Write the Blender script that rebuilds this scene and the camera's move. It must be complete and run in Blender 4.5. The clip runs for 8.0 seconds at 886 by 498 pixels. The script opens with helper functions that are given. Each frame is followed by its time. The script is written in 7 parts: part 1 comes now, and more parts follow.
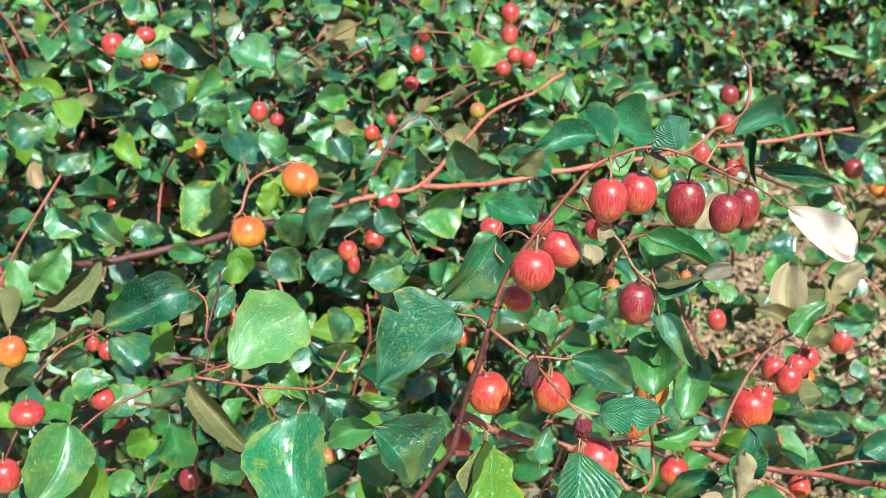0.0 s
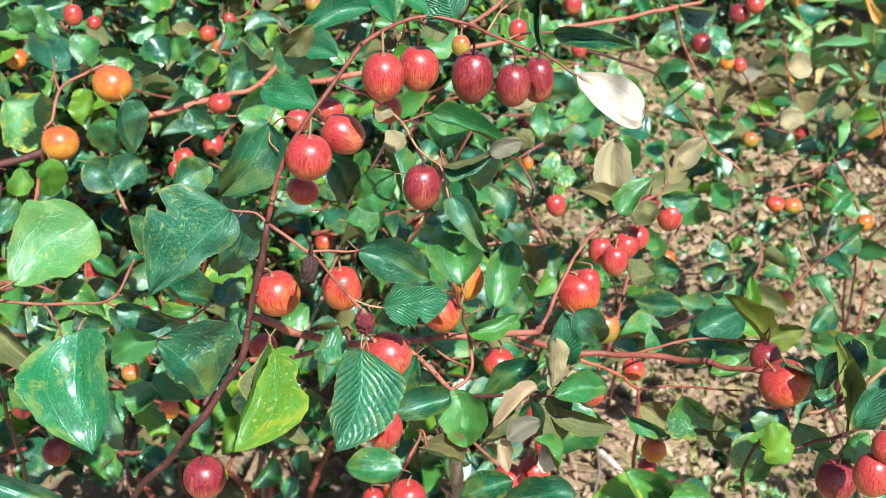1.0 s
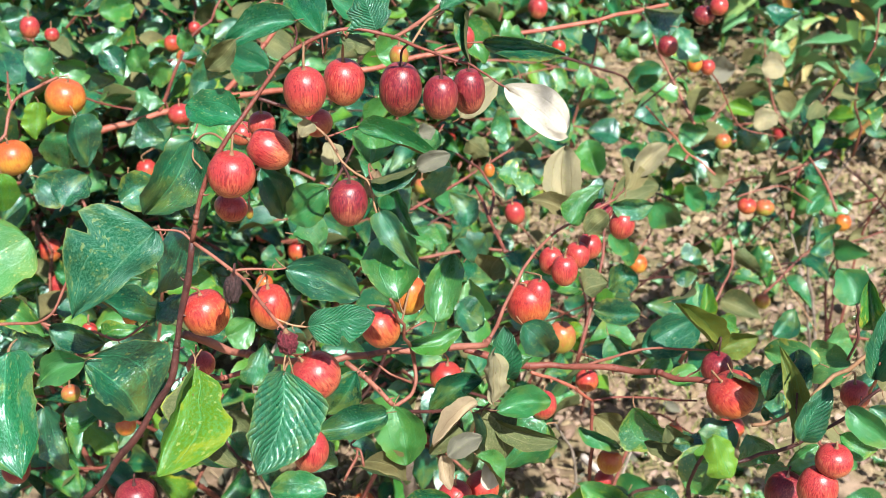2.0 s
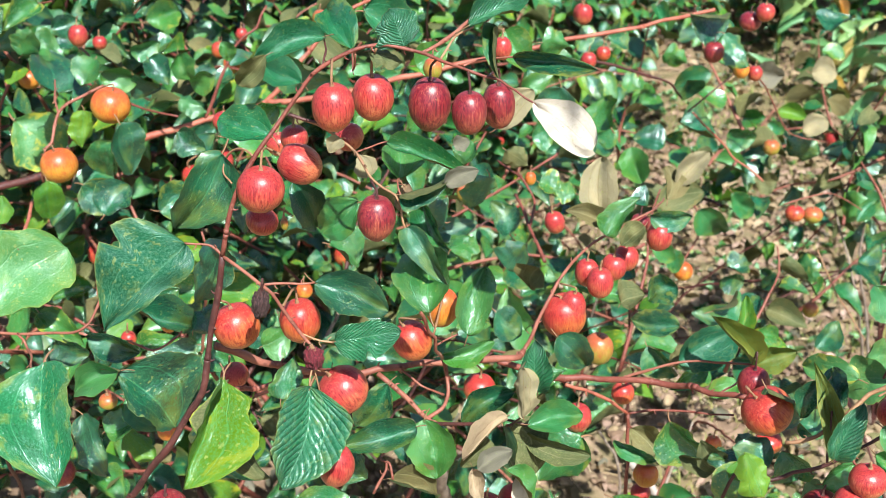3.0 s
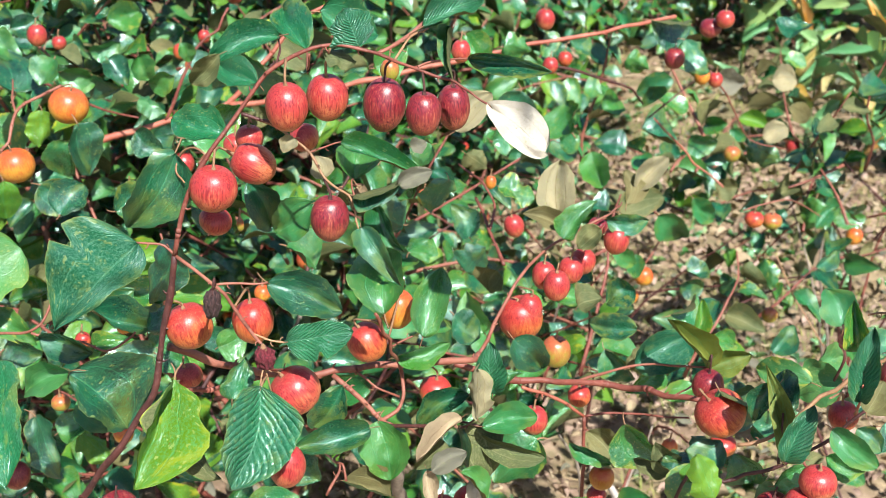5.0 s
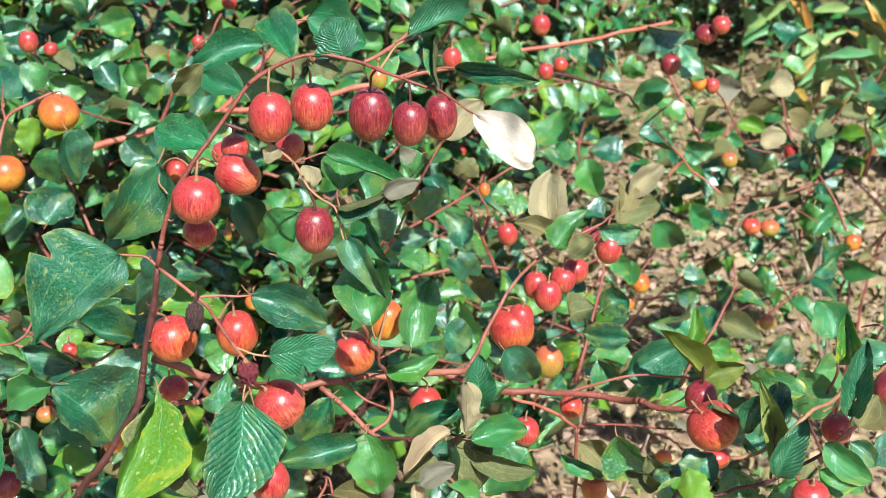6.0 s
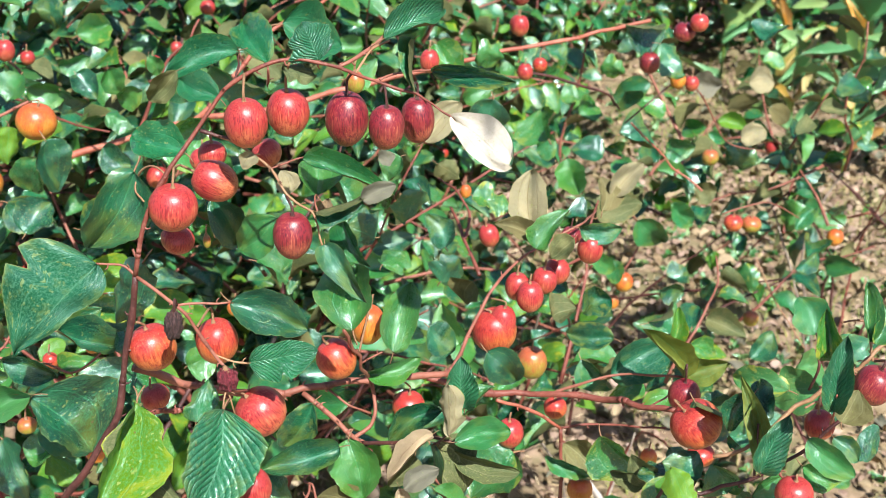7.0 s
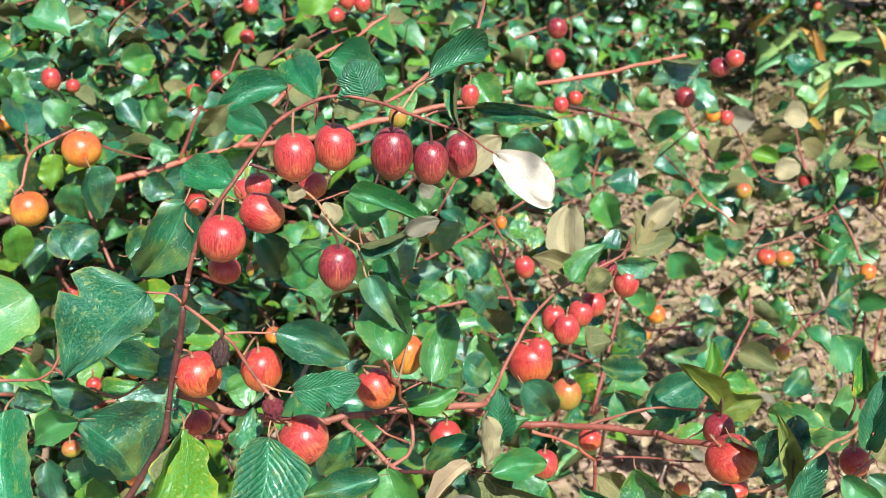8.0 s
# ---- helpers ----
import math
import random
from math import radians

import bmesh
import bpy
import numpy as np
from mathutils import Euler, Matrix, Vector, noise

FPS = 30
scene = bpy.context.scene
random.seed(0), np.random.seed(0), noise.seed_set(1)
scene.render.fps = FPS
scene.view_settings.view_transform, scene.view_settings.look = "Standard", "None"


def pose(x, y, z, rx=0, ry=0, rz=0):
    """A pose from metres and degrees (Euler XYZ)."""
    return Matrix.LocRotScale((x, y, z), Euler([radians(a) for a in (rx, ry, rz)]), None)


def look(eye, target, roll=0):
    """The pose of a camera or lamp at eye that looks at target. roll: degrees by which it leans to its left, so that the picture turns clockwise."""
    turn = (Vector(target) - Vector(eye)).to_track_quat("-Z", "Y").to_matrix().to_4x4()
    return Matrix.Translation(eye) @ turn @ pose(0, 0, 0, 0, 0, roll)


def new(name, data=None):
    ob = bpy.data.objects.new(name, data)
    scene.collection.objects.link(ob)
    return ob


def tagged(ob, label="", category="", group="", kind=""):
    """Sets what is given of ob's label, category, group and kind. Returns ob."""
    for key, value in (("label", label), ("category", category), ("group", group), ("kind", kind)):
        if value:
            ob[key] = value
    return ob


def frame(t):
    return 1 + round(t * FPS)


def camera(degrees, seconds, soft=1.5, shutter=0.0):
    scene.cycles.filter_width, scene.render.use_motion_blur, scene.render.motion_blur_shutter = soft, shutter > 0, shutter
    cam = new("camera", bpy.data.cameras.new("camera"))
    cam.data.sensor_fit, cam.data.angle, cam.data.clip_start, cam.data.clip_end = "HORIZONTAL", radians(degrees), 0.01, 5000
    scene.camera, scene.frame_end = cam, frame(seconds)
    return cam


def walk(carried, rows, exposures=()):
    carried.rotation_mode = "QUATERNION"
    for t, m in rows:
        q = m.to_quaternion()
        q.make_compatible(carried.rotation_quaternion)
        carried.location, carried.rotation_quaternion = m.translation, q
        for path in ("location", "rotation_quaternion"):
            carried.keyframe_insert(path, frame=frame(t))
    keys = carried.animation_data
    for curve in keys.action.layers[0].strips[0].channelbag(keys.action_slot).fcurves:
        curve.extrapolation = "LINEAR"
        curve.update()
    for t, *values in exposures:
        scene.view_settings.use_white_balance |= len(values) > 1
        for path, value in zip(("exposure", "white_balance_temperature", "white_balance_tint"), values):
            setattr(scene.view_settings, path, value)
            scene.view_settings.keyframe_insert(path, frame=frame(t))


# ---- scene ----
cam = camera(39.5, 8.0, soft=0.6)
cam.data.dof.use_dof, cam.data.dof.focus_distance, cam.data.dof.aperture_fstop = True, 0.76, 20.0
PATH = [
    (0, (0.046, 0.018, 1.411), (0.05, 1.864, 0.641), 2.4),
    (0.3, (0.071, 0.031, 1.405), (0.143, 1.866, 0.629), 2.2),
    (0.5, (0.088, 0.04, 1.401), (0.176, 1.867, 0.594), 2.5),
    (0.7, (0.103, 0.047, 1.392), (0.225, 1.856, 0.561), 2.1),
    (0.8, (0.11, 0.051, 1.387), (0.237, 1.85, 0.534), 1.7),
    (0.9, (0.119, 0.056, 1.383), (0.233, 1.845, 0.496), 0.9),
    (1, (0.129, 0.062, 1.379), (0.276, 1.841, 0.478), 0.8),
    (1.1, (0.137, 0.066, 1.378), (0.299, 1.846, 0.458), 0.7),
    (1.2, (0.144, 0.069, 1.378), (0.28, 1.85, 0.452), -0.2),
    (1.3, (0.149, 0.071, 1.379), (0.305, 1.85, 0.452), -0.4),
    (1.5, (0.159, 0.076, 1.38), (0.318, 1.849, 0.468), -0.4),
    (2.8, (0.184, 0.074, 1.384), (0.254, 1.86, 0.488), -0.6),
    (3, (0.19, 0.079, 1.389), (0.243, 1.864, 0.488), -1.1),
    (3.5, (0.204, 0.085, 1.387), (0.266, 1.871, 0.489), -0.8),
    (4, (0.198, 0.085, 1.388), (0.274, 1.872, 0.493), -0.8),
    (4.5, (0.195, 0.079, 1.387), (0.282, 1.864, 0.491), -0.2),
    (4.7, (0.196, 0.076, 1.386), (0.299, 1.863, 0.494), -0.1),
    (5.8, (0.206, 0.086, 1.386), (0.312, 1.876, 0.491), 0.0),
    (6, (0.208, 0.088, 1.386), (0.31, 1.878, 0.498), -0.1),
    (6.5, (0.212, 0.094, 1.387), (0.329, 1.884, 0.503), -0.4),
    (7, (0.212, 0.09, 1.386), (0.337, 1.879, 0.5), -0.8),
    (7.2, (0.21, 0.086, 1.387), (0.33, 1.879, 0.499), -0.6),
    (7.5, (0.206, 0.079, 1.389), (0.31, 1.878, 0.52), -0.7),
    (7.8, (0.204, 0.08, 1.393), (0.295, 1.885, 0.529), -0.6),
    (8, (0.203, 0.08, 1.396), (0.285, 1.89, 0.549), -0.6),
]
walk(cam, [(t, look(eye, target, roll)) for t, eye, target, roll in PATH])

# ---------------------------------------------------------------- light
world = bpy.data.worlds.new("sky")
scene.world = world
world.use_nodes = True
SUN_ELEVATION, SUN_AZIMUTH = 50.0, 163.0  # degrees; the azimuth runs clockwise from +y
sky = world.node_tree.nodes.new("ShaderNodeTexSky")
sky.sky_type = "NISHITA"
sky.sun_disc = False
sky.sun_elevation = radians(SUN_ELEVATION)
sky.sun_rotation = radians(SUN_AZIMUTH)
world.node_tree.links.new(sky.outputs[0], world.node_tree.nodes["Background"].inputs[0])
world.node_tree.nodes["Background"].inputs[1].default_value = 0.075
TO_SUN = Vector((math.sin(radians(SUN_AZIMUTH)) * math.cos(radians(SUN_ELEVATION)),
                 math.cos(radians(SUN_AZIMUTH)) * math.cos(radians(SUN_ELEVATION)),
                 math.sin(radians(SUN_ELEVATION))))
sun_data = bpy.data.lights.new("sun", "SUN")
sun_data.energy, sun_data.angle, sun_data.color = 5.0, radians(0.53), (1.0, 0.975, 0.94)
sun = new("sun", sun_data)
sun.matrix_world = look(TO_SUN * 20, (0, 0, 0))
scene.view_settings.exposure = 1.05


# ---------------------------------------------------------------- materials
class Nodes:
    """A short way to wire a material."""

    def __init__(self, name):
        self.mat = bpy.data.materials.new(name)
        self.mat.use_nodes = True
        self.tree = self.mat.node_tree
        self.bsdf = self.tree.nodes["Principled BSDF"]
        self.out = self.tree.nodes["Material Output"]

    def add(self, kind, **values):
        node = self.tree.nodes.new(kind)
        for key, value in values.items():
            setattr(node, key, value)
        return node

    def link(self, a, b):
        self.tree.links.new(a, b)

    def feed(self, socket, value):
        if isinstance(value, (int, float)):
            socket.default_value = value
        elif isinstance(value, tuple):
            socket.default_value = (*value, 1.0) if len(value) == 3 and socket.type == "RGBA" else value
        else:
            self.link(value, socket)

    def math(self, op, a, b=0.0, c=0.0):
        node = self.add("ShaderNodeMath", operation=op)
        for socket, value in zip(node.inputs, (a, b, c)):
            self.feed(socket, value)
        return node.outputs[0]

    def mix(self, fac, a, b, blend="MIX"):
        node = self.add("ShaderNodeMix", data_type="RGBA", blend_type=blend)
        self.feed(node.inputs[0], fac)
        self.feed(node.inputs[6], a)
        self.feed(node.inputs[7], b)
        return node.outputs[2]

    def step(self, value, low, high):
        node = self.add("ShaderNodeMapRange", interpolation_type="SMOOTHSTEP")
        self.feed(node.inputs[0], value)
        node.inputs[1].default_value, node.inputs[2].default_value = low, high
        return node.outputs[0]

    def ramp(self, value, stops):
        node = self.add("ShaderNodeValToRGB")
        self.feed(node.inputs[0], value)
        while len(node.color_ramp.elements) < len(stops):
            node.color_ramp.elements.new(0.5)
        for element, (at, colour) in zip(node.color_ramp.elements, stops):
            element.position, element.color = at, (*colour, 1.0)
        return node.outputs[0]

    def noise(self, vector, scale, detail=3.0, rough=0.55, stretch=None, w=None):
        if stretch:
            scaled = self.add("ShaderNodeVectorMath", operation="MULTIPLY")
            self.link(vector, scaled.inputs[0])
            scaled.inputs[1].default_value = stretch
            vector = scaled.outputs[0]
        node = self.add("ShaderNodeTexNoise", noise_dimensions="4D" if w is not None else "3D")
        self.link(vector, node.inputs["Vector"])
        if w is not None:
            self.feed(node.inputs["W"], w)
        node.inputs["Scale"].default_value = scale
        node.inputs["Detail"].default_value = detail
        node.inputs["Roughness"].default_value = rough
        return node.outputs[0]

    def bump(self, height, strength, distance):
        node = self.add("ShaderNodeBump")
        node.inputs["Strength"].default_value = strength
        node.inputs["Distance"].default_value = distance
        self.link(height, node.inputs["Height"])
        self.link(node.outputs[0], self.bsdf.inputs["Normal"])
        return node.outputs[0]

    def chance(self):
        """One random number for each object and each loose piece of a mesh."""
        obj = self.add("ShaderNodeObjectInfo").outputs["Random"]
        island = self.add("ShaderNodeNewGeometry").outputs["Random Per Island"]
        return self.math("FRACT", self.math("ADD", obj, island))


def leaf_material(name, stops, rough=0.22, blotch=0.35, blotch_colour=(0.42, 0.42, 0.04), vein=(0.06, 0.36, 0.15), through_share=0.2,
                  vein_share=0.3, net_share=0.1, relief=0.6, specular=1.3, ribbed=0.025, edge=(0.34, 0.36, 0.08), glow=None, mottle=0.5, warmth=0.0, sheen=(0.78, 1.0, 0.98), shone=(0.1, 0.34, 0.015)):
    """A leaf: three long veins from the base, fine side veins, blotches, and light that shines through."""
    n = Nodes(name)
    uv = n.add("ShaderNodeUVMap").outputs[0]
    split = n.add("ShaderNodeSeparateXYZ")
    n.link(uv, split.inputs[0])
    chance = n.chance()
    across = n.math("SUBTRACT", n.math("MULTIPLY", split.outputs[0], 2.0), 1.0)
    side = n.math("ABSOLUTE", across)
    along = split.outputs[1]
    wobble = n.math("MULTIPLY", n.math("SUBTRACT", n.noise(uv, 5.0, 2.0, w=chance), 0.5), 0.12)
    mid = n.math("SUBTRACT", 1.0, n.step(n.math("ADD", side, n.math("MULTIPLY", wobble, 0.2)), 0.0, 0.045))
    pair = n.math("SUBTRACT", 1.0, n.step(n.math("ABSOLUTE", n.math("SUBTRACT", n.math("ADD", side, wobble), 0.5)), 0.0, 0.03))
    slant = n.math("ADD", n.math("MULTIPLY", along, 12.0), n.math("MULTIPLY", side, -5.5))
    ribs = n.math("ABSOLUTE", n.math("SINE", n.math("MULTIPLY", n.math("ADD", slant, n.math("MULTIPLY", wobble, 6.0)), 3.14159)))
    ribs_line = n.math("MULTIPLY", n.math("SUBTRACT", 1.0, n.step(ribs, 0.0, 0.22)), n.math("MINIMUM", n.math("MULTIPLY", ribbed, 2.0), 1.0))
    veins = n.math("MAXIMUM", n.math("MAXIMUM", mid, n.math("MULTIPLY", pair, 0.8)), n.math("MULTIPLY", ribs_line, 0.7))
    blade = n.ramp(chance, stops)
    tone = n.noise(uv, 1.9, 3.0, 0.5, w=chance)
    deep = n.mix(mottle, blade, n.mix(1.0, blade, (0.5, 0.58, 0.7), "MULTIPLY"))
    mottled = n.mix(n.step(tone, 0.36, 0.64), deep, n.mix(0.35, blade, glow or stops[-1][1]))
    warm = n.math("MULTIPLY", n.step(n.noise(uv, 1.7, 3.0, 0.6, w=n.math("ADD", chance, 11.0)), 0.5, 0.66), warmth)
    mottled = n.mix(warm, mottled, n.mix(1.0, n.mix(0.5, mottled, stops[-1][1]), (2.2, 1.05, 0.75), "MULTIPLY"))
    grain = n.noise(uv, 48.0, 4.0, 0.7, w=chance)
    mottled = n.mix(n.math("MULTIPLY", n.step(grain, 0.45, 0.62), 0.3), mottled, vein)
    # yellow patches, mostly at the rim, on the older leaves
    old = n.step(n.math("FRACT", n.math("MULTIPLY", chance, 7.31)), 0.4, 0.95)
    patch = n.math("ADD", n.noise(uv, 4.5, 5.0, 0.62, w=n.math("ADD", chance, 3.0)), n.math("MULTIPLY", n.math("POWER", side, 3.0), 0.1))
    coloured = n.mix(n.math("MULTIPLY", n.step(patch, 0.56, 0.66), n.math("MULTIPLY", old, blotch)), mottled, blotch_colour)
    # small pale flecks and brown pinholes in loose clusters
    cluster = n.step(n.noise(uv, 3.1, 3.0, w=n.math("ADD", chance, 7.0)), 0.38, 0.58)
    fleck = n.math("MULTIPLY", n.step(n.noise(uv, 26.0, 2.0, 0.4, w=n.math("ADD", chance, 2.0)), 0.6, 0.66), n.math("MULTIPLY", cluster, 0.8))
    coloured = n.mix(n.math("MULTIPLY", fleck, n.math("ADD", 0.4, blotch * 0.6)), coloured, (0.3, 0.36, 0.1))
    hole = n.math("MULTIPLY", n.step(n.noise(uv, 15.0, 2.0, 0.4, w=n.math("ADD", chance, 5.0)), 0.71, 0.75), 0.8)
    coloured = n.mix(hole, coloured, (0.14, 0.075, 0.03))
    cells = n.add("ShaderNodeTexVoronoi", feature="DISTANCE_TO_EDGE")
    crooked = n.add("ShaderNodeVectorMath", operation="ADD")
    n.link(uv, crooked.inputs[0])
    n.link(n.math("MULTIPLY", n.noise(uv, 9.0, 3.0, w=chance), 0.16), crooked.inputs[1])
    n.link(crooked.outputs[0], cells.inputs["Vector"])
    cells.inputs["Scale"].default_value = 30.0
    net = n.math("SUBTRACT", 1.0, n.step(cells.outputs["Distance"], 0.0, 0.1))
    coloured = n.mix(n.math("MULTIPLY", net, net_share), coloured, vein)
    coloured = n.mix(n.math("MULTIPLY", veins, vein_share), coloured, vein)
    coloured = n.mix(n.math("MULTIPLY", n.step(side, 0.96, 1.0), 0.25), coloured, edge)
    n.link(coloured, n.bsdf.inputs["Base Color"])
    rough_map = n.math("ADD", rough, n.math("MULTIPLY", n.math("SUBTRACT", n.noise(uv, 3.0, 4.0, 0.6, w=chance), 0.5), 0.2))
    rough_map = n.math("ADD", rough_map, n.math("MULTIPLY", n.math("FRACT", n.math("MULTIPLY", chance, 5.7)), 0.14))
    rough_map = n.math("ADD", rough_map, n.math("MULTIPLY", n.math("SUBTRACT", grain, 0.5), 0.1))
    n.link(rough_map, n.bsdf.inputs["Roughness"])
    n.bsdf.inputs["Specular IOR Level"].default_value = specular
    n.bsdf.inputs["Specular Tint"].default_value = (*sheen, 1.0)
    height = n.math("ADD", n.math("MULTIPLY", veins, -0.3), n.math("MULTIPLY", n.noise(uv, 3.5, 3.0, w=chance), 2.2))
    height = n.math("ADD", height, n.math("MULTIPLY", net, -0.1))
    height = n.math("ADD", height, n.math("MULTIPLY", n.noise(uv, 11.0, 4.0, 0.6, w=chance), 0.22))
    height = n.math("ADD", height, n.math("MULTIPLY", ribs, n.math("MULTIPLY", ribbed, 1.5)))
    normal = n.bump(height, relief, 0.0012)
    shine = n.add("ShaderNodeBsdfTranslucent")
    n.link(n.mix(0.5, coloured, shone), shine.inputs[0])
    n.link(normal, shine.inputs["Normal"])
    both = n.add("ShaderNodeMixShader")
    both.inputs[0].default_value = through_share
    n.link(n.bsdf.outputs[0], both.inputs[1])
    n.link(shine.outputs[0], both.inputs[2])
    n.link(both.outputs[0], n.out.inputs[0])
    return n.mat


GREEN = [(0.0, (0.0, 0.017, 0.015)), (0.3, (0.0, 0.034, 0.023)), (0.6, (0.003, 0.068, 0.03)), (0.85, (0.027, 0.155, 0.024)), (1.0, (0.1, 0.25, 0.014))]
M_LEAF = leaf_material("leaf_green", GREEN, glow=(0.012, 0.17, 0.06), warmth=0.75)
M_LEAF_BRIGHT = leaf_material("leaf_bright", [(0.0, (0.006, 0.1, 0.022)), (1.0, (0.055, 0.2, 0.016))], blotch=0.85, warmth=0.5, mottle=0.7)
M_LEAF_YELLOW = leaf_material("leaf_yellowing", [(0.0, (0.05, 0.17, 0.004)), (1.0, (0.13, 0.24, 0.006))], shone=(0.22, 0.42, 0.01), blotch=0.7, blotch_colour=(0.4, 0.38, 0.02), rough=0.28, specular=0.4)
M_LEAF_MID = leaf_material("leaf_emerald", [(0.0, (0.002, 0.095, 0.038)), (1.0, (0.01, 0.135, 0.042))], glow=(0.02, 0.17, 0.06), blotch=0.3, warmth=0.3, specular=1.0)
M_LEAF_OLIVE = leaf_material("leaf_olive", [(0.0, (0.13, 0.14, 0.014)), (1.0, (0.2, 0.2, 0.025))], sheen=(1.0, 1.0, 1.0), shone=(0.25, 0.4, 0.02), blotch=0.5, blotch_colour=(0.4, 0.3, 0.03), rough=0.42, specular=0.4, edge=(0.5, 0.4, 0.03))
M_LEAF_RIBBED = leaf_material("leaf_ribbed", [(0.0, (0.002, 0.11, 0.045)), (1.0, (0.008, 0.14, 0.045))], blotch=0.12, vein_share=0.5, vein=(0.16, 0.42, 0.24), relief=0.9, rough=0.24, ribbed=0.35, specular=1.0)
M_LEAF_NETTED = leaf_material("leaf_netted", [(0.0, (0.0, 0.075, 0.038)), (1.0, (0.002, 0.095, 0.038))], mottle=0.6, blotch=0.12, warmth=0.3, vein=(0.12, 0.32, 0.18), net_share=0.12, relief=0.6, rough=0.3, specular=0.5, ribbed=0.05)
M_LEAF_WAXY = leaf_material("leaf_waxy", [(0.0, (0.03, 0.19, 0.04)), (1.0, (0.06, 0.23, 0.045))], blotch=0.9, warmth=0.6, rough=0.4, specular=1.0, vein=(0.2, 0.42, 0.2), edge=(0.5, 0.45, 0.03))
M_UNDER = leaf_material("leaf_underside", [(0.0, (0.055, 0.095, 0.03)), (0.6, (0.1, 0.125, 0.042)), (1.0, (0.17, 0.14, 0.055))], sheen=(1.0, 1.0, 1.0), shone=(0.25, 0.4, 0.02),
                        rough=0.62, blotch=0.3, blotch_colour=(0.3, 0.2, 0.07), vein=(0.32, 0.32, 0.16), vein_share=0.55, specular=0.3)
M_PALE = leaf_material("leaf_felted_pale", [(0.0, (0.6, 0.55, 0.46)), (1.0, (0.64, 0.59, 0.5))], sheen=(1.0, 1.0, 1.0), shone=(0.25, 0.4, 0.02), rough=0.7, blotch=0.06, mottle=0.08, net_share=0.04, edge=(0.5, 0.42, 0.25),
                       blotch_colour=(0.4, 0.3, 0.14), vein=(0.42, 0.34, 0.18), vein_share=0.25, specular=0.25, through_share=0.15)
M_BEIGE = leaf_material("leaf_felted_beige", [(0.0, (0.26, 0.23, 0.13)), (1.0, (0.38, 0.34, 0.2))], sheen=(1.0, 1.0, 1.0), shone=(0.25, 0.4, 0.02), rough=0.7, blotch=0.5,
                        blotch_colour=(0.22, 0.13, 0.05), vein=(0.2, 0.14, 0.06), vein_share=0.6, specular=0.25, through_share=0.2, mottle=0.5)
M_DRY = leaf_material("leaf_dry", [(0.0, (0.22, 0.14, 0.075)), (0.5, (0.36, 0.26, 0.15)), (1.0, (0.52, 0.42, 0.28))], sheen=(1.0, 1.0, 1.0), shone=(0.25, 0.4, 0.02), rough=0.72, blotch=0.5,
                      blotch_colour=(0.12, 0.07, 0.035), vein=(0.2, 0.12, 0.06), vein_share=0.5, specular=0.25, through_share=0.2, mottle=0.25)
M_GREY = leaf_material("leaf_withered_grey", [(0.0, (0.10, 0.105, 0.075)), (1.0, (0.17, 0.165, 0.12))], sheen=(1.0, 1.0, 1.0), shone=(0.25, 0.4, 0.02), rough=0.7, blotch=0.3,
                       blotch_colour=(0.16, 0.1, 0.05), vein=(0.22, 0.2, 0.15), vein_share=0.6, specular=0.25, through_share=0.15, mottle=0.25)
M_RUSSET = leaf_material("leaf_scraps", [(0.0, (0.17, 0.105, 0.07)), (0.5, (0.34, 0.22, 0.16)), (1.0, (0.52, 0.38, 0.31))], sheen=(1.0, 1.0, 1.0), shone=(0.25, 0.4, 0.02), rough=0.75, blotch=0.4,
                         blotch_colour=(0.12, 0.07, 0.04), vein=(0.25, 0.16, 0.1), specular=0.2, mottle=0.4)
M_OLIVE = leaf_material("grass_olive", [(0.0, (0.1, 0.13, 0.03)), (0.6, (0.24, 0.23, 0.07)), (1.0, (0.36, 0.3, 0.12))], sheen=(1.0, 1.0, 1.0), shone=(0.25, 0.4, 0.02), rough=0.6, blotch=0.2, specular=0.25, mottle=0.3)
M_WEED = leaf_material("weed_leaf", [(0.0, (0.06, 0.25, 0.09)), (0.7, (0.17, 0.4, 0.15)), (1.0, (0.36, 0.48, 0.12))], sheen=(1.0, 1.0, 1.0), shone=(0.25, 0.4, 0.02), rough=0.45, blotch=0.25,
                       blotch_colour=(0.5, 0.28, 0.03), vein_share=0.25, glow=(0.24, 0.46, 0.2), mottle=0.25)
M_WEED_DRY = leaf_material("weed_leaf_dying", [(0.0, (0.62, 0.27, 0.02)), (0.35, (0.6, 0.4, 0.06)), (0.65, (0.5, 0.47, 0.12)), (1.0, (0.72, 0.6, 0.42))], sheen=(1.0, 1.0, 1.0), shone=(0.25, 0.4, 0.02), rough=0.55, blotch=0.35,
                           blotch_colour=(0.3, 0.12, 0.02), vein=(0.5, 0.35, 0.15), vein_share=0.3, specular=0.4, mottle=0.25)


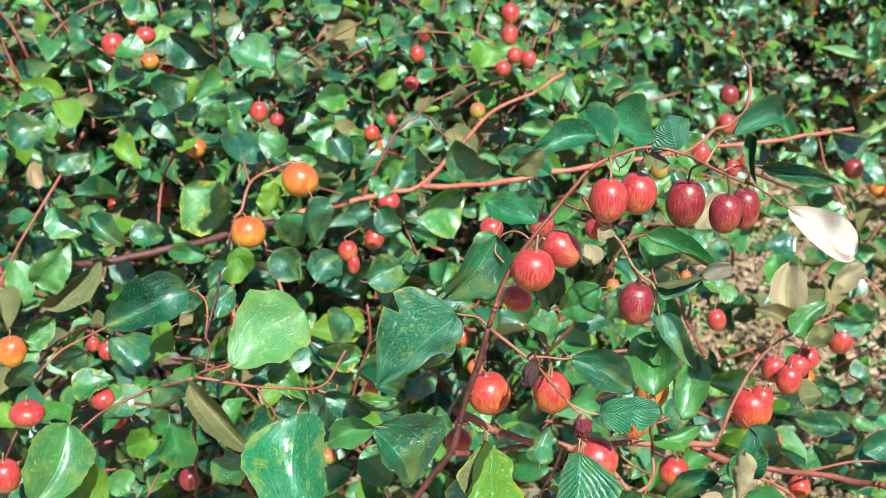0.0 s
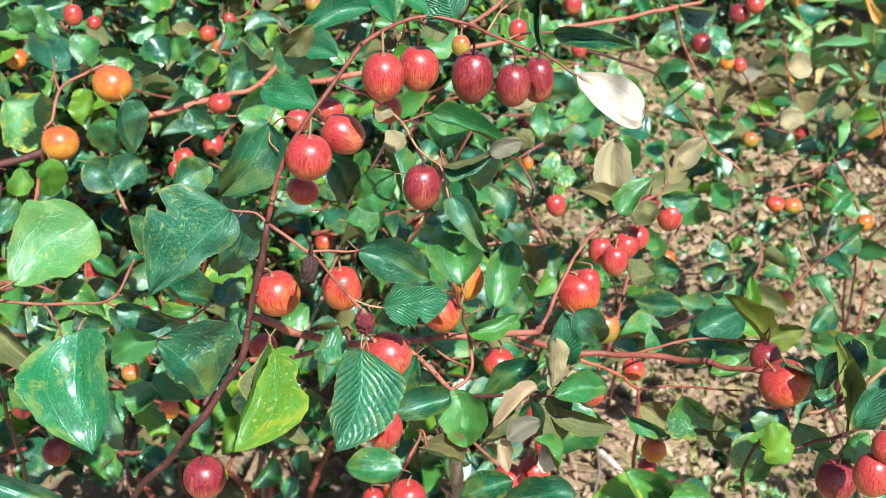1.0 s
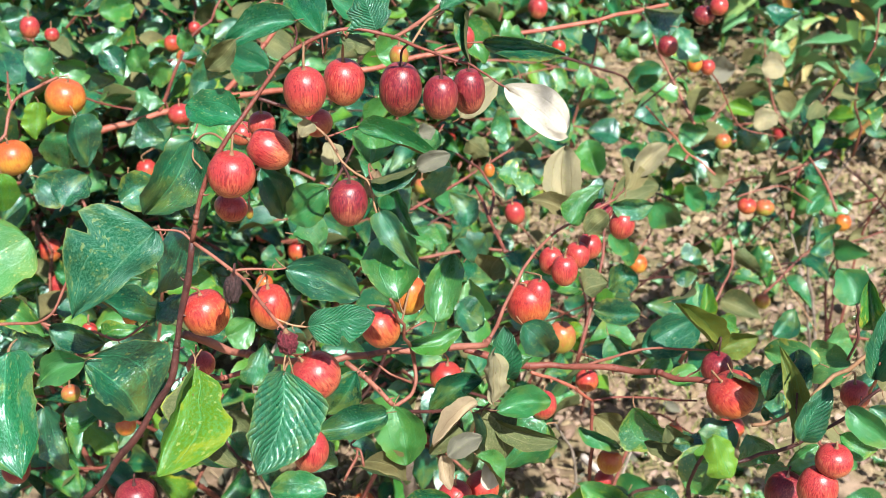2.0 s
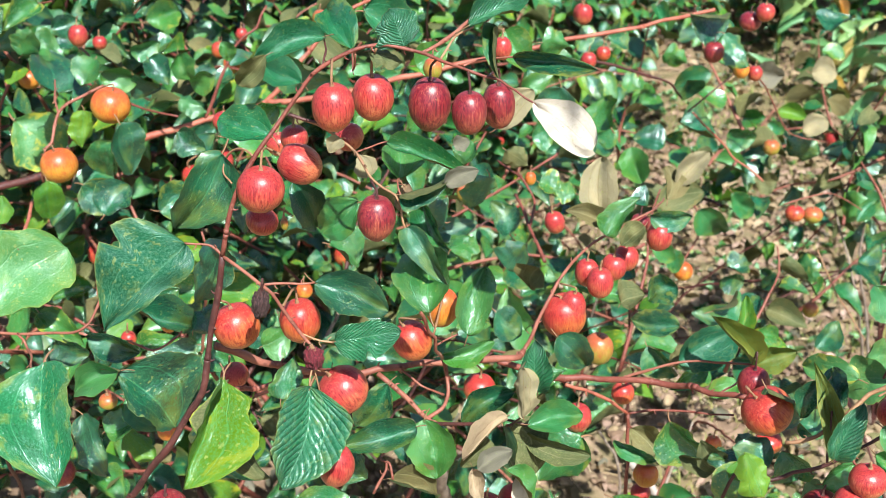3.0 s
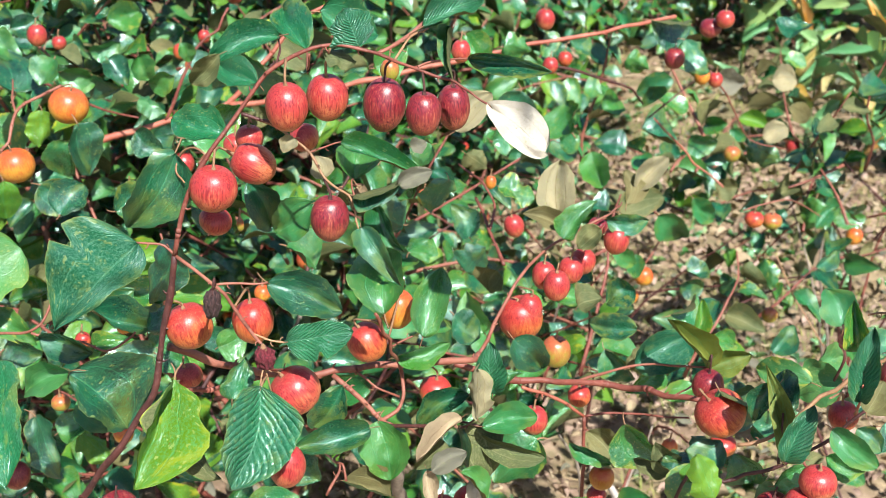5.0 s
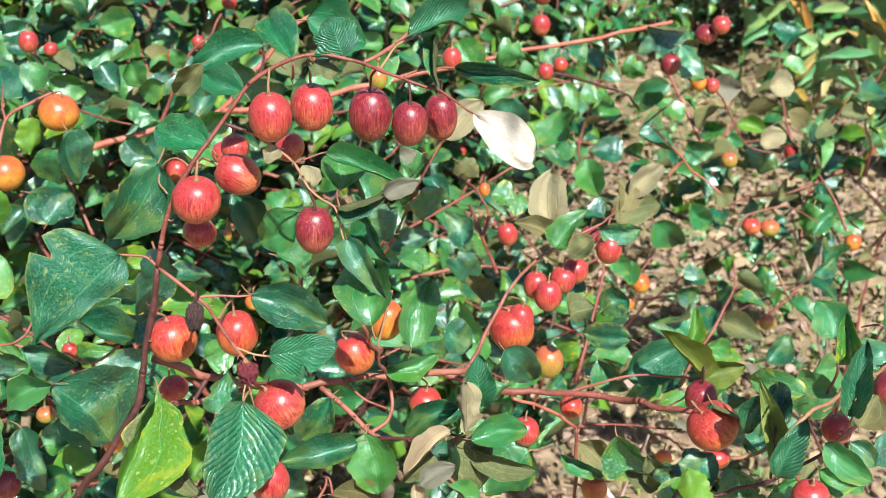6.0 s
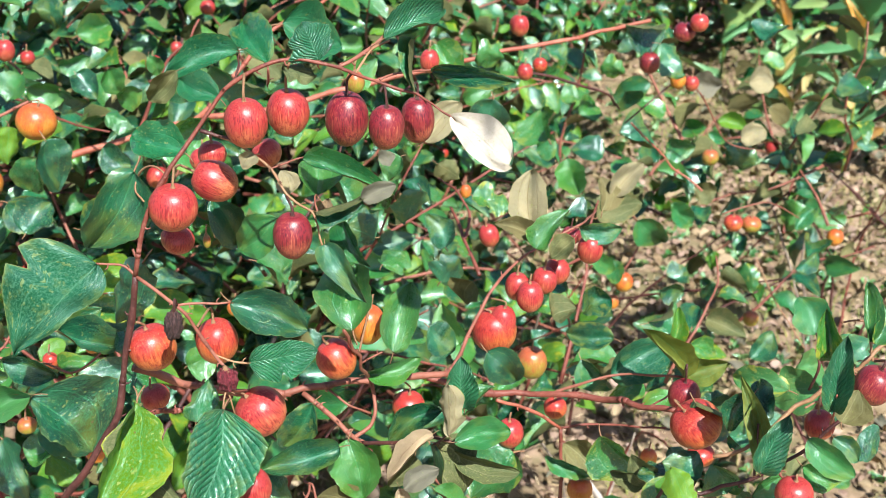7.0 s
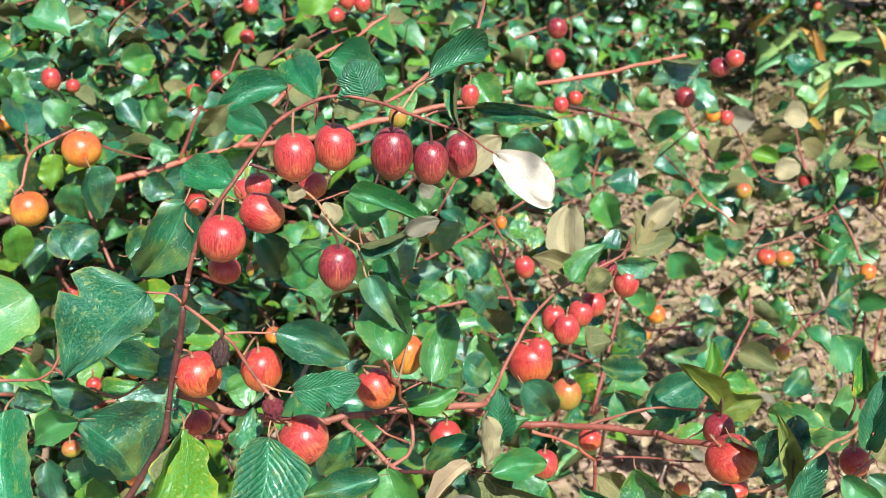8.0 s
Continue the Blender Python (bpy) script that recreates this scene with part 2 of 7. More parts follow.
def fruit_material(name, crown, belly, streak, reach, share):
    """A jujube skin: one colour from the stalk down, another at the tip, streaked along, with pale specks."""
    n = Nodes(name)
    local = n.add("ShaderNodeTexCoord").outputs["Object"]
    split = n.add("ShaderNodeSeparateXYZ")
    n.link(local, split.inputs[0])
    chance = n.chance()
    broad = n.noise(local, 1.3, 3.0, w=n.math("MULTIPLY", chance, 9.0))
    fine = n.noise(local, 2.8, 5.0, 0.6, stretch=(6.0, 6.0, 0.55), w=chance)
    height = n.math("ADD", split.outputs[2], n.math("MULTIPLY", n.math("SUBTRACT", broad, 0.5), 2.4))
    height = n.math("ADD", height, n.math("MULTIPLY", n.math("SUBTRACT", fine, 0.5), 0.6))
    skin = n.mix(n.step(height, reach - 0.85, reach + 0.75), belly, crown)
    lines = n.math("MULTIPLY", n.step(fine, 0.48, 0.6), n.math("MULTIPLY", n.step(broad, 0.25, 0.55), share * 0.85))
    skin = n.mix(lines, skin, streak)
    pale = n.math("MULTIPLY", n.step(n.math("SUBTRACT", 1.0, fine), 0.52, 0.66), n.math("MULTIPLY", n.step(n.math("SUBTRACT", 1.0, broad), 0.35, 0.6), 0.5))
    skin = n.mix(pale, skin, (0.52, 0.2, 0.1))
    specks = n.math("MULTIPLY", n.step(n.noise(local, 16.0, 2.0, w=chance), 0.66, 0.72), 0.35)
    skin = n.mix(specks, skin, (0.6, 0.33, 0.16))
    russet = n.math("MULTIPLY", n.step(n.noise(local, 26.0, 3.0, 0.6, w=chance), 0.52, 0.6), n.step(n.math("SUBTRACT", n.math("MULTIPLY", n.noise(local, 1.6, 3.0, w=chance), 1.6), split.outputs[2]), 0.5, 1.5))
    skin = n.mix(n.math("MULTIPLY", russet, 0.55), skin, (0.5, 0.22, 0.07))
    scars = n.math("MULTIPLY", n.step(n.noise(local, 2.6, 6.0, 0.7, w=n.math("ADD", chance, 5.0)), 0.69, 0.73), 0.7)
    skin = n.mix(scars, skin, (0.22, 0.1, 0.05))
    n.link(skin, n.bsdf.inputs["Base Color"])
    n.link(n.math("ADD", 0.27, n.math("MULTIPLY", broad, 0.18)), n.bsdf.inputs["Roughness"])
    n.bsdf.inputs["Subsurface Weight"].default_value = 0.12
    n.bsdf.inputs["Subsurface Radius"].default_value = (0.006, 0.002, 0.001)
    n.bsdf.inputs["Subsurface Scale"].default_value = 0.5
    n.bump(n.math("ADD", n.noise(local, 5.0, 4.0, w=chance), n.math("MULTIPLY", fine, 0.3)), 0.12, 0.002)
    return n.mat


M_RED = fruit_material("fruit_red", (0.36, 0.034, 0.034), (0.46, 0.15, 0.065), (0.15, 0.007, 0.012), -0.4, 1.0)
M_PURPLE = fruit_material("fruit_purple", (0.19, 0.014, 0.024), (0.3, 0.075, 0.05), (0.06, 0.004, 0.01), -0.5, 1.0)
M_ORANGE = fruit_material("fruit_orange", (0.46, 0.085, 0.02), (0.52, 0.27, 0.03), (0.36, 0.035, 0.015), 0.1, 0.55)
M_BLUSH = fruit_material("fruit_blushed", (0.38, 0.036, 0.028), (0.49, 0.16, 0.035), (0.18, 0.009, 0.012), -0.15, 0.9)
M_UNRIPE = fruit_material("fruit_unripe", (0.36, 0.085, 0.035), (0.21, 0.24, 0.025), (0.26, 0.07, 0.025), 0.2, 0.5)


def withered_material(name, deep, ridge):
    n = Nodes(name)
    local = n.add("ShaderNodeTexCoord").outputs["Object"]
    folds = n.noise(local, 2.2, 6.0, 0.7, stretch=(2.0, 2.0, 1.0))
    n.link(n.mix(n.step(folds, 0.4, 0.66), deep, ridge), n.bsdf.inputs["Base Color"])
    n.bsdf.inputs["Roughness"].default_value = 0.6
    n.bump(folds, 0.9, 0.006)
    return n.mat


M_WITHER_RED = withered_material("withered_red", (0.12, 0.012, 0.02), (0.34, 0.05, 0.07))
M_WITHER_DARK = withered_material("withered_dark", (0.035, 0.018, 0.018), (0.15, 0.08, 0.075))


def bark_material(name, low, high, line, rough=0.55):
    n = Nodes(name)
    local = n.add("ShaderNodeTexCoord").outputs["Object"]
    coarse = n.noise(local, 45.0, 4.0)
    fine = n.noise(local, 420.0, 4.0, 0.65)
    colour = n.mix(n.step(coarse, 0.3, 0.7), low, high)
    colour = n.mix(n.math("MULTIPLY", n.step(fine, 0.58, 0.7), 0.5), colour, line)
    scale = n.noise(local, 150.0, 5.0, 0.7)
    colour = n.mix(n.math("MULTIPLY", n.step(scale, 0.52, 0.62), 0.4), colour, n.mix(0.5, high, line))
    colour = n.mix(n.math("MULTIPLY", n.step(n.noise(local, 95.0, 3.0), 0.6, 0.68), 0.6), colour, n.mix(1.0, low, (0.45, 0.45, 0.5), "MULTIPLY"))
    n.link(colour, n.bsdf.inputs["Base Color"])
    n.bsdf.inputs["Roughness"].default_value = rough
    n.bump(n.math("ADD", n.math("ADD", fine, scale), n.math("MULTIPLY", coarse, 1.5)), 0.5, 0.0012)
    return n.mat


M_BARK = bark_material("bark_brown_red", (0.12, 0.028, 0.018), (0.22, 0.06, 0.04), (0.34, 0.17, 0.12))
# dark purple bark, its colour lowered further for the main stem's partial shade
M_STEM = bark_material("bark_dark_purple", (0.038, 0.011, 0.01), (0.085, 0.025, 0.02), (0.19, 0.08, 0.065))
M_TWIG = bark_material("twig_pinkish", (0.18, 0.055, 0.034), (0.3, 0.115, 0.075), (0.1, 0.03, 0.02))
M_COPPER = bark_material("bark_copper", (0.28, 0.07, 0.04), (0.38, 0.13, 0.08), (0.16, 0.05, 0.035))
M_TAN = bark_material("twig_tan", (0.22, 0.11, 0.055), (0.34, 0.2, 0.1), (0.14, 0.05, 0.03))
M_GREYWOOD = bark_material("bark_grey", (0.16, 0.12, 0.09), (0.3, 0.25, 0.2), (0.08, 0.06, 0.045), rough=0.8)
M_BLEACHED = bark_material("stick_bleached", (0.45, 0.38, 0.32), (0.6, 0.54, 0.48), (0.3, 0.22, 0.17), rough=0.8)


def soil_material():
    n = Nodes("soil")
    place = n.add("ShaderNodeNewGeometry").outputs["Position"]
    broad = n.noise(place, 2.3, 4.0)
    crumb = n.noise(place, 24.0, 6.0, 0.65)
    grain = n.noise(place, 160.0, 4.0, 0.7)
    colour = n.mix(n.step(crumb, 0.35, 0.68), (0.145, 0.095, 0.058), (0.35, 0.245, 0.17))
    colour = n.mix(n.math("MULTIPLY", n.step(broad, 0.4, 0.65), 0.6), colour, (0.28, 0.23, 0.11))
    colour = n.mix(n.math("MULTIPLY", n.step(n.noise(place, 5.5, 6.0, 0.7), 0.46, 0.6), 0.75), colour, (0.12, 0.12, 0.045))
    colour = n.mix(n.math("MULTIPLY", n.step(grain, 0.55, 0.7), 0.35), colour, (0.42, 0.31, 0.22))
    n.link(colour, n.bsdf.inputs["Base Color"])
    n.bsdf.inputs["Roughness"].default_value = 0.92
    n.bump(n.math("ADD", n.math("MULTIPLY", crumb, 2.0), grain), 0.4, 0.01)
    return n.mat


def clod_material():
    n = Nodes("clod")
    place = n.add("ShaderNodeNewGeometry").outputs["Position"]
    colour = n.ramp(n.chance(), [(0.0, (0.18, 0.115, 0.07)), (0.5, (0.36, 0.25, 0.17)), (1.0, (0.5, 0.37, 0.27))])
    colour = n.mix(n.math("MULTIPLY", n.noise(place, 90.0, 4.0), 0.5), colour, (0.1, 0.065, 0.04))
    n.link(colour, n.bsdf.inputs["Base Color"])
    n.bsdf.inputs["Roughness"].default_value = 0.95
    n.bump(n.noise(place, 120.0, 5.0, 0.7), 0.8, 0.006)
    return n.mat


def straw_material():
    n = Nodes("straw")
    colour = n.ramp(n.chance(), [(0.0, (0.16, 0.1, 0.05)), (0.5, (0.4, 0.3, 0.16)), (1.0, (0.62, 0.52, 0.34))])
    n.link(colour, n.bsdf.inputs["Base Color"])
    n.bsdf.inputs["Roughness"].default_value = 0.7
    return n.mat


M_SOIL, M_CLOD, M_STRAW = soil_material(), clod_material(), straw_material()


# ---------------------------------------------------------------- shapes
def link_mesh(name, mesh, parent=None, label=""):
    ob = new(name, mesh)
    if parent:
        ob.parent = parent
    return tagged(ob, label)


def thing(name, label, category, place=(0, 0, 0), group="", kind=""):
    ob = new(name)
    ob.location = place
    ob.empty_display_size = 0.05
    return tagged(ob, label, category, group, kind)


def curve_points(points, step):
    """A smooth line through the points, sampled about every step metres; the parameter runs 0 to 1."""
    p = [Vector(q) for q in points]
    p = [2 * p[0] - p[1]] + p + [2 * p[-1] - p[-2]]
    made = []
    for i in range(1, len(p) - 2):
        a, b, c, d = p[i - 1:i + 3]
        count = max(2, int((c - b).length / step))
        for k in range(count):
            t = k / count
            made.append(0.5 * (2 * b + (c - a) * t + (2 * a - 5 * b + 4 * c - d) * t * t + (3 * b - a - 3 * c + d) * t ** 3))
    made.append(p[-2])
    return made


def tube_arrays(points, r0, r1, sides=7, step=0.008, knots=0.25, seed=0):
    """Vertices and faces of a tapered, slightly knotty rod."""
    line = curve_points(points, step)
    count = len(line)
    verts, faces = [], []
    normal = Vector((0.3, 0.2, 1)).normalized()
    for i, q in enumerate(line):
        tangent = (line[min(i + 1, count - 1)] - line[max(i - 1, 0)]).normalized()
        normal = (normal - tangent * normal.dot(tangent)).normalized()
        binormal = tangent.cross(normal)
        r = r0 + (r1 - r0) * i / (count - 1)
        bulge = noise.noise(Vector((i * 0.37, seed * 3.1, 0.5)))
        r *= 1 + knots * (bulge * 0.5 + (0.9 if (i * 7 + seed) % 11 == 0 else 0.0) * 0.4)
        for k in range(sides):
            a = 2 * math.pi * k / sides
            verts.append(q + (normal * math.cos(a) + binormal * math.sin(a)) * r)
    for i in range(count - 1):
        for k in range(sides):
            m = (k + 1) % sides
            faces.append((i * sides + k, i * sides + m, (i + 1) * sides + m, (i + 1) * sides + k))
    faces.append(tuple(reversed(range(sides))))
    faces.append(tuple(range((count - 1) * sides, count * sides)))
    return verts, faces


def smooth(mesh):
    mesh.polygons.foreach_set("use_smooth", [True] * len(mesh.polygons))
    return mesh


def rod(parent, name, points, r0, r1, material, label="", sides=8):
    """A branch, twig or stem as one mesh under its plant, slightly crooked, with short spurs at its nodes."""
    seed = len(bpy.data.meshes)
    rng = random.Random(seed)
    line = curve_points(points, 0.022)
    bent = [line[0]] + [q + Vector((rng.gauss(0, 1), rng.gauss(0, 1), rng.gauss(0, 1))) * min(0.0009, r1 * 0.6) for q in line[1:-1]] + [line[-1]]
    verts, faces = tube_arrays(bent, r0, r1, sides, 0.006, 0.4, seed)
    for k in range(1, len(bent) - 1):
        if rng.random() < 0.55:
            r = r0 + (r1 - r0) * k / (len(bent) - 1)
            out = (bent[k + 1] - bent[k]).cross(Vector((rng.gauss(0, 1), rng.gauss(0, 1), rng.gauss(0, 1)))).normalized()
            more, more_faces = tube_arrays([bent[k] + out * r * 0.5, bent[k] + out * (r + 0.0012), bent[k] + out * (r + 0.0026) + (bent[k + 1] - bent[k]).normalized() * 0.0015], min(r * 0.6, 0.0011), 0.0003, 5, 0.002)
            faces += [tuple(v + len(verts) for v in f) for f in more_faces]
            verts += more
            if r > 0.0014 and k % 2:
                way = (bent[k + 1] - bent[k - 1]).normalized()
                for side in (-1, 1):
                    more, more_faces = tube_arrays([bent[k] + way * r * 1.9 * side, bent[k] + way * r * 0.1 * side], r * 0.9, r * 1.15, sides, 0.01)
                    faces += [tuple(v + len(verts) for v in f) for f in more_faces]
                    verts += more
    mesh = bpy.data.meshes.new(name)
    mesh.from_pydata([tuple(v) for v in verts], [], faces)
    mesh.materials.append(material)
    return link_mesh(name, smooth(mesh), parent, label)


def leaf_template(columns, rows, seed, fold=0.12, droop=0.12, wave=0.05, curl=0.0, bite=0.0, bite_at=0.52, wider=None, tip=None, foot=None, petiole=True, teeth=0.0, lean=None):
    """A leaf one long (+y) and one wide (x), upper side +z, with a lower sheet a little below and its petiole behind the base:
    vertices, faces, uv, and the material of each face (0 upper, 1 lower, 2 petiole)."""
    rng = random.Random(seed)
    off = Vector((seed * 1.7, seed * 0.9, 0.3))
    sway, twist, uneven = rng.uniform(-0.3, 0.3), rng.uniform(-0.9, 0.9), rng.uniform(-0.16, 0.16) if wider is None else wider
    sway = sway if lean is None else lean
    p, q = foot or rng.uniform(0.46, 0.62), tip or rng.uniform(0.58, 0.85)
    peak = (p / (p + q)) ** p * (q / (p + q)) ** q
    verts, uvs = [], []
    for sheet in (0, 1):
        for j in range(rows + 1):
            y = 0.5 - 0.5 * math.cos(math.pi * j / rows) if rows > 6 else j / rows
            half = max(0.5 * y ** p * (1 - y) ** q / peak, 0.012)
            for i in range(columns + 1):
                u = 2 * i / columns - 1
                rim = 1 + (uneven if u > 0 else -uneven) + wave * (noise.noise(Vector((y * 3.6, 4.0 * (u > 0), 0)) + off) * 3.2 + 0.9 * noise.noise(Vector((y * 10, 9.0 * (u > 0), 0)) + off))
                rim += teeth * (j % 2) * (abs(u) > 0.9)
                if bite and u > 0:
                    gap = max(0.0, 1 - abs(y - bite_at) / 0.06)
                    rim *= 1 - bite * gap ** 0.6
                x = u * half * rim + sway * math.sin(math.pi * y) * 0.45
                z = fold * abs(u) ** 1.4 * half * 2 - droop * y * y + twist * u * half * (y - 0.4) + curl * u * u * half
                z += 0.1 * noise.noise(Vector((u * 1.3, y * 3.0, 0)) + off)
                z += wave * 1.5 * u * u * noise.noise(Vector((2.0 * (u > 0), y * 5.0, 2.0)) + off)
                verts.append((x, y, z - (0.011 if sheet else 0.0)))
                uvs.append(((u + 1) / 2, y))
    faces, slot = [], []
    row = columns + 1
    base = row * (rows + 1)
    for j in range(rows):
        for i in range(columns):
            a = j * row + i
            faces.append((a, a + 1, a + row + 1, a + row))
            slot.append(0)
            b = base + a
            faces.append((b, b + row, b + row + 1, b + 1))
            slot.append(1)
    if petiole:
        z0 = verts[columns // 2][2]
        bend = rng.uniform(-0.05, 0.05)
        for k in range(4):
            at = (bend * k * k / 9 * 3, 0.03 - 0.06 * k, z0 - 0.006 - 0.012 * k * k)
            for c in range(4):
                verts.append((at[0] + (0.018, 0, -0.018, 0)[c], at[1], at[2] + (0, 0.012, 0, -0.012)[c]))
                uvs.append((0.5, 0.0))
        first = len(verts) - 16
        for k in range(3):
            for c in range(4):
                d = (c + 1) % 4
                faces.append((first + k * 4 + c, first + k * 4 + d, first + k * 4 + 4 + d, first + k * 4 + 4 + c))
                slot.append(2)
    return np.array(verts), faces, np.array(uvs), slot


def leaf_mesh(name, template, upper, lower):
    verts, faces, uvs, under = template
    mesh = bpy.data.meshes.new(name)
    mesh.from_pydata(verts.tolist(), [], faces)
    mesh.materials.append(upper)
    mesh.materials.append(lower)
    mesh.materials.append(M_TAN)
    mesh.polygons.foreach_set("material_index", under)
    layer = mesh.uv_layers.new(name="uv")
    corner = np.empty(len(mesh.loops), dtype=np.int32)
    mesh.loops.foreach_get("vertex_index", corner)
    layer.data.foreach_set("uv", uvs[corner].ravel())
    return smooth(mesh)


FINE = {
    "flat": [leaf_template(8, 26, s, fold=0.3, droop=0.14, wave=0.07, teeth=0.035) for s in (1, 2, 3, 14, 15)],
    "cupped": [leaf_template(8, 26, s, fold=0.42, droop=0.18, wave=0.08, teeth=0.035) for s in (4, 5, 16)],
    "arched": [leaf_template(8, 26, s, fold=0.22, droop=0.42, teeth=0.035) for s in (6, 7, 17)],
    "curled": [leaf_template(8, 26, s, fold=0.12, droop=0.1, wave=0.14, curl=-0.55, teeth=0.03) for s in (10, 11)],
    "wedge": [leaf_template(8, 26, s, fold=0.4, droop=0.2, wave=0.07, tip=0.62, foot=0.85, teeth=0.045) for s in (26, 27)],
    "spoon": [leaf_template(8, 20, 45, fold=0.05, droop=0.04, wave=0.025, tip=0.4, foot=0.72)],
    "obovate": [leaf_template(8, 26, s, fold=0.16, droop=0.12, wave=0.08, tip=0.5, foot=0.72, teeth=0.012) for s in (28, 29)],
    "tapered": [leaf_template(8, 26, s, fold=0.24, droop=0.14, wave=0.06, tip=0.85, teeth=0.035) for s in (20, 25)],
    "bitten": [leaf_template(10, 44, 12, fold=0.14, droop=0.10, wave=0.05, bite=0.42, tip=0.62, wider=0.22, teeth=0.03)],
    "lobed": [leaf_template(12, 48, 12, fold=0.06, droop=0.12, wave=0.05, bite=0.36, bite_at=0.36, tip=1.05, foot=0.48, wider=0.5, teeth=0.012, lean=0.06, petiole=False)],
    "lopsided": [leaf_template(8, 26, 13, fold=0.3, droop=0.12, wave=0.06, tip=0.7, wider=-0.42, teeth=0.035)],
}
SKINS = {"green": (M_LEAF, M_UNDER), "olive": (M_LEAF_OLIVE, M_LEAF_OLIVE), "mid": (M_LEAF_MID, M_UNDER), "bright": (M_LEAF_BRIGHT, M_UNDER), "yellow": (M_LEAF_YELLOW, M_LEAF_YELLOW), "ribbed": (M_LEAF_RIBBED, M_UNDER), "netted": (M_LEAF_NETTED, M_UNDER), "waxy": (M_LEAF_WAXY, M_UNDER),
         "under": (M_UNDER, M_LEAF), "tan": (M_BEIGE, M_LEAF), "pale": (M_PALE, M_LEAF), "dry": (M_DRY, M_DRY), "grey": (M_GREY, M_GREY), "weed": (M_WEED, M_WEED), "weed_dry": (M_WEED_DRY, M_WEED_DRY)}
LEAF_WORDS = {"olive": "folded olive-yellow leaf", "yellow": "yellowing blotched leaf", "under": "leaf turned to its dull olive underside", "pale": "leaf turned to its pale felted underside", "tan": "beige leaf turned to its felted underside",
              "dry": "dry curled beige leaf", "grey": "withered grey leaf", "ribbed": "deeply veined leaf", "netted": "large leaf with bitten edge and pale net of veins"}
shared = {}


def leaf(parent, base, tip, facing, width, skin="green", form="flat"):
    """One leaf from its base to its tip, its upper side turned to facing."""
    pick = len(shared.setdefault(("count", form), []))
    shared["count", form].append(1)
    key = (skin, form, pick % len(FINE[form]))
    if key not in shared:
        shared[key] = leaf_mesh("leaf", FINE[form][key[2]], *SKINS[skin])
    y = Vector(tip) - Vector(base)
    long = y.length
    y.normalize()
    z = Vector(facing)
    z = (z - y * z.dot(y)).normalized()
    x = y.cross(z)
    ob = link_mesh("leaf", shared[key], parent, LEAF_WORDS.get(skin, ""))
    ob.matrix_basis = Matrix.Translation(Vector(base) - parent.location) @ Matrix((x, y, z)).transposed().to_4x4() @ Matrix.Diagonal((width, long, long, 1))
    return ob


def fruit_mesh(name, material, seed, dent=0.1, rumple=0.0, crease=0.0, rings=14, sides=22):
    """A jujube two wide and two high round its middle, the stalk end at +z."""
    rng = random.Random(seed)
    off = Vector((rng.uniform(0, 50), rng.uniform(0, 50), rng.uniform(0, 50)))
    verts, faces = [], []
    for j in range(1, rings):
        a = math.pi * j / rings
        for i in range(sides):
            b = 2 * math.pi * i / sides
            v = Vector((math.sin(a) * math.cos(b), math.sin(a) * math.sin(b), math.cos(a)))
            r = 1 + 0.035 * noise.noise(v * 1.3 + off) + rumple * noise.fractal(v * 2.2 + off, 1.0, 2.0, 3)
            r -= rumple * 0.5 * abs(math.sin(4 * b + 2 * v.z))
            if crease and abs(math.sin((b - 2.2) / 2)) < 0.12:
                r -= crease * (1 - abs(math.sin((b - 2.2) / 2)) / 0.12) * math.sin(a)
            v = v * r
            v.z -= dent * math.exp(-(a / 0.38) ** 2) * 1.6
            v.z += 0.05 * dent * 5 * math.exp(-((math.pi - a) / 0.3) ** 2)
            verts.append(v)
    top, bottom = len(verts), len(verts) + 1
    verts += [Vector((0, 0, 1 - dent * 1.75)), Vector((0, 0, -1))]
    for i in range(sides):
        m = (i + 1) % sides
        faces.append((top, i, m))
        for j in range(rings - 2):
            faces.append((j * sides + i, (j + 1) * sides + i, (j + 1) * sides + m, j * sides + m))
        faces.append((bottom, (rings - 2) * sides + m, (rings - 2) * sides + i))
    mesh = bpy.data.meshes.new(name)
    mesh.from_pydata([tuple(v) for v in verts], [], faces)
    mesh.materials.append(material)
    return smooth(mesh)


FRUITS = {"red": M_RED, "purple": M_PURPLE, "orange": M_ORANGE, "blush": M_BLUSH, "unripe": M_UNRIPE, "wither_red": M_WITHER_RED, "wither_dark": M_WITHER_DARK,
          "creased": M_PURPLE}
FRUIT_WORDS = {"red": "glossy red streaked jujube", "purple": "dark purplish-red jujube", "orange": "orange jujube", "blush": "red jujube blushing orange",
               "unripe": "half-ripe yellow-green jujube", "wither_red": "shrivelled magenta jujube", "wither_dark": "shrivelled dark brown jujube",
               "creased": "dark red jujube with a split crease"}


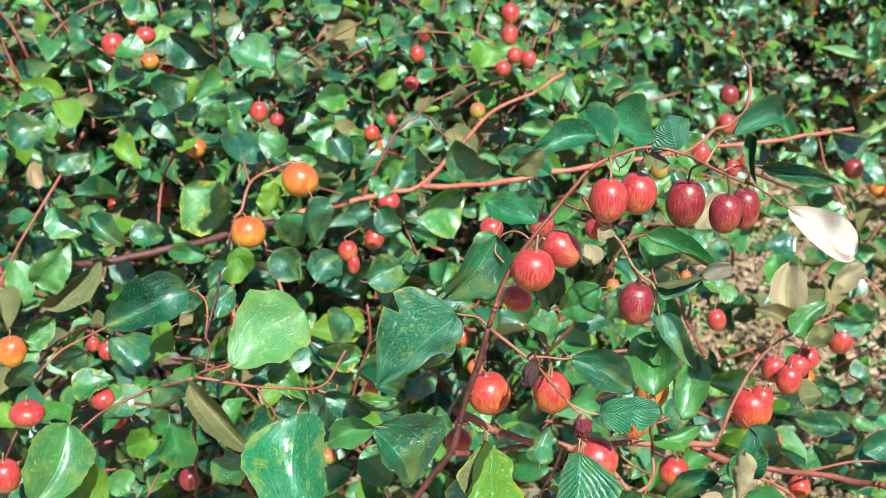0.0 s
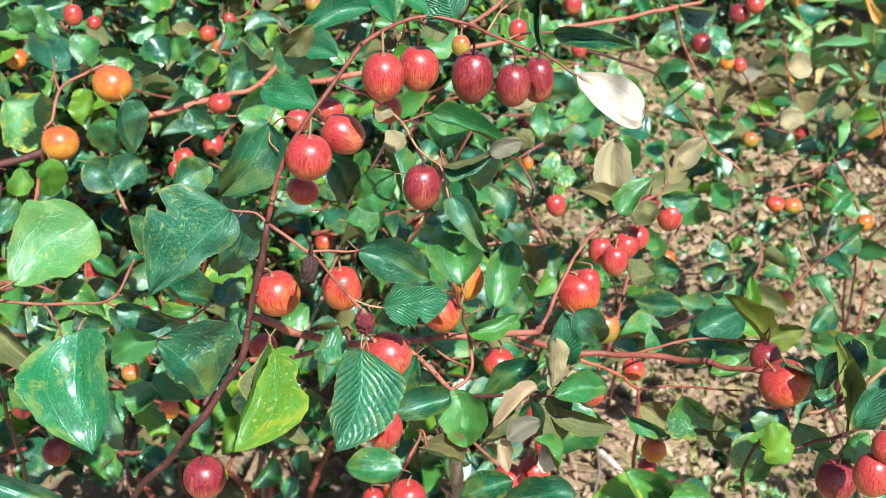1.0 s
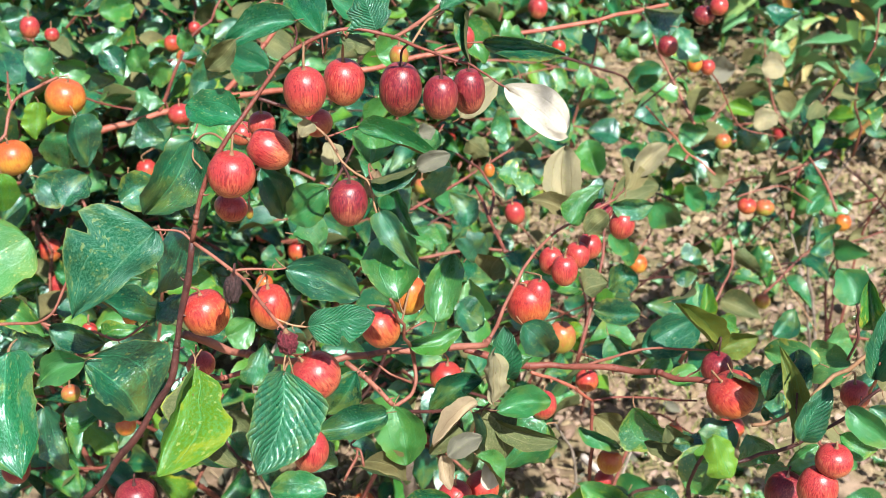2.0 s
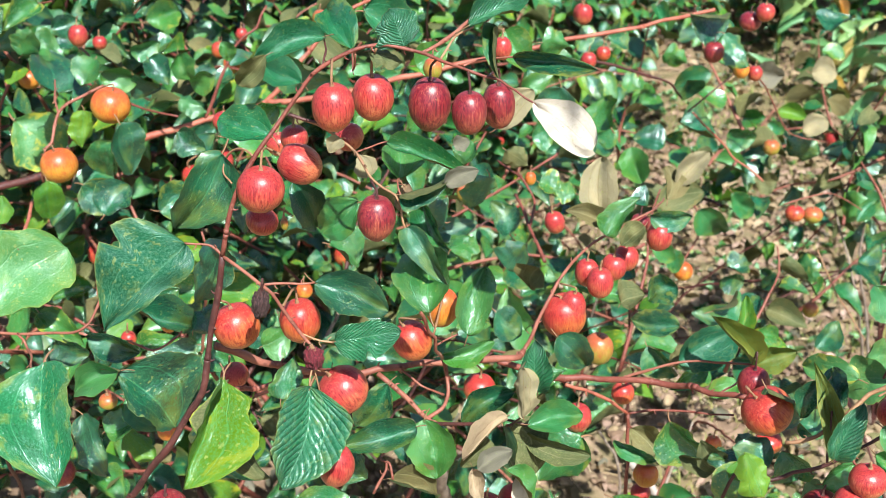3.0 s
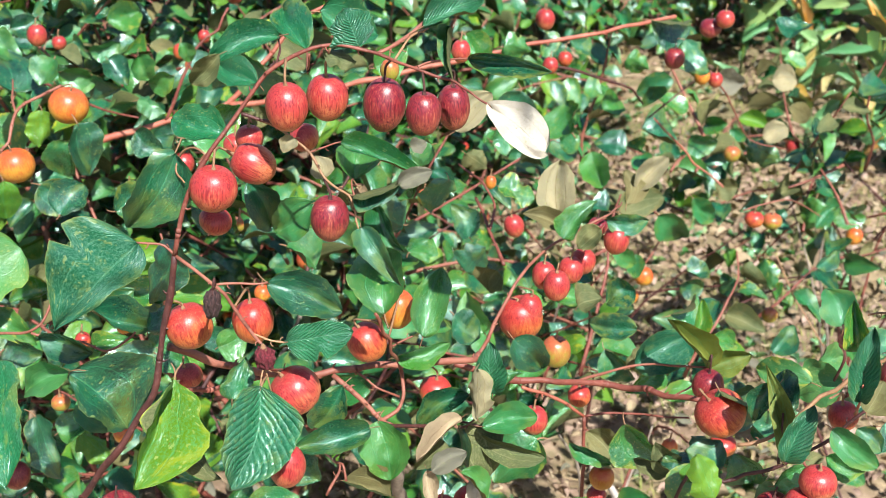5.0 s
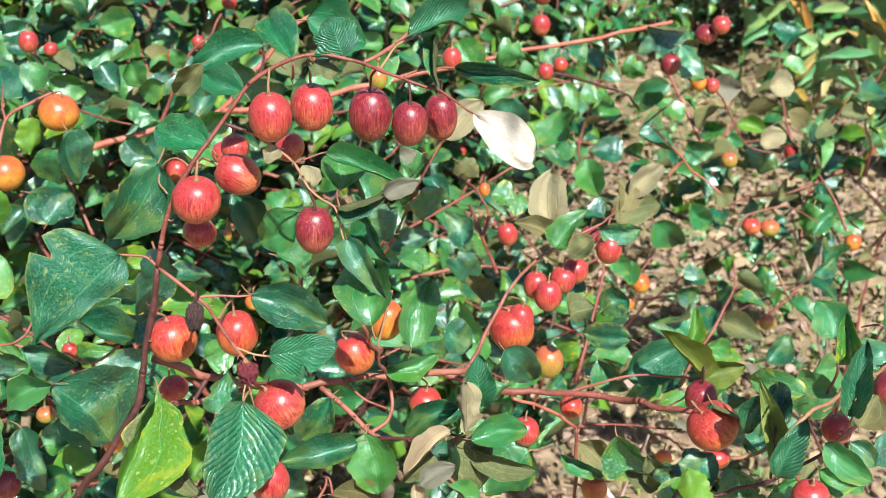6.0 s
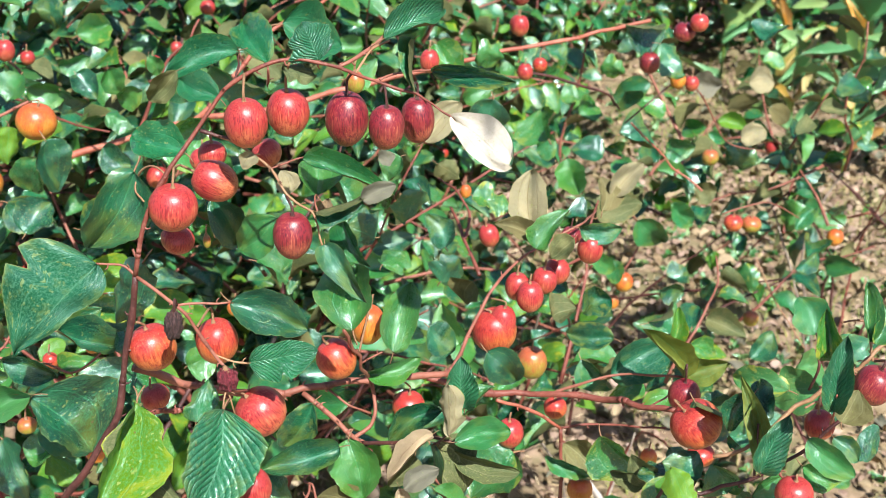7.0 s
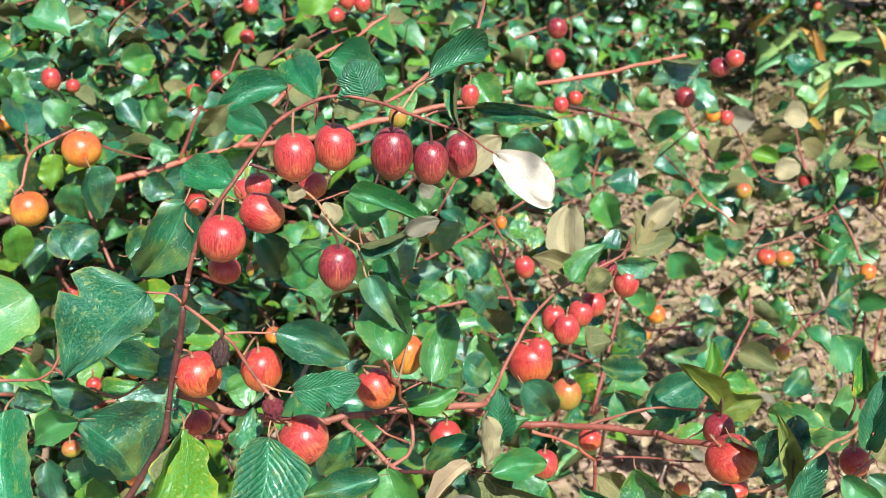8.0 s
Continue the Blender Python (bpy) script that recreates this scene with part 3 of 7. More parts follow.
def fruit(parent, centre, width, height, axis, kind, stalk=None):
    """A jujube with its stalk; axis points from its tip to its stalk."""
    turn = len(shared.setdefault("fruits", []))
    shared["fruits"].append(1)
    key = ("fruit", kind, turn % 4)
    if key not in shared:
        wither = kind.startswith("wither")
        shared[key] = fruit_mesh("fruit", FRUITS[kind], turn, 0.1, 0.3 if wither else 0.0, 0.12 if kind == "creased" else 0.0, *((24, 36) if wither or kind == "creased" else (14, 22)))
    up = Vector(axis).normalized()
    ob = link_mesh("fruit", shared[key], parent, FRUIT_WORDS[kind])
    spin = Matrix.Rotation(turn * 2.4 if kind != "creased" else 0.0, 4, "Z")
    middle = Vector(centre) - parent.location
    ob.matrix_basis = Matrix.Translation(middle) @ Vector((0, 0, 1)).rotation_difference(up).to_matrix().to_4x4() @ spin @ Matrix.Diagonal((width / 2, width / 2, height / 2, 1))
    top = Vector(centre) + up * height * 0.4
    end = Vector(stalk) if stalk else top + up * 0.004 + Vector((0.001, 0, 0.005))
    bend = top + up * 0.35 * (end - top).length
    verts, faces = tube_arrays([top, bend, end], 0.0008, 0.0008, 6, 0.003)
    ring = len(verts)
    cup = [top + up * 0.0035 * k - up * 0.001 for k in (0, 0.5, 1)]
    more, more_faces = tube_arrays(cup, 0.0022, 0.0011, 7, 0.002, knots=0.6)
    inverse = ob.matrix_basis.inverted()
    mesh = bpy.data.meshes.new("stalk")
    mesh.from_pydata([tuple(inverse @ (v - parent.location)) for v in verts + more], [], faces + [tuple(k + ring for k in f) for f in more_faces])
    mesh.materials.append(M_STEM if kind in ("purple", "creased", "wither_dark") else M_TAN)
    link_mesh("stalk", smooth(mesh), ob)
    return ob


class Heap:
    """Many small pieces gathered into one mesh."""

    def __init__(self):
        self.verts, self.faces, self.uvs, self.slots, self.count = [], [], [], [], 0

    def put(self, verts, faces, uvs=None, slots=None):
        self.verts.append(np.asarray(verts, dtype=np.float32))
        for f in faces:
            self.faces.append(tuple(k + self.count for k in f))
        self.uvs.append(np.zeros((len(verts), 2)) if uvs is None else uvs)
        self.slots += [0] * len(faces) if slots is None else slots
        self.count += len(verts)

    def mesh(self, name, materials):
        mesh = bpy.data.meshes.new(name)
        mesh.from_pydata(np.concatenate(self.verts).tolist(), [], self.faces)
        for m in materials:
            mesh.materials.append(m)
        mesh.polygons.foreach_set("material_index", self.slots)
        layer = mesh.uv_layers.new(name="uv")
        corner = np.empty(len(mesh.loops), dtype=np.int32)
        mesh.loops.foreach_get("vertex_index", corner)
        layer.data.foreach_set("uv", np.concatenate(self.uvs)[corner].ravel())
        return smooth(mesh)


COARSE = [leaf_template(2, 6, s, fold=f, droop=d, wave=0.06, tip=0.55, petiole=False) for s, f, d in ((21, 0.12, 0.1), (22, 0.3, 0.2), (23, 0.2, 0.35), (24, 0.45, 0.15))]
MEDIUM = [leaf_template(4, 8, s, fold=f, droop=d, wave=0.07) for s, f, d in ((31, 0.12, 0.1), (32, 0.3, 0.2), (33, 0.2, 0.35), (34, 0.45, 0.15))]


def leaf_frame(base, way, facing, long, width):
    y = way.normalized()
    z = (facing - y * facing.dot(y))
    z = z.normalized() if z.length > 1e-4 else Vector((0, 0, 1))
    x = y.cross(z)
    return Matrix.Translation(base) @ Matrix((x, y, z)).transposed().to_4x4() @ Matrix.Diagonal((width, long, long, 1))


def transform(m, verts):
    a = np.array(m)
    return verts @ a[:3, :3].T + a[:3, 3]


def shoot(rng, start, way, length):
    """A thin, drooping shoot: its line."""
    points, at, heading = [Vector(start)], Vector(start), Vector(way).normalized()
    for k in range(5):
        heading = (heading + Vector((rng.gauss(0, 0.16), rng.gauss(0, 0.16), rng.gauss(-0.1, 0.14)))).normalized()
        at = at + heading * length / 5
        points.append(at.copy())
    return points


def grow(label, base, centre, radii, shoots, fruits, seed, near, singles, size=0.052, group="jujube bushes", ground_gap=0.12, kinds=("red", "blush", "orange", "red"), thick=0.007):
    """A bush grown at random: stems from the ground, shoots through its crown, leaves along the shoots and fruit under them.
    The pieces closest to near stand singly; the others are gathered."""
    rng = random.Random(seed)
    plant = thing("jujube_bush", label, "bush", (base[0], base[1], 0), group)
    foot, middle, near = Vector((base[0], base[1], -0.02)), Vector(centre), Vector(near)
    wood, leaves, hung = Heap(), [], []
    for k in range(7):
        a = 2 * math.pi * k / 7 + rng.uniform(-0.3, 0.3)
        goal = middle + Vector((math.cos(a) * radii[0], math.sin(a) * radii[1], radii[2] * rng.uniform(-0.2, 0.5))) * 0.7
        bend = foot.lerp(goal, 0.5) + Vector((rng.gauss(0, 0.05), rng.gauss(0, 0.05), 0.1))
        rod(plant, "stem", [foot - plant.location, foot.lerp(bend, 0.5) - plant.location, bend - plant.location, goal - plant.location], thick, thick * 0.35, rng.choice((M_BARK, M_STEM, M_GREYWOOD)), sides=7)
    for k in range(shoots):
        while True:
            q = Vector((rng.uniform(-1, 1), rng.uniform(-1, 1), rng.uniform(-1, 1)))
            if 0.15 < q.length < 1:
                break
        start = middle + Vector((q.x * radii[0], q.y * radii[1], q.z * radii[2]))
        if start.z < ground_gap:
            start.z = ground_gap + rng.uniform(0, 0.15)
        way = Vector((q.x, q.y, q.z * 0.6 + 0.25)) + Vector((rng.gauss(0, 0.5), rng.gauss(0, 0.5), rng.gauss(0, 0.35)))
        points = shoot(rng, start, way, rng.uniform(0.14, 0.34))
        verts, faces = tube_arrays(points, 0.0028, 0.0011, 5, 0.03)
        wood.put([tuple(v) for v in verts], faces, slots=[rng.choice((0, 1, 1, 2))] * len(faces))
        line = curve_points(points, 0.022)
        for i in range(1, len(line) - 1):
            if rng.random() < 0.12:
                continue
            tangent = (line[i + 1] - line[i - 1]).normalized()
            out = tangent.cross(Vector((0, 0, 1)))
            out = out.normalized() if out.length > 0.05 else Vector((1, 0, 0))
            out = out * (1 if i % 2 else -1)
            aim = out * 0.85 + tangent * 0.35 + Vector((rng.gauss(0, 0.3), rng.gauss(0, 0.3), rng.gauss(-0.2, 0.35)))
            facing = Vector((0, -0.1, 0.55)) + TO_SUN * 0.75 + Vector((rng.gauss(0, 0.68), rng.gauss(0, 0.68), rng.gauss(0, 0.45)))
            if rng.random() < 0.25:
                facing = TO_SUN + Vector((rng.gauss(0, 0.25), rng.gauss(-0.25, 0.25), rng.gauss(-0.1, 0.25)))
            if facing.dot(TO_SUN) < 0.1 and rng.random() < 0.85:
                facing = -facing
            long = size * rng.uniform(0.65, 1.25)
            leaves.append((line[i] + out * 0.006, aim, facing, long, long * rng.uniform(0.55, 0.72), rng.random()))
        if k < fruits:
            for m in range(rng.choice((1, 1, 2, 3))):
                at = line[rng.randrange(len(line))]
                hung.append((at + Vector((rng.gauss(0, 0.014), rng.gauss(0, 0.014), -0.026)), at))
    leaves.sort(key=lambda v: (v[0] - near).length)
    crown = Heap()
    for i, (at, aim, facing, long, width, luck) in enumerate(leaves):
        m = leaf_frame(at - plant.location, aim, facing, long, width)
        slot = 0 if luck < 0.62 else 1 if luck < 0.82 else 2 if luck < 0.92 else 3
        if i < singles:
            skin = ("green", "bright", "yellow", "under")[slot]
            key = ("medium", skin, i % 4)
            if key not in shared:
                shared[key] = leaf_mesh("leaf", MEDIUM[i % 4], *SKINS[skin])
            ob = link_mesh("leaf", shared[key], plant)
            ob.matrix_basis = m
        else:
            verts, faces, uvs, under = COARSE[i % 4]
            top, low = ((0, 4), (1, 4), (2, 2), (4, 0))[slot]
            crown.put(transform(m, verts), faces, uvs, [low if u else top for u in under])
    if crown.count:
        tagged(link_mesh("foliage", crown.mesh("foliage", (M_LEAF, M_LEAF_BRIGHT, M_LEAF_YELLOW, M_DRY, M_UNDER)), plant), kind="stuff")
    twigs = link_mesh("brushwood", wood.mesh("brushwood", (M_STEM, M_TWIG, M_BARK)), plant)
    twigs.location = -plant.location
    tagged(twigs, kind="stuff")
    for at, top in hung:
        w = rng.uniform(0.022, 0.031)
        fruit(plant, at, w, w * rng.uniform(1.0, 1.22), (rng.gauss(0, 0.2), rng.gauss(0, 0.2), 1), rng.choice(kinds), top)
    return plant


# ---------------------------------------------------------------- ground
def ground_height(x, y):
    v = Vector((x, y, 0))
    near = math.exp(-((x - 0.5) ** 2 + (y - 2.5) ** 2) / 30)
    return near * (0.05 * noise.noise(v * 0.9) + 0.025 * noise.noise(v * 4.0) + 0.01 * noise.noise(v * 14.0)) - 0.03


def build_ground():
    steps = [-400, -120, -40, -16, -8] + [-6 + 0.25 * k for k in range(22)] + [-0.5 + 0.045 * k for k in range(90)] + [3.55 + 0.25 * k for k in range(20)] + [9, 12, 18, 40, 120, 400]
    steps_y = [-400, -120, -40, -12, -6, -4, -3, -2, -1] + [-0.5 + 0.25 * k for k in range(5)] + [0.8 + 0.045 * k for k in range(90)] + [4.9 + 0.25 * k for k in range(22)] + [11, 14, 20, 40, 120, 400]
    verts = [(x, y, ground_height(x, y)) for y in steps_y for x in steps]
    w = len(steps)
    faces = [(j * w + i, j * w + i + 1, (j + 1) * w + i + 1, (j + 1) * w + i) for j in range(len(steps_y) - 1) for i in range(w - 1)]
    mesh = bpy.data.meshes.new("ground")
    mesh.from_pydata(verts, [], faces)
    mesh.materials.append(M_SOIL)
    return tagged(new("ground", smooth(mesh)), "dry crumbly light-brown field soil under the bushes", "ground", kind="structure")


build_ground()


def build_clods():
    rng = random.Random(5)
    heap = Heap()
    ball = bmesh.new()
    bmesh.ops.create_icosphere(ball, subdivisions=1, radius=1)
    verts = np.array([v.co[:] for v in ball.verts])
    faces = [tuple(v.index for v in f.verts) for f in ball.faces]
    ball.free()
    for k in range(5200):
        x, y = rng.uniform(-0.6, 2.6), 1.0 + 4.2 * rng.random() ** 1.2
        r = 0.003 + 0.012 * rng.random() ** 3
        lump = verts * (1 + np.array([rng.uniform(-0.28, 0.28) for _ in verts])[:, None])
        lump = lump * np.array((r * rng.uniform(0.8, 1.5), r * rng.uniform(0.8, 1.5), r * rng.uniform(0.5, 0.9)))
        heap.put(lump + np.array((x, y, ground_height(x, y) + r * 0.2)), faces)
    tagged(new("clods", heap.mesh("clods", (M_CLOD,))), "scattered crumbs and clods of pale dry soil", "soil", kind="stuff")


def build_litter():
    """Fallen leaves, and straw and leaf scraps among them."""
    rng = random.Random(6)
    heap, straw = Heap(), Heap()
    for k in range(7500):
        x, y = rng.uniform(-0.6, 2.8), 1.2 + 3.6 * rng.random()
        long = 0.012 + 0.038 * rng.random() ** 2
        a = rng.uniform(0, 6.28)
        m = leaf_frame(Vector((x, y, ground_height(x, y) + rng.uniform(0.004, 0.018))), Vector((math.cos(a), math.sin(a), rng.gauss(0, 0.3))),
                       Vector((rng.gauss(0, 0.5), rng.gauss(0, 0.5), 1)), long, long * rng.uniform(0.3, 0.65))
        verts, faces, uvs, under = COARSE[k % 4]
        heap.put(transform(m, verts), faces, uvs, [rng.choice((0, 0, 0, 1))] * len(faces))
    for k in range(6500):
        x, y = rng.uniform(0.1, 2.0), rng.uniform(1.5, 3.6)
        long = 0.01 + 0.022 * rng.random()
        a = rng.uniform(0, 6.28)
        m = leaf_frame(Vector((x, y, ground_height(x, y) + rng.uniform(0.004, 0.016))), Vector((math.cos(a), math.sin(a), rng.gauss(0, 0.5))),
                       Vector((rng.gauss(0, 0.7), rng.gauss(0, 0.7), 1)), long, long * rng.uniform(0.35, 0.8))
        verts, faces, uvs, under = COARSE[k % 4]
        heap.put(transform(m, verts), faces, uvs, [rng.choice((0, 2, 2))] * len(faces))
    for k in range(5000):
        x, y = rng.uniform(-0.2, 2.6), 1.3 + 3.2 * rng.random()
        z, a, long = ground_height(x, y) + rng.uniform(0.003, 0.012), rng.uniform(0, 6.28), rng.uniform(0.015, 0.06)
        c, s = math.cos(a) * long / 2, math.sin(a) * long / 2
        r, lift = rng.uniform(0.0006, 0.0014), rng.gauss(0, 0.006)
        ends = [(x - c, y - s, z - lift), (x + c, y + s, z + lift)]
        verts = [(p[0] - s / long * 2 * r * d, p[1] + c / long * 2 * r * d, p[2] + e * r) for p in ends for d, e in ((-1, 0), (0, 1.4), (1, 0))]
        straw.put(verts, [(0, 1, 4, 3), (1, 2, 5, 4), (2, 0, 3, 5)])
    tagged(new("leaf_litter", heap.mesh("leaf_litter", (M_DRY, M_GREY, M_RUSSET))), "fallen dry brown leaves on the soil", "leaf litter", kind="stuff")
    tagged(new("straw", straw.mesh("straw", (M_STRAW,))), "bits of dry straw and twig on the soil", "straw", kind="stuff")


def build_weeds():
    rng = random.Random(7)
    heap = Heap()
    for k in range(2400):
        x, y = rng.uniform(0.0, 2.8), rng.uniform(1.6, 5.0)
        if noise.noise(Vector((x * 2.2, y * 2.2, 4.0))) < -0.05:
            continue
        z = ground_height(x, y)
        for b in range(rng.randrange(4, 9)):
            a = rng.uniform(0, 6.28)
            long = rng.uniform(0.01, 0.035)
            m = leaf_frame(Vector((x, y, z)), Vector((math.cos(a), math.sin(a), rng.uniform(0.3, 1.6))), Vector((0, 0, 1)) + TO_SUN * 0.5, long, long * rng.uniform(0.2, 0.5))
            verts, faces, uvs, under = COARSE[b % 4]
            heap.put(transform(m, verts), faces, uvs, [0 if rng.random() < 0.7 else 1] * len(faces))
    for k in range(22000):
        x, y = rng.uniform(0.0, 2.6), rng.uniform(1.5, 4.5)
        if noise.noise(Vector((x * 3.1, y * 3.1, 9.0))) < -0.02:
            continue
        z, a, long, r = ground_height(x, y), rng.uniform(0, 6.28), rng.uniform(0.012, 0.035), rng.uniform(0.0008, 0.002)
        c, s, out = math.cos(a), math.sin(a), rng.uniform(0.3, 1.2)
        verts = [(x + c * out * long * h * h - s * r * w * d, y + s * out * long * h * h + c * r * w * d, z + long * h * (1.3 - 0.4 * h)) for h, w in ((0, 1), (0.5, 0.9), (1, 0.15)) for d in (-1, 1)]
        heap.put(verts, [(0, 1, 3, 2), (2, 3, 5, 4)], slots=[2, 2])
    tagged(new("low_weeds", heap.mesh("low_weeds", (M_LEAF_BRIGHT, M_WEED, M_OLIVE))), "small green weeds and olive grass sprouting from the soil", "weeds", kind="stuff")


build_clods()
build_litter()
build_weeds()


# ---------------------------------------------------------------- the fruiting branches

near_bush = thing("jujube_bush", "arching jujube branch heavy with red fruit over dark green leaves", "bush", (0.3, 1.2, 0), "jujube bushes")
rod(near_bush, "branch", [(-0.1, 0, -0.03), (-0.3, -0.2, 0.3), (-0.3774, -0.4475, 0.7798), (-0.3293, -0.4606, 0.8462), (-0.2945, -0.4721, 0.8925), (-0.2647, -0.4759, 0.9315), (-0.2424, -0.4741, 0.9701), (-0.231, -0.4704, 1.012), (-0.2211, -0.467, 1.059)], 0.00343, 0.00195, M_STEM, "dark purplish-brown main stem")
rod(near_bush, "branch", [(-0.2211, -0.467, 1.059), (-0.2134, -0.4656, 1.089), (-0.1964, -0.4614, 1.121), (-0.1791, -0.4519, 1.141), (-0.1619, -0.447, 1.163), (-0.1437, -0.4479, 1.174), (-0.1278, -0.4465, 1.178), (-0.1089, -0.4476, 1.177), (-0.0885, -0.4419, 1.167), (-0.0723, -0.4359, 1.158), (-0.0556, -0.4389, 1.153), (-0.0464, -0.4468, 1.149), (-0.0351, -0.4556, 1.144)], 0.00164, 0.000624, M_BARK, "arching purplish-red shoot")
rod(near_bush, "twig", [(-0.2211, -0.467, 1.059), (-0.1981, -0.4857, 1.05), (-0.1849, -0.5054, 1.045), (-0.171, -0.5304, 1.041), (-0.1658, -0.5379, 1.038)], 0.00117, 0.000858, M_TWIG)
rod(near_bush, "twig", [(-0.2211, -0.467, 1.059), (-0.2302, -0.464, 1.065), (-0.2436, -0.4646, 1.067)], 0.000858, 0.000702, M_TWIG)
rod(near_bush, "twig", [(-0.1962, -0.4862, 1.049), (-0.1821, -0.4821, 1.047), (-0.1669, -0.478, 1.045)], 0.00078, 0.000624, M_TWIG)
rod(near_bush, "twig", [(-0.1651, -0.5425, 1.029), (-0.1637, -0.5443, 1.021), (-0.162, -0.5421, 1.007)], 0.000546, 0.000468, M_TAN)
rod(near_bush, "twig", [(-0.1651, -0.5425, 1.029), (-0.1671, -0.5515, 1.022), (-0.1672, -0.557, 1.022)], 0.000546, 0.000468, M_TAN)
rod(near_bush, "twig", [(-0.1652, -0.5435, 1.027), (-0.161, -0.5186, 1.01), (-0.1536, -0.5012, 1)], 0.000624, 0.000624, M_TWIG)
rod(near_bush, "twig", [(-0.171, -0.5304, 1.041), (-0.1615, -0.5299, 1.036), (-0.1534, -0.529, 1.034)], 0.000624, 0.000468, M_TAN)
rod(near_bush, "twig", [(-0.1775, -0.4521, 1.141), (-0.1573, -0.4517, 1.132), (-0.1403, -0.454, 1.117), (-0.131, -0.4617, 1.103), (-0.1175, -0.4621, 1.092), (-0.114, -0.4688, 1.079), (-0.1111, -0.4692, 1.067)], 0.000936, 0.000546, M_TAN)
rod(near_bush, "twig", [(-0.1775, -0.4521, 1.141), (-0.1666, -0.4524, 1.137), (-0.1572, -0.4526, 1.132)], 0.00101, 0.000936, M_STEM)
rod(near_bush, "twig", [(-0.1403, -0.4541, 1.117), (-0.1307, -0.4483, 1.118), (-0.1206, -0.4429, 1.119)], 0.000624, 0.000468, M_TWIG)
rod(near_bush, "twig", [(-0.1136, -0.463, 1.09), (-0.1162, -0.4493, 1.095), (-0.1153, -0.4435, 1.095)], 0.000624, 0.000468, M_TWIG)
rod(near_bush, "twig", [(-0.0755, -0.4343, 1.161), (-0.0652, -0.4236, 1.161), (-0.0399, -0.4044, 1.156)], 0.00078, 0.000546, M_TWIG)
rod(near_bush, "twig", [(-0.0891, -0.4416, 1.168), (-0.0798, -0.4265, 1.176), (-0.0686, -0.4146, 1.178)], 0.00078, 0.000546, M_TAN)
rod(near_bush, "twig", [(-0.1603, -0.4464, 1.165), (-0.1551, -0.4389, 1.169), (-0.1566, -0.4188, 1.175)], 0.000702, 0.000546, M_STEM)
rod(near_bush, "twig", [(-0.1374, -0.4478, 1.174), (-0.1402, -0.4232, 1.156), (-0.1416, -0.3931, 1.16)], 0.000624, 0.000546, M_TWIG)
rod(near_bush, "twig", [(-0.1974, -0.4621, 1.119), (-0.2085, -0.4505, 1.12), (-0.2168, -0.4431, 1.111), (-0.2177, -0.447, 1.103), (-0.2131, -0.4545, 1.1)], 0.000702, 0.000546, M_TAN)
leaf(near_bush, (0.0575, 0.735, 1.0672), (0.0109, 0.706, 1.0239), (0.334, -0.9018, 0.2742), 0.0520, "netted", "lobed")
leaf(near_bush, (0.081, 0.7584, 1.114), (0.0512, 0.7475, 1.068), (0.2689, -0.9617, 0.0522), 0.0344)
leaf(near_bush, (0.1437, 0.7869, 1.175), (0.1019, 0.7731, 1.167), (0.1, -0.76, 0.64), 0.0195, "mid", "flat")
leaf(near_bush, (0.1094, 0.7732, 1.168), (0.0901, 0.7755, 1.149), (-0.1524, -0.9876, 0.0364), 0.0144, "under")
leaf(near_bush, (0.158, 0.8115, 1.158), (0.1422, 0.8451, 1.179), (0.1, -0.76, 0.64), 0.0251, "mid", "flat")
leaf(near_bush, (0.1902, 0.753, 1.178), (0.1829, 0.7529, 1.199), (0.1, -0.8, 0.55), 0.0298, "ribbed", "curled")
leaf(near_bush, (0.1703, 0.7574, 1.174), (0.1897, 0.761, 1.168), (0.3381, -0.4838, 0.8072), 0.0130, "under", "curled")
leaf(near_bush, (0.2268, 0.7658, 1.184), (0.2656, 0.7929, 1.196), (0.3181, -0.7259, 0.6099), 0.0192, "ribbed", "cupped")
leaf(near_bush, (0.2447, 0.7751, 1.181), (0.2414, 0.7531, 1.159), (-0.502, -0.568, 0.6522), 0.0082)
leaf(near_bush, (0.2567, 0.7953, 1.155), (0.3038, 0.7801, 1.151), (-0.2711, -0.9246, 0.2675), 0.0128)
leaf(near_bush, (0.2643, 0.7447, 1.144), (0.2876, 0.6904, 1.138), (-0.6582, -0.3576, 0.6625), 0.0235, "pale", "spoon")
leaf(near_bush, (0.1643, 0.8906, 1.16), (0.2051, 0.9017, 1.141), (0.4096, -0.8271, 0.3848), 0.0347, "mid", "flat")
leaf(near_bush, (0.109, 0.7757, 1.117), (0.074, 0.7927, 1.126), (0.1, -0.76, 0.64), 0.0258, "mid", "flat")
leaf(near_bush, (0.1225, 0.8517, 1.124), (0.0948, 0.8687, 1.134), (-0.1936, -0.703, 0.6844), 0.0220, "mid", "flat")
leaf(near_bush, (0.1846, 0.7609, 1.093), (0.185, 0.781, 1.111), (0.037, -0.6606, 0.7499), 0.0285, "bright", "cupped")
leaf(near_bush, (0.1787, 0.757, 1.118), (0.228, 0.7395, 1.109), (-0.1149, -0.6938, 0.7109), 0.0125, "bright", "arched")
leaf(near_bush, (0.1848, 0.738, 1.092), (0.2166, 0.7318, 1.104), (-0.0933, -0.9638, -0.2498), 0.0095)
leaf(near_bush, (0.2111, 0.731, 1.102), (0.231, 0.7336, 1.109), (-0.0125, -0.9152, 0.4027), 0.0116, "grey")
leaf(near_bush, (0.1513, 0.7412, 1.129), (0.1453, 0.737, 1.121), (0.0863, -0.9204, 0.3814), 0.0103, "tan")
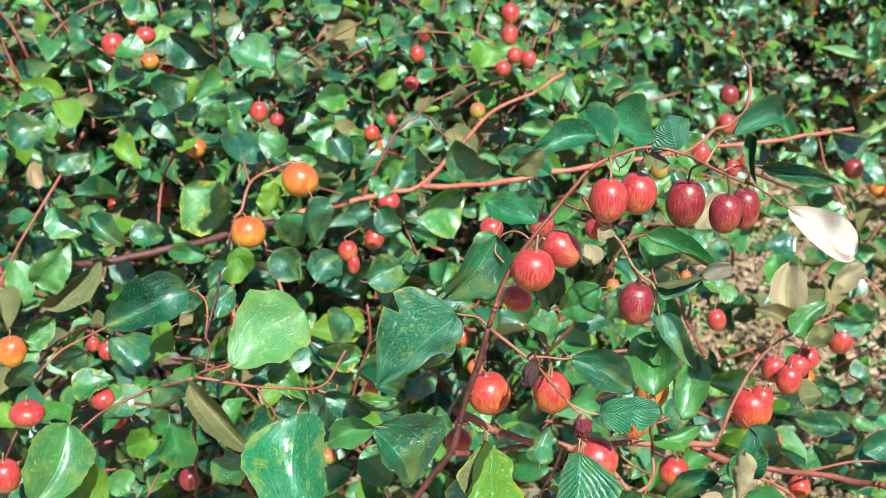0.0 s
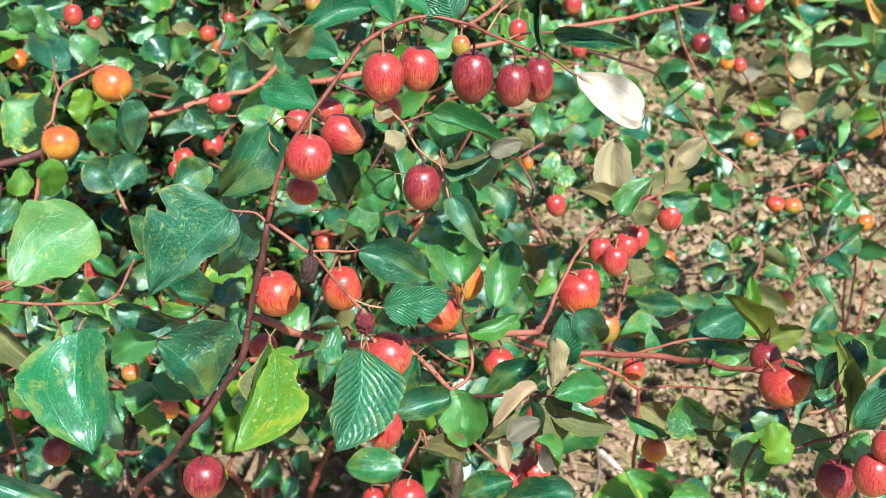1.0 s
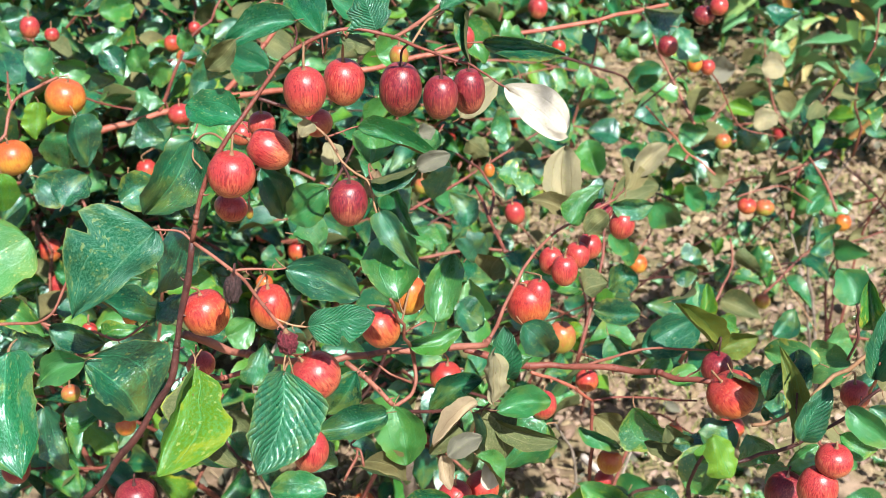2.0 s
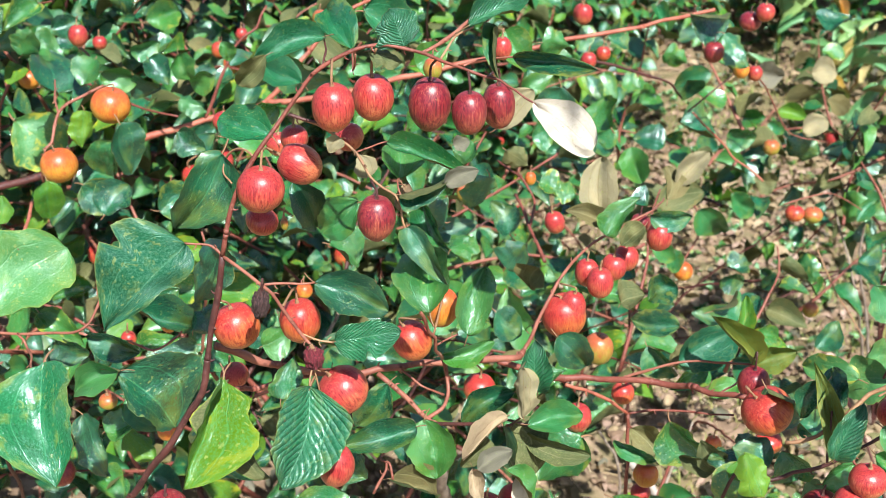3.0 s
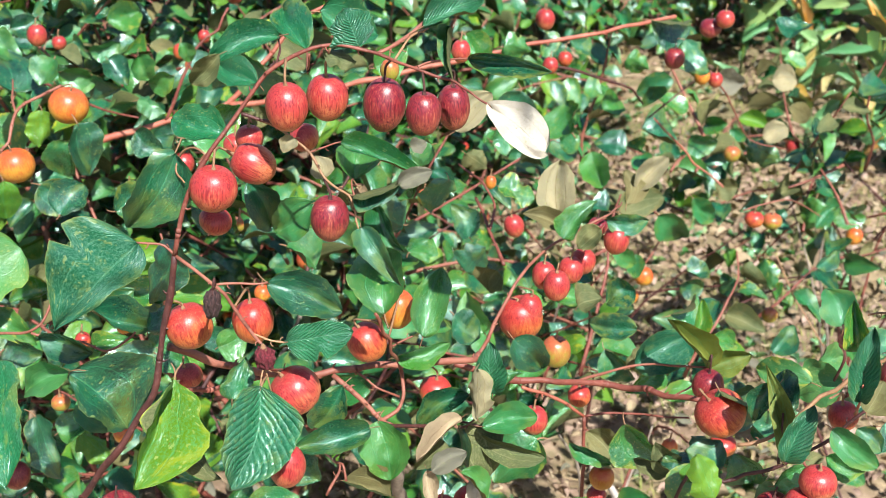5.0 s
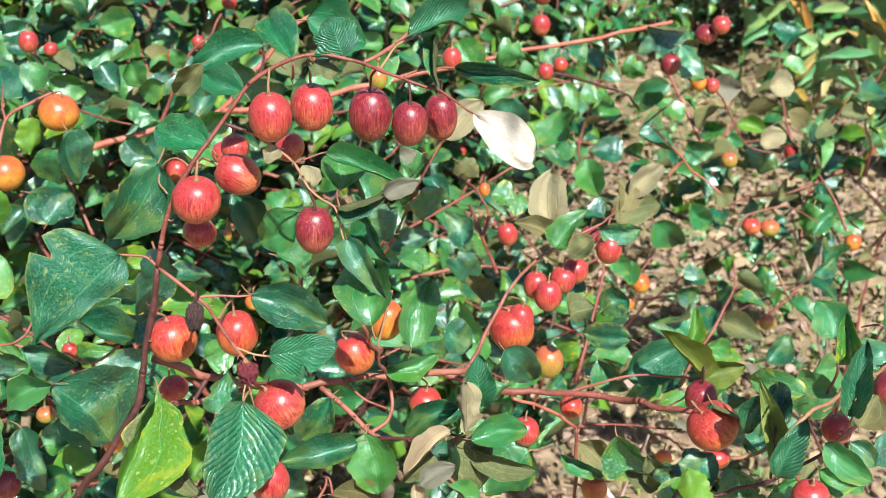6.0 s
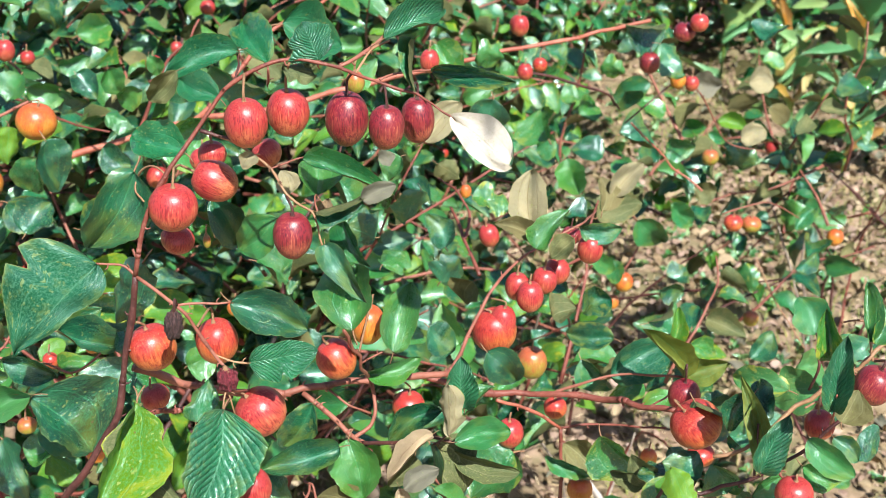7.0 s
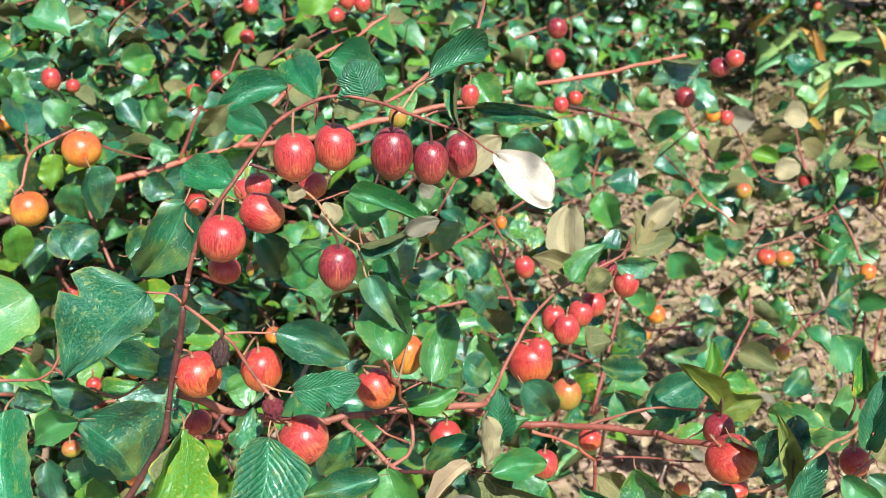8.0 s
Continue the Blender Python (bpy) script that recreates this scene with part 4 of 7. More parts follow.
leaf(near_bush, (0.158, 0.7966, 1.062), (0.1304, 0.7979, 1.04), (-0.3146, -0.8829, 0.3487), 0.0263)
leaf(near_bush, (0.1151, 0.8232, 1.067), (0.1288, 0.8258, 1.029), (0.2625, -0.9645, 0.0277), 0.0237)
leaf(near_bush, (0.1981, 0.7766, 1.069), (0.2128, 0.7626, 1.042), (-0.3204, -0.9004, 0.2943), 0.0163, "bright")
leaf(near_bush, (0.1892, 0.7293, 1.075), (0.2053, 0.7024, 1.056), (-0.3451, -0.6696, 0.6577), 0.0151, "green", "arched")
leaf(near_bush, (0.2011, 0.781, 0.9883), (0.2025, 0.822, 1.0211), (-0.2158, -0.6101, 0.7624), 0.0347, "bright", "cupped")
leaf(near_bush, (0.2275, 0.808, 0.9541), (0.2424, 0.838, 0.9927), (0.0152, -0.791, 0.6116), 0.0248, "bright", "flat")
leaf(near_bush, (0.2091, 0.8186, 0.9311), (0.2475, 0.821, 0.9383), (0.0205, -0.9787, 0.2041), 0.0159, "bright")
leaf(near_bush, (0.1331, 0.7218, 1.045), (0.1773, 0.7207, 1.024), (0.1862, -0.8833, 0.4302), 0.0259)
leaf(near_bush, (0.1463, 0.671, 1.034), (0.1827, 0.668, 1.042), (-0.1866, -0.7977, 0.5735), 0.0225, "ribbed", "bitten")
leaf(near_bush, (0.1129, 0.6751, 0.9953), (0.1208, 0.6946, 1.012), (0.1945, -0.6883, 0.6989), 0.0181, "green", "curled")
leaf(near_bush, (0.1334, 0.6433, 1.023), (0.1202, 0.6032, 0.9865), (0.389, -0.6841, 0.617), 0.0417, "ribbed")
leaf(near_bush, (0.0794, 0.6865, 1.004), (0.0678, 0.6343, 0.9668), (0.6629, -0.5299, 0.5289), 0.0322, "yellow", "wedge")
leaf(near_bush, (0.0792, 0.6941, 0.9973), (0.0895, 0.6582, 0.9489), (-0.6, -0.6, -0.5), 0.0344, "bright", "wedge")
leaf(near_bush, (0.0046, 0.74, 0.9762), (0.037, 0.745, 0.9282), (0.25, -0.75, 0.6), 0.0500, "green", "lopsided")
leaf(near_bush, (0.0072, 0.7378, 0.9791), (-0.0278, 0.7411, 0.9609), (0.08, -0.83, 0.55), 0.0205, "waxy", "flat")
# a yellow-green leaf; darker emerald skin puts its upper half's shadow into the colour
leaf(near_bush, (-0.0494, 0.77, 0.966), (-0.0376, 0.708, 0.9169), (-0.0117, -0.6261, 0.7796), 0.0580, "mid", "tapered")
leaf(near_bush, (-0.036, 0.8264, 0.952), (-0.0021, 0.8195, 0.9404), (-0.0946, -0.9501, 0.2973), 0.0191)
leaf(near_bush, (-0.0108, 0.8651, 0.9193), (0.0179, 0.8652, 0.9268), (-0.1845, -0.6731, 0.7162), 0.0158, "bright")
leaf(near_bush, (0.1898, 0.7309, 0.9335), (0.1427, 0.7189, 0.9286), (0.1261, -0.7558, 0.6426), 0.0192, "green", "cupped")
leaf(near_bush, (0.1954, 0.7494, 0.9261), (0.2016, 0.7312, 0.8903), (-0.1411, -0.8919, 0.4296), 0.0327, "bright")
leaf(near_bush, (0.1719, 0.7948, 0.9256), (0.1492, 0.7902, 0.8925), (-0.1905, -0.9463, 0.261), 0.0240)
leaf(near_bush, (0.1428, 0.7413, 0.9064), (0.1569, 0.7334, 0.8915), (-0.0205, -0.8893, 0.4569), 0.0223)
leaf(near_bush, (0.1538, 0.6139, 0.9636), (0.1228, 0.6177, 0.966), (-0.0142, -0.6164, 0.7873), 0.0200)
leaf(near_bush, (0.2296, 0.7025, 0.8847), (0.1945, 0.7024, 0.8728), (-0.1773, -0.827, 0.5335), 0.0213, "green", "cupped")
leaf(near_bush, (0.2661, 0.6803, 0.8911), (0.2219, 0.6873, 0.8833), (-0.231, -0.6687, 0.7067), 0.0196, "green", "cupped")
leaf(near_bush, (0.2723, 0.7715, 0.9307), (0.2709, 0.7774, 0.9648), (-0.0728, -0.9828, 0.1697), 0.0216, "ribbed", "cupped")
leaf(near_bush, (0.2606, 0.7475, 0.9269), (0.2587, 0.7445, 0.9652), (-0.3871, -0.9174, -0.0929), 0.0162, "tan", "curled")
leaf(near_bush, (0.2584, 0.7969, 0.9135), (0.2199, 0.7977, 0.8901), (-0.3862, -0.689, 0.6133), 0.0195)
leaf(near_bush, (0.2649, 0.7616, 0.9106), (0.3053, 0.7717, 0.9111), (0.1759, -0.7405, 0.6486), 0.0212)
leaf(near_bush, (0.2723, 0.8026, 0.9035), (0.2927, 0.8061, 0.9265), (-0.6811, -0.3286, 0.6543), 0.0230, "bright", "cupped")
leaf(near_bush, (0.2497, 0.7483, 0.9277), (0.2187, 0.7296, 0.9105), (-0.1326, -0.541, 0.8305), 0.0116, "dry", "cupped")
leaf(near_bush, (0.2394, 0.7792, 0.8882), (0.224, 0.7676, 0.869), (0.3329, -0.9011, 0.278), 0.0220, "under", "arched")
leaf(near_bush, (0.2299, 0.7414, 0.8903), (0.2533, 0.7462, 0.9013), (-0.1042, -0.8144, 0.5709), 0.0156, "grey")
leaf(near_bush, (0.2507, 0.7743, 0.9014), (0.2738, 0.7698, 0.8593), (0.757, -0.4589, 0.465), 0.0459, "under")
leaf(near_bush, (0.265, 0.7795, 0.8906), (0.3049, 0.7604, 0.8775), (-0.3199, -0.8894, 0.3264), 0.0156, "under", "arched")
leaf(near_bush, (0.3198, 0.8708, 0.8197), (0.2812, 0.8552, 0.7968), (-0.4115, -0.2619, 0.873), 0.0638, "bright", "cupped")
leaf(near_bush, (0.2989, 0.8816, 0.9066), (0.3266, 0.8767, 0.8764), (0.1369, -0.9499, 0.2808), 0.0274, "green", "arched")
leaf(near_bush, (0.1716, 0.7331, 0.892), (0.2073, 0.744, 0.8699), (0.568, -0.3927, 0.7233), 0.0186, "under", "cupped")
leaf(near_bush, (0.2624, 0.7553, 0.8756), (0.2579, 0.7458, 0.8563), (-0.1055, -0.8814, 0.4604), 0.0152, "pale")
leaf(near_bush, (0.2272, 0.75, 0.8849), (0.2322, 0.7388, 0.863), (0.0066, -0.89, 0.4559), 0.0113, "dry")
leaf(near_bush, (0.2492, 0.7407, 0.8901), (0.2695, 0.7361, 0.8682), (0.6141, -0.4318, 0.6606), 0.0148, "bright")
fruit(near_bush, (0.1045, 0.6914, 1.049), 0.0107, 0.0190, (0.1393, -0.0057, 0.9902), "wither_dark", (0.1038, 0.7137, 1.049))
fruit(near_bush, (0.1352, 0.6576, 1.033), 0.0116, 0.0153, (-0.087, 0.0036, 0.9962), "wither_red", (0.1342, 0.6623, 1.038))
fruit(near_bush, (0.1491, 0.7392, 1.148), 0.0243, 0.0291, (0, 0, 1), "red", (0.1493, 0.7516, 1.172))
fruit(near_bush, (0.1711, 0.7646, 1.144), 0.0246, 0.0288, (0, 0, 1), "red", (0.1744, 0.7531, 1.177))
fruit(near_bush, (0.2044, 0.7755, 1.135), 0.0257, 0.0341, (0.0523, -0.0021, 0.9986), "purple", (0.209, 0.7585, 1.168))
fruit(near_bush, (0.2271, 0.7583, 1.135), 0.0210, 0.0275, (0.0349, -0.0014, 0.9994), "purple", (0.227, 0.7641, 1.158))
fruit(near_bush, (0.2466, 0.7877, 1.128), 0.0205, 0.0300, (0, 0, 1), "creased", (0.238, 0.7622, 1.155))
fruit(near_bush, (0.125, 0.7676, 1.102), 0.0243, 0.0292, (-0.8776, 0.036, 0.478), "red", (0.1062, 0.7437, 1.12))
fruit(near_bush, (0.1049, 0.734, 1.101), 0.0278, 0.0284, (0.0872, -0.0036, 0.9962), "red", (0.1069, 0.7393, 1.123))
fruit(near_bush, (0.099, 0.7713, 1.063), 0.0207, 0.0173, (0.3431, -0.0141, 0.9392), "red")
fruit(near_bush, (0.1538, 0.8062, 1.103), 0.0190, 0.0176, (-0.4969, 0.0204, 0.8676), "red", (0.1503, 0.7518, 1.128))
fruit(near_bush, (0.1167, 0.8354, 1.092), 0.0183, 0.0183, (0, 0, 1), "red")
fruit(near_bush, (0.171, 0.7265, 1.084), 0.0227, 0.0285, (0.0523, -0.0021, 0.9986), "purple", (0.1683, 0.7383, 1.103))
fruit(near_bush, (0.082, 0.7386, 1.008), 0.0289, 0.0295, (-0.2072, 0.0085, 0.9783), "blush", (0.0758, 0.7326, 1.029))
fruit(near_bush, (0.1225, 0.7252, 1.018), 0.0249, 0.0289, (-0.087, 0.0036, 0.9962), "blush", (0.1161, 0.6992, 1.043))
fruit(near_bush, (0.1482, 0.6844, 0.9939), 0.0299, 0.0286, (-0.5697, 0.0234, 0.8215), "red", (0.1365, 0.6815, 1.01))
fruit(near_bush, (0.1449, 0.6404, 0.973), 0.0206, 0.0268, (0.0872, -0.0036, 0.9962), "red", (0.1389, 0.6566, 0.9825))
fruit(near_bush, (0.0327, 0.7025, 0.8968), 0.0271, 0.0286, (0, 0, 1), "purple")
fruit(near_bush, (0.0651, 0.8104, 0.927), 0.0202, 0.0179, (-0.2578, 0.0106, 0.9661), "red")
fruit(near_bush, (0.2099, 0.9096, 1.112), 0.0135, 0.0165, (0, 0, 1), "unripe")
fruit(near_bush, (0.2704, 1.049, 1.081), 0.0156, 0.0202, (0, 0, 1), "red")
rod(near_bush, "trunk", [(0, 0, -0.03), (-0.03, -0.08, 0.25), (-0.05, -0.15, 0.45), (-0.0981, -0.352, 0.8332), (-0.0999, -0.3907, 0.8785)], 0.00936, 0.00468, M_GREYWOOD, "grey-brown trunk")
rod(near_bush, "branch", [(-0.2393, -0.4232, 0.9713), (-0.2132, -0.4118, 0.9511), (-0.1855, -0.3984, 0.9353), (-0.1601, -0.3835, 0.9221), (-0.1358, -0.3821, 0.9221), (-0.105, -0.3701, 0.919), (-0.0725, -0.358, 0.912), (-0.0353, -0.341, 0.9039), (-0.0277, -0.3309, 0.9023)], 0.00281, 0.00234, M_TWIG, "pinkish-brown bough")
rod(near_bush, "branch", [(-0.2402, -0.4363, 0.9451), (-0.225, -0.4196, 0.9348), (-0.2088, -0.4019, 0.9266), (-0.1828, -0.3917, 0.9264)], 0.00187, 0.00187, M_BARK)
rod(near_bush, "twig", [(-0.0277, -0.3309, 0.9023), (-0.0144, -0.3046, 0.9108), (-0.0016, -0.2823, 0.9226), (0.0119, -0.2658, 0.9342), (0.0272, -0.242, 0.9379), (0.0524, -0.2225, 0.9451), (0.0849, -0.2166, 0.9591), (0.1185, -0.1213, 0.9282)], 0.00156, 0.000702, M_TWIG)
rod(near_bush, "branch", [(-0.0459, -0.325, 0.8904), (-0.0109, -0.3183, 0.8726), (0.0199, -0.3169, 0.8664), (0.0488, -0.3266, 0.8715), (0.0834, -0.3475, 0.8768), (0.1059, -0.3759, 0.8887), (0.1272, -0.3954, 0.896)], 0.00296, 0.00226, M_BARK, "reddish-brown bough")
rod(near_bush, "branch", [(-0.1358, -0.3831, 0.92), (-0.1136, -0.3904, 0.9004), (-0.1014, -0.3933, 0.8842), (-0.0904, -0.3888, 0.8718)], 0.00187, 0.00172, M_TWIG)
rod(near_bush, "twig", [(-0.1044, -0.4192, 0.9886), (-0.0993, -0.4076, 0.9675), (-0.0943, -0.3957, 0.9469), (-0.0883, -0.3756, 0.9204), (-0.0865, -0.3846, 0.9026), (-0.092, -0.3893, 0.893), (-0.1029, -0.3924, 0.886)], 0.00117, 0.00148, M_TWIG)
rod(near_bush, "twig", [(-0.0943, -0.3948, 0.9486), (-0.0869, -0.3934, 0.9519), (-0.0791, -0.392, 0.9553)], 0.00078, 0.000624, M_TWIG)
rod(near_bush, "twig", [(-0.1198, -0.3756, 0.9183), (-0.1053, -0.3896, 0.9137), (-0.0897, -0.3851, 0.9015)], 0.000936, 0.000936, M_TWIG)
rod(near_bush, "twig", [(-0.0999, -0.3898, 0.8803), (-0.0746, -0.4033, 0.8886), (-0.0482, -0.4201, 0.9016), (-0.0291, -0.4226, 0.8979)], 0.0014, 0.000936, M_STEM)
rod(near_bush, "twig", [(-0.0394, -0.452, 0.9279), (-0.0449, -0.4376, 0.9114), (-0.0488, -0.43, 0.904)], 0.000702, 0.000702, M_STEM)
rod(near_bush, "twig", [(0.0068, -0.3183, 0.8627), (0.0253, -0.3126, 0.853), (0.044, -0.309, 0.8393), (0.0595, -0.3057, 0.8247)], 0.00156, 0.00125, M_COPPER)
rod(near_bush, "twig", [(0.0595, -0.3057, 0.8247), (0.0811, -0.3052, 0.8272), (0.1059, -0.3151, 0.8314), (0.1364, -0.3344, 0.8397)], 0.00109, 0.00078, M_BARK)
rod(near_bush, "twig", [(0.0595, -0.3057, 0.8247), (0.0605, -0.3072, 0.7995), (0.0605, -0.3093, 0.7731), (0.0618, -0.3057, 0.7358)], 0.0014, 0.00156, M_BARK)
rod(near_bush, "twig", [(0.0488, -0.3266, 0.8715), (0.0696, -0.3076, 0.8662), (0.1035, -0.2847, 0.8584), (0.1292, -0.2989, 0.8653), (0.1506, -0.3174, 0.8745)], 0.00125, 0.000936, M_TWIG)
rod(near_bush, "twig", [(0.1506, -0.3184, 0.8726), (0.1347, -0.332, 0.8666), (0.1121, -0.376, 0.889)], 0.00078, 0.000702, M_TWIG)
rod(near_bush, "twig", [(-0.1258, -0.4835, 0.9037), (-0.128, -0.4786, 0.9133), (-0.1341, -0.4689, 0.9099), (-0.1278, -0.4582, 0.9093)], 0.000936, 0.000702, M_TWIG)
rod(near_bush, "twig", [(-0.1386, -0.487, 0.8959), (-0.1318, -0.4817, 0.9069), (-0.1295, -0.4785, 0.9133)], 0.000936, 0.00078, M_TWIG)
fruit(near_bush, (0.1891, 0.7988, 0.9571), 0.0266, 0.0296, (-0.4202, 0.0172, 0.9073), "blush", (0.1965, 0.7873, 0.9793))
fruit(near_bush, (0.2114, 0.8428, 0.9571), 0.0239, 0.0303, (0.1739, -0.0071, 0.9847), "orange", (0.2044, 0.8173, 0.9504))
fruit(near_bush, (0.2386, 0.858, 0.8778), 0.0244, 0.0228, (0.0872, -0.0036, 0.9962), "blush", (0.2359, 0.8489, 0.904))
fruit(near_bush, (0.3086, 0.9145, 0.9059), 0.0352, 0.0369, (-0.1731, 0.0071, 0.9849), "blush", (0.3006, 0.9176, 0.9226))
fruit(near_bush, (0.3143, 0.9119, 0.9122), 0.0219, 0.0332, (0.1393, -0.0057, 0.9902), "red", (0.3067, 0.9257, 0.9279))
fruit(near_bush, (0.336, 0.916, 0.9331), 0.0209, 0.0261, (0, 0, 1), "red")
fruit(near_bush, (0.3299, 0.9419, 0.9285), 0.0196, 0.0241, (0, 0, 1), "red")
fruit(near_bush, (0.353, 0.9518, 0.9275), 0.0207, 0.0226, (0, 0, 1), "red")
fruit(near_bush, (0.3655, 0.9679, 0.927), 0.0211, 0.0229, (0, 0, 1), "red")
fruit(near_bush, (0.3926, 0.9701, 0.9444), 0.0210, 0.0255, (0.0872, -0.0036, 0.9962), "red", (0.3885, 0.9818, 0.9561))
fruit(near_bush, (0.3818, 0.9981, 0.9435), 0.0168, 0.0159, (0, 0, 1), "purple")
fruit(near_bush, (0.3496, 0.9868, 0.8298), 0.0262, 0.0301, (0, 0, 1), "unripe")
fruit(near_bush, (0.3568, 0.9061, 0.8368), 0.0189, 0.0189, (0, 0, 1), "blush")
fruit(near_bush, (0.4311, 0.7755, 0.9052), 0.0362, 0.0331, (-0.6383, 0.0262, 0.7694), "blush", (0.4273, 0.8075, 0.9017))
fruit(near_bush, (0.4415, 0.8428, 0.8838), 0.0242, 0.0267, (0, 0, 1), "purple", (0.4506, 0.8816, 0.8726))
fruit(near_bush, (0.3759, 0.888, 0.7688), 0.0211, 0.0220, (0, 0, 1), "orange")
fruit(near_bush, (0.3747, 0.8976, 0.7432), 0.0168, 0.0168, (0, 0, 1), "red")
fruit(near_bush, (0.4507, 0.9616, 0.742), 0.0148, 0.0178, (0, 0, 1), "orange")
fruit(near_bush, (0.2702, 0.8378, 0.8398), 0.0253, 0.0228, (-0.4969, 0.0204, 0.8676), "red")
fruit(near_bush, (0.3167, 0.8782, 0.8343), 0.0220, 0.0246, (0, 0, 1), "red")
fruit(near_bush, (0.1614, 0.7031, 0.8747), 0.0242, 0.0234, (0, 0, 1), "red", (0.164, 0.7092, 0.8871))
fruit(near_bush, (0.2389, 0.7832, 0.8236), 0.0247, 0.0247, (0, 0, 1), "red")
fruit(near_bush, (0.2604, 0.8006, 0.8171), 0.0253, 0.0253, (0, 0, 1), "blush")
fruit(near_bush, (0.3319, 1.163, 0.8672), 0.0198, 0.0242, (-0.2578, 0.0106, 0.9661), "red")
leaf(near_bush, (0.3443, 0.97, 0.9631), (0.3466, 0.992, 1.007), (-0.1404, -0.8822, 0.4495), 0.0316, "tan")
leaf(near_bush, (0.3471, 0.9581, 0.9618), (0.3145, 0.965, 0.9734), (0.0144, -0.8388, 0.5443), 0.0172, "under")
leaf(near_bush, (0.3454, 0.9452, 0.9583), (0.3691, 0.9531, 0.9888), (-0.4969, -0.6634, 0.5594), 0.0204, "bright")
leaf(near_bush, (0.3835, 0.9688, 0.9634), (0.4189, 0.9649, 0.9582), (-0.0975, -0.9924, 0.0755), 0.0182, "green", "arched")
leaf(near_bush, (0.4475, 1.186, 0.8771), (0.4536, 1.21, 0.9046), (0.4698, -0.7229, 0.5067), 0.0311, "under")
leaf(near_bush, (0.4583, 1.201, 0.8854), (0.4937, 1.215, 0.9157), (-0.0917, -0.8588, 0.504), 0.0237, "tan")
leaf(near_bush, (0.373, 0.9386, 0.9694), (0.3545, 0.9394, 0.9529), (-0.4853, -0.7099, 0.5104), 0.0194, "under", "tapered")
leaf(near_bush, (0.4292, 1.027, 0.8254), (0.3878, 1.04, 0.8272), (-0.2153, -0.7427, 0.6341), 0.0246)
leaf(near_bush, (0.4328, 1.06, 0.8478), (0.4061, 1.064, 0.8318), (-0.3843, -0.8141, 0.4353), 0.0279)
leaf(near_bush, (0.4051, 0.9276, 0.8495), (0.4562, 0.9366, 0.871), (-0.0256, -0.8984, 0.4385), 0.0344, "netted", "flat")
leaf(near_bush, (0.4532, 0.8823, 0.8741), (0.4252, 0.8825, 0.9172), (0.4795, -0.8185, 0.3163), 0.0179, "olive", "cupped")
leaf(near_bush, (0.4541, 0.8823, 0.8741), (0.4836, 0.8768, 0.8876), (-0.3172, -0.8872, 0.335), 0.0193, "olive", "cupped")
leaf(near_bush, (0.4577, 0.9509, 0.8549), (0.4705, 0.9669, 0.8877), (0.0818, -0.9074, 0.4122), 0.0149, "yellow")
leaf(near_bush, (0.563, 1.047, 0.7852), (0.5845, 1.054, 0.8086), (-0.1819, -0.88, 0.4388), 0.0232, "green", "cupped")
leaf(near_bush, (0.3806, 0.841, 0.8538), (0.4118, 0.8334, 0.8183), (-0.3743, -0.918, -0.1311), 0.0410, "bright", "tapered")
leaf(near_bush, (0.3424, 0.8606, 0.8234), (0.3753, 0.8511, 0.8066), (-0.1626, -0.9599, 0.2284), 0.0130)
leaf(near_bush, (0.3651, 0.9054, 0.8025), (0.3878, 0.8863, 0.7798), (-0.211, -0.8427, 0.4953), 0.0284, "under")
leaf(near_bush, (0.403, 0.6859, 0.9033), (0.3928, 0.6942, 0.93), (0.2068, -0.9102, 0.3589), 0.0229, "yellow", "curled")
leaf(near_bush, (0.4055, 0.794, 0.851), (0.3795, 0.8041, 0.8436), (-0.3108, -0.9328, -0.1827), 0.0161, "under")
leaf(near_bush, (0.426, 0.7758, 0.8608), (0.3956, 0.7805, 0.8673), (0.1771, -0.1872, 0.9662), 0.0297, "green", "curled")
leaf(near_bush, (0.4392, 0.7919, 0.8492), (0.4218, 0.8008, 0.869), (0.402, -0.6482, 0.6467), 0.0226, "green", "curled")
leaf(near_bush, (0.4405, 0.967, 0.8189), (0.4076, 0.9548, 0.8053), (0.1589, -0.8952, 0.4163), 0.0201, "green", "tapered")
leaf(near_bush, (0.4665, 0.9594, 0.8057), (0.4399, 0.9573, 0.7995), (-0.1077, -0.693, 0.7129), 0.0195)
leaf(near_bush, (0.4841, 1.117, 0.7867), (0.52, 1.141, 0.7913), (0.553, -0.827, -0.101), 0.0257)
leaf(near_bush, (0.3599, 0.9515, 0.8939), (0.3789, 0.9524, 0.9031), (-0.3655, -0.4758, 0.8), 0.0267, "under", "cupped")
leaf(near_bush, (0.3803, 1.004, 0.8884), (0.3712, 1.027, 0.9038), (-0.7352, -0.5496, 0.3968), 0.0261)
leaf(near_bush, (0.5087, 1.063, 0.7924), (0.5384, 1.07, 0.781), (0.358, -0.8331, 0.4216), 0.0202)
leaf(near_bush, (0.396, 1.003, 0.821), (0.4204, 0.9912, 0.7926), (-0.4754, -0.8789, -0.0393), 0.0241, "green", "cupped")
leaf(near_bush, (0.4243, 0.9763, 0.8363), (0.41, 0.9712, 0.8174), (-0.2791, -0.8538, 0.4395), 0.0125, "under", "curled")
leaf(near_bush, (0.4848, 0.8724, 0.8566), (0.4611, 0.8757, 0.8475), (-0.3532, -0.6235, 0.6975), 0.0270, "green", "curled")
leaf(near_bush, (0.3106, 1.1, 0.8514), (0.3005, 1.102, 0.8264), (-0.5532, -0.8206, 0.1436), 0.0333, "under")
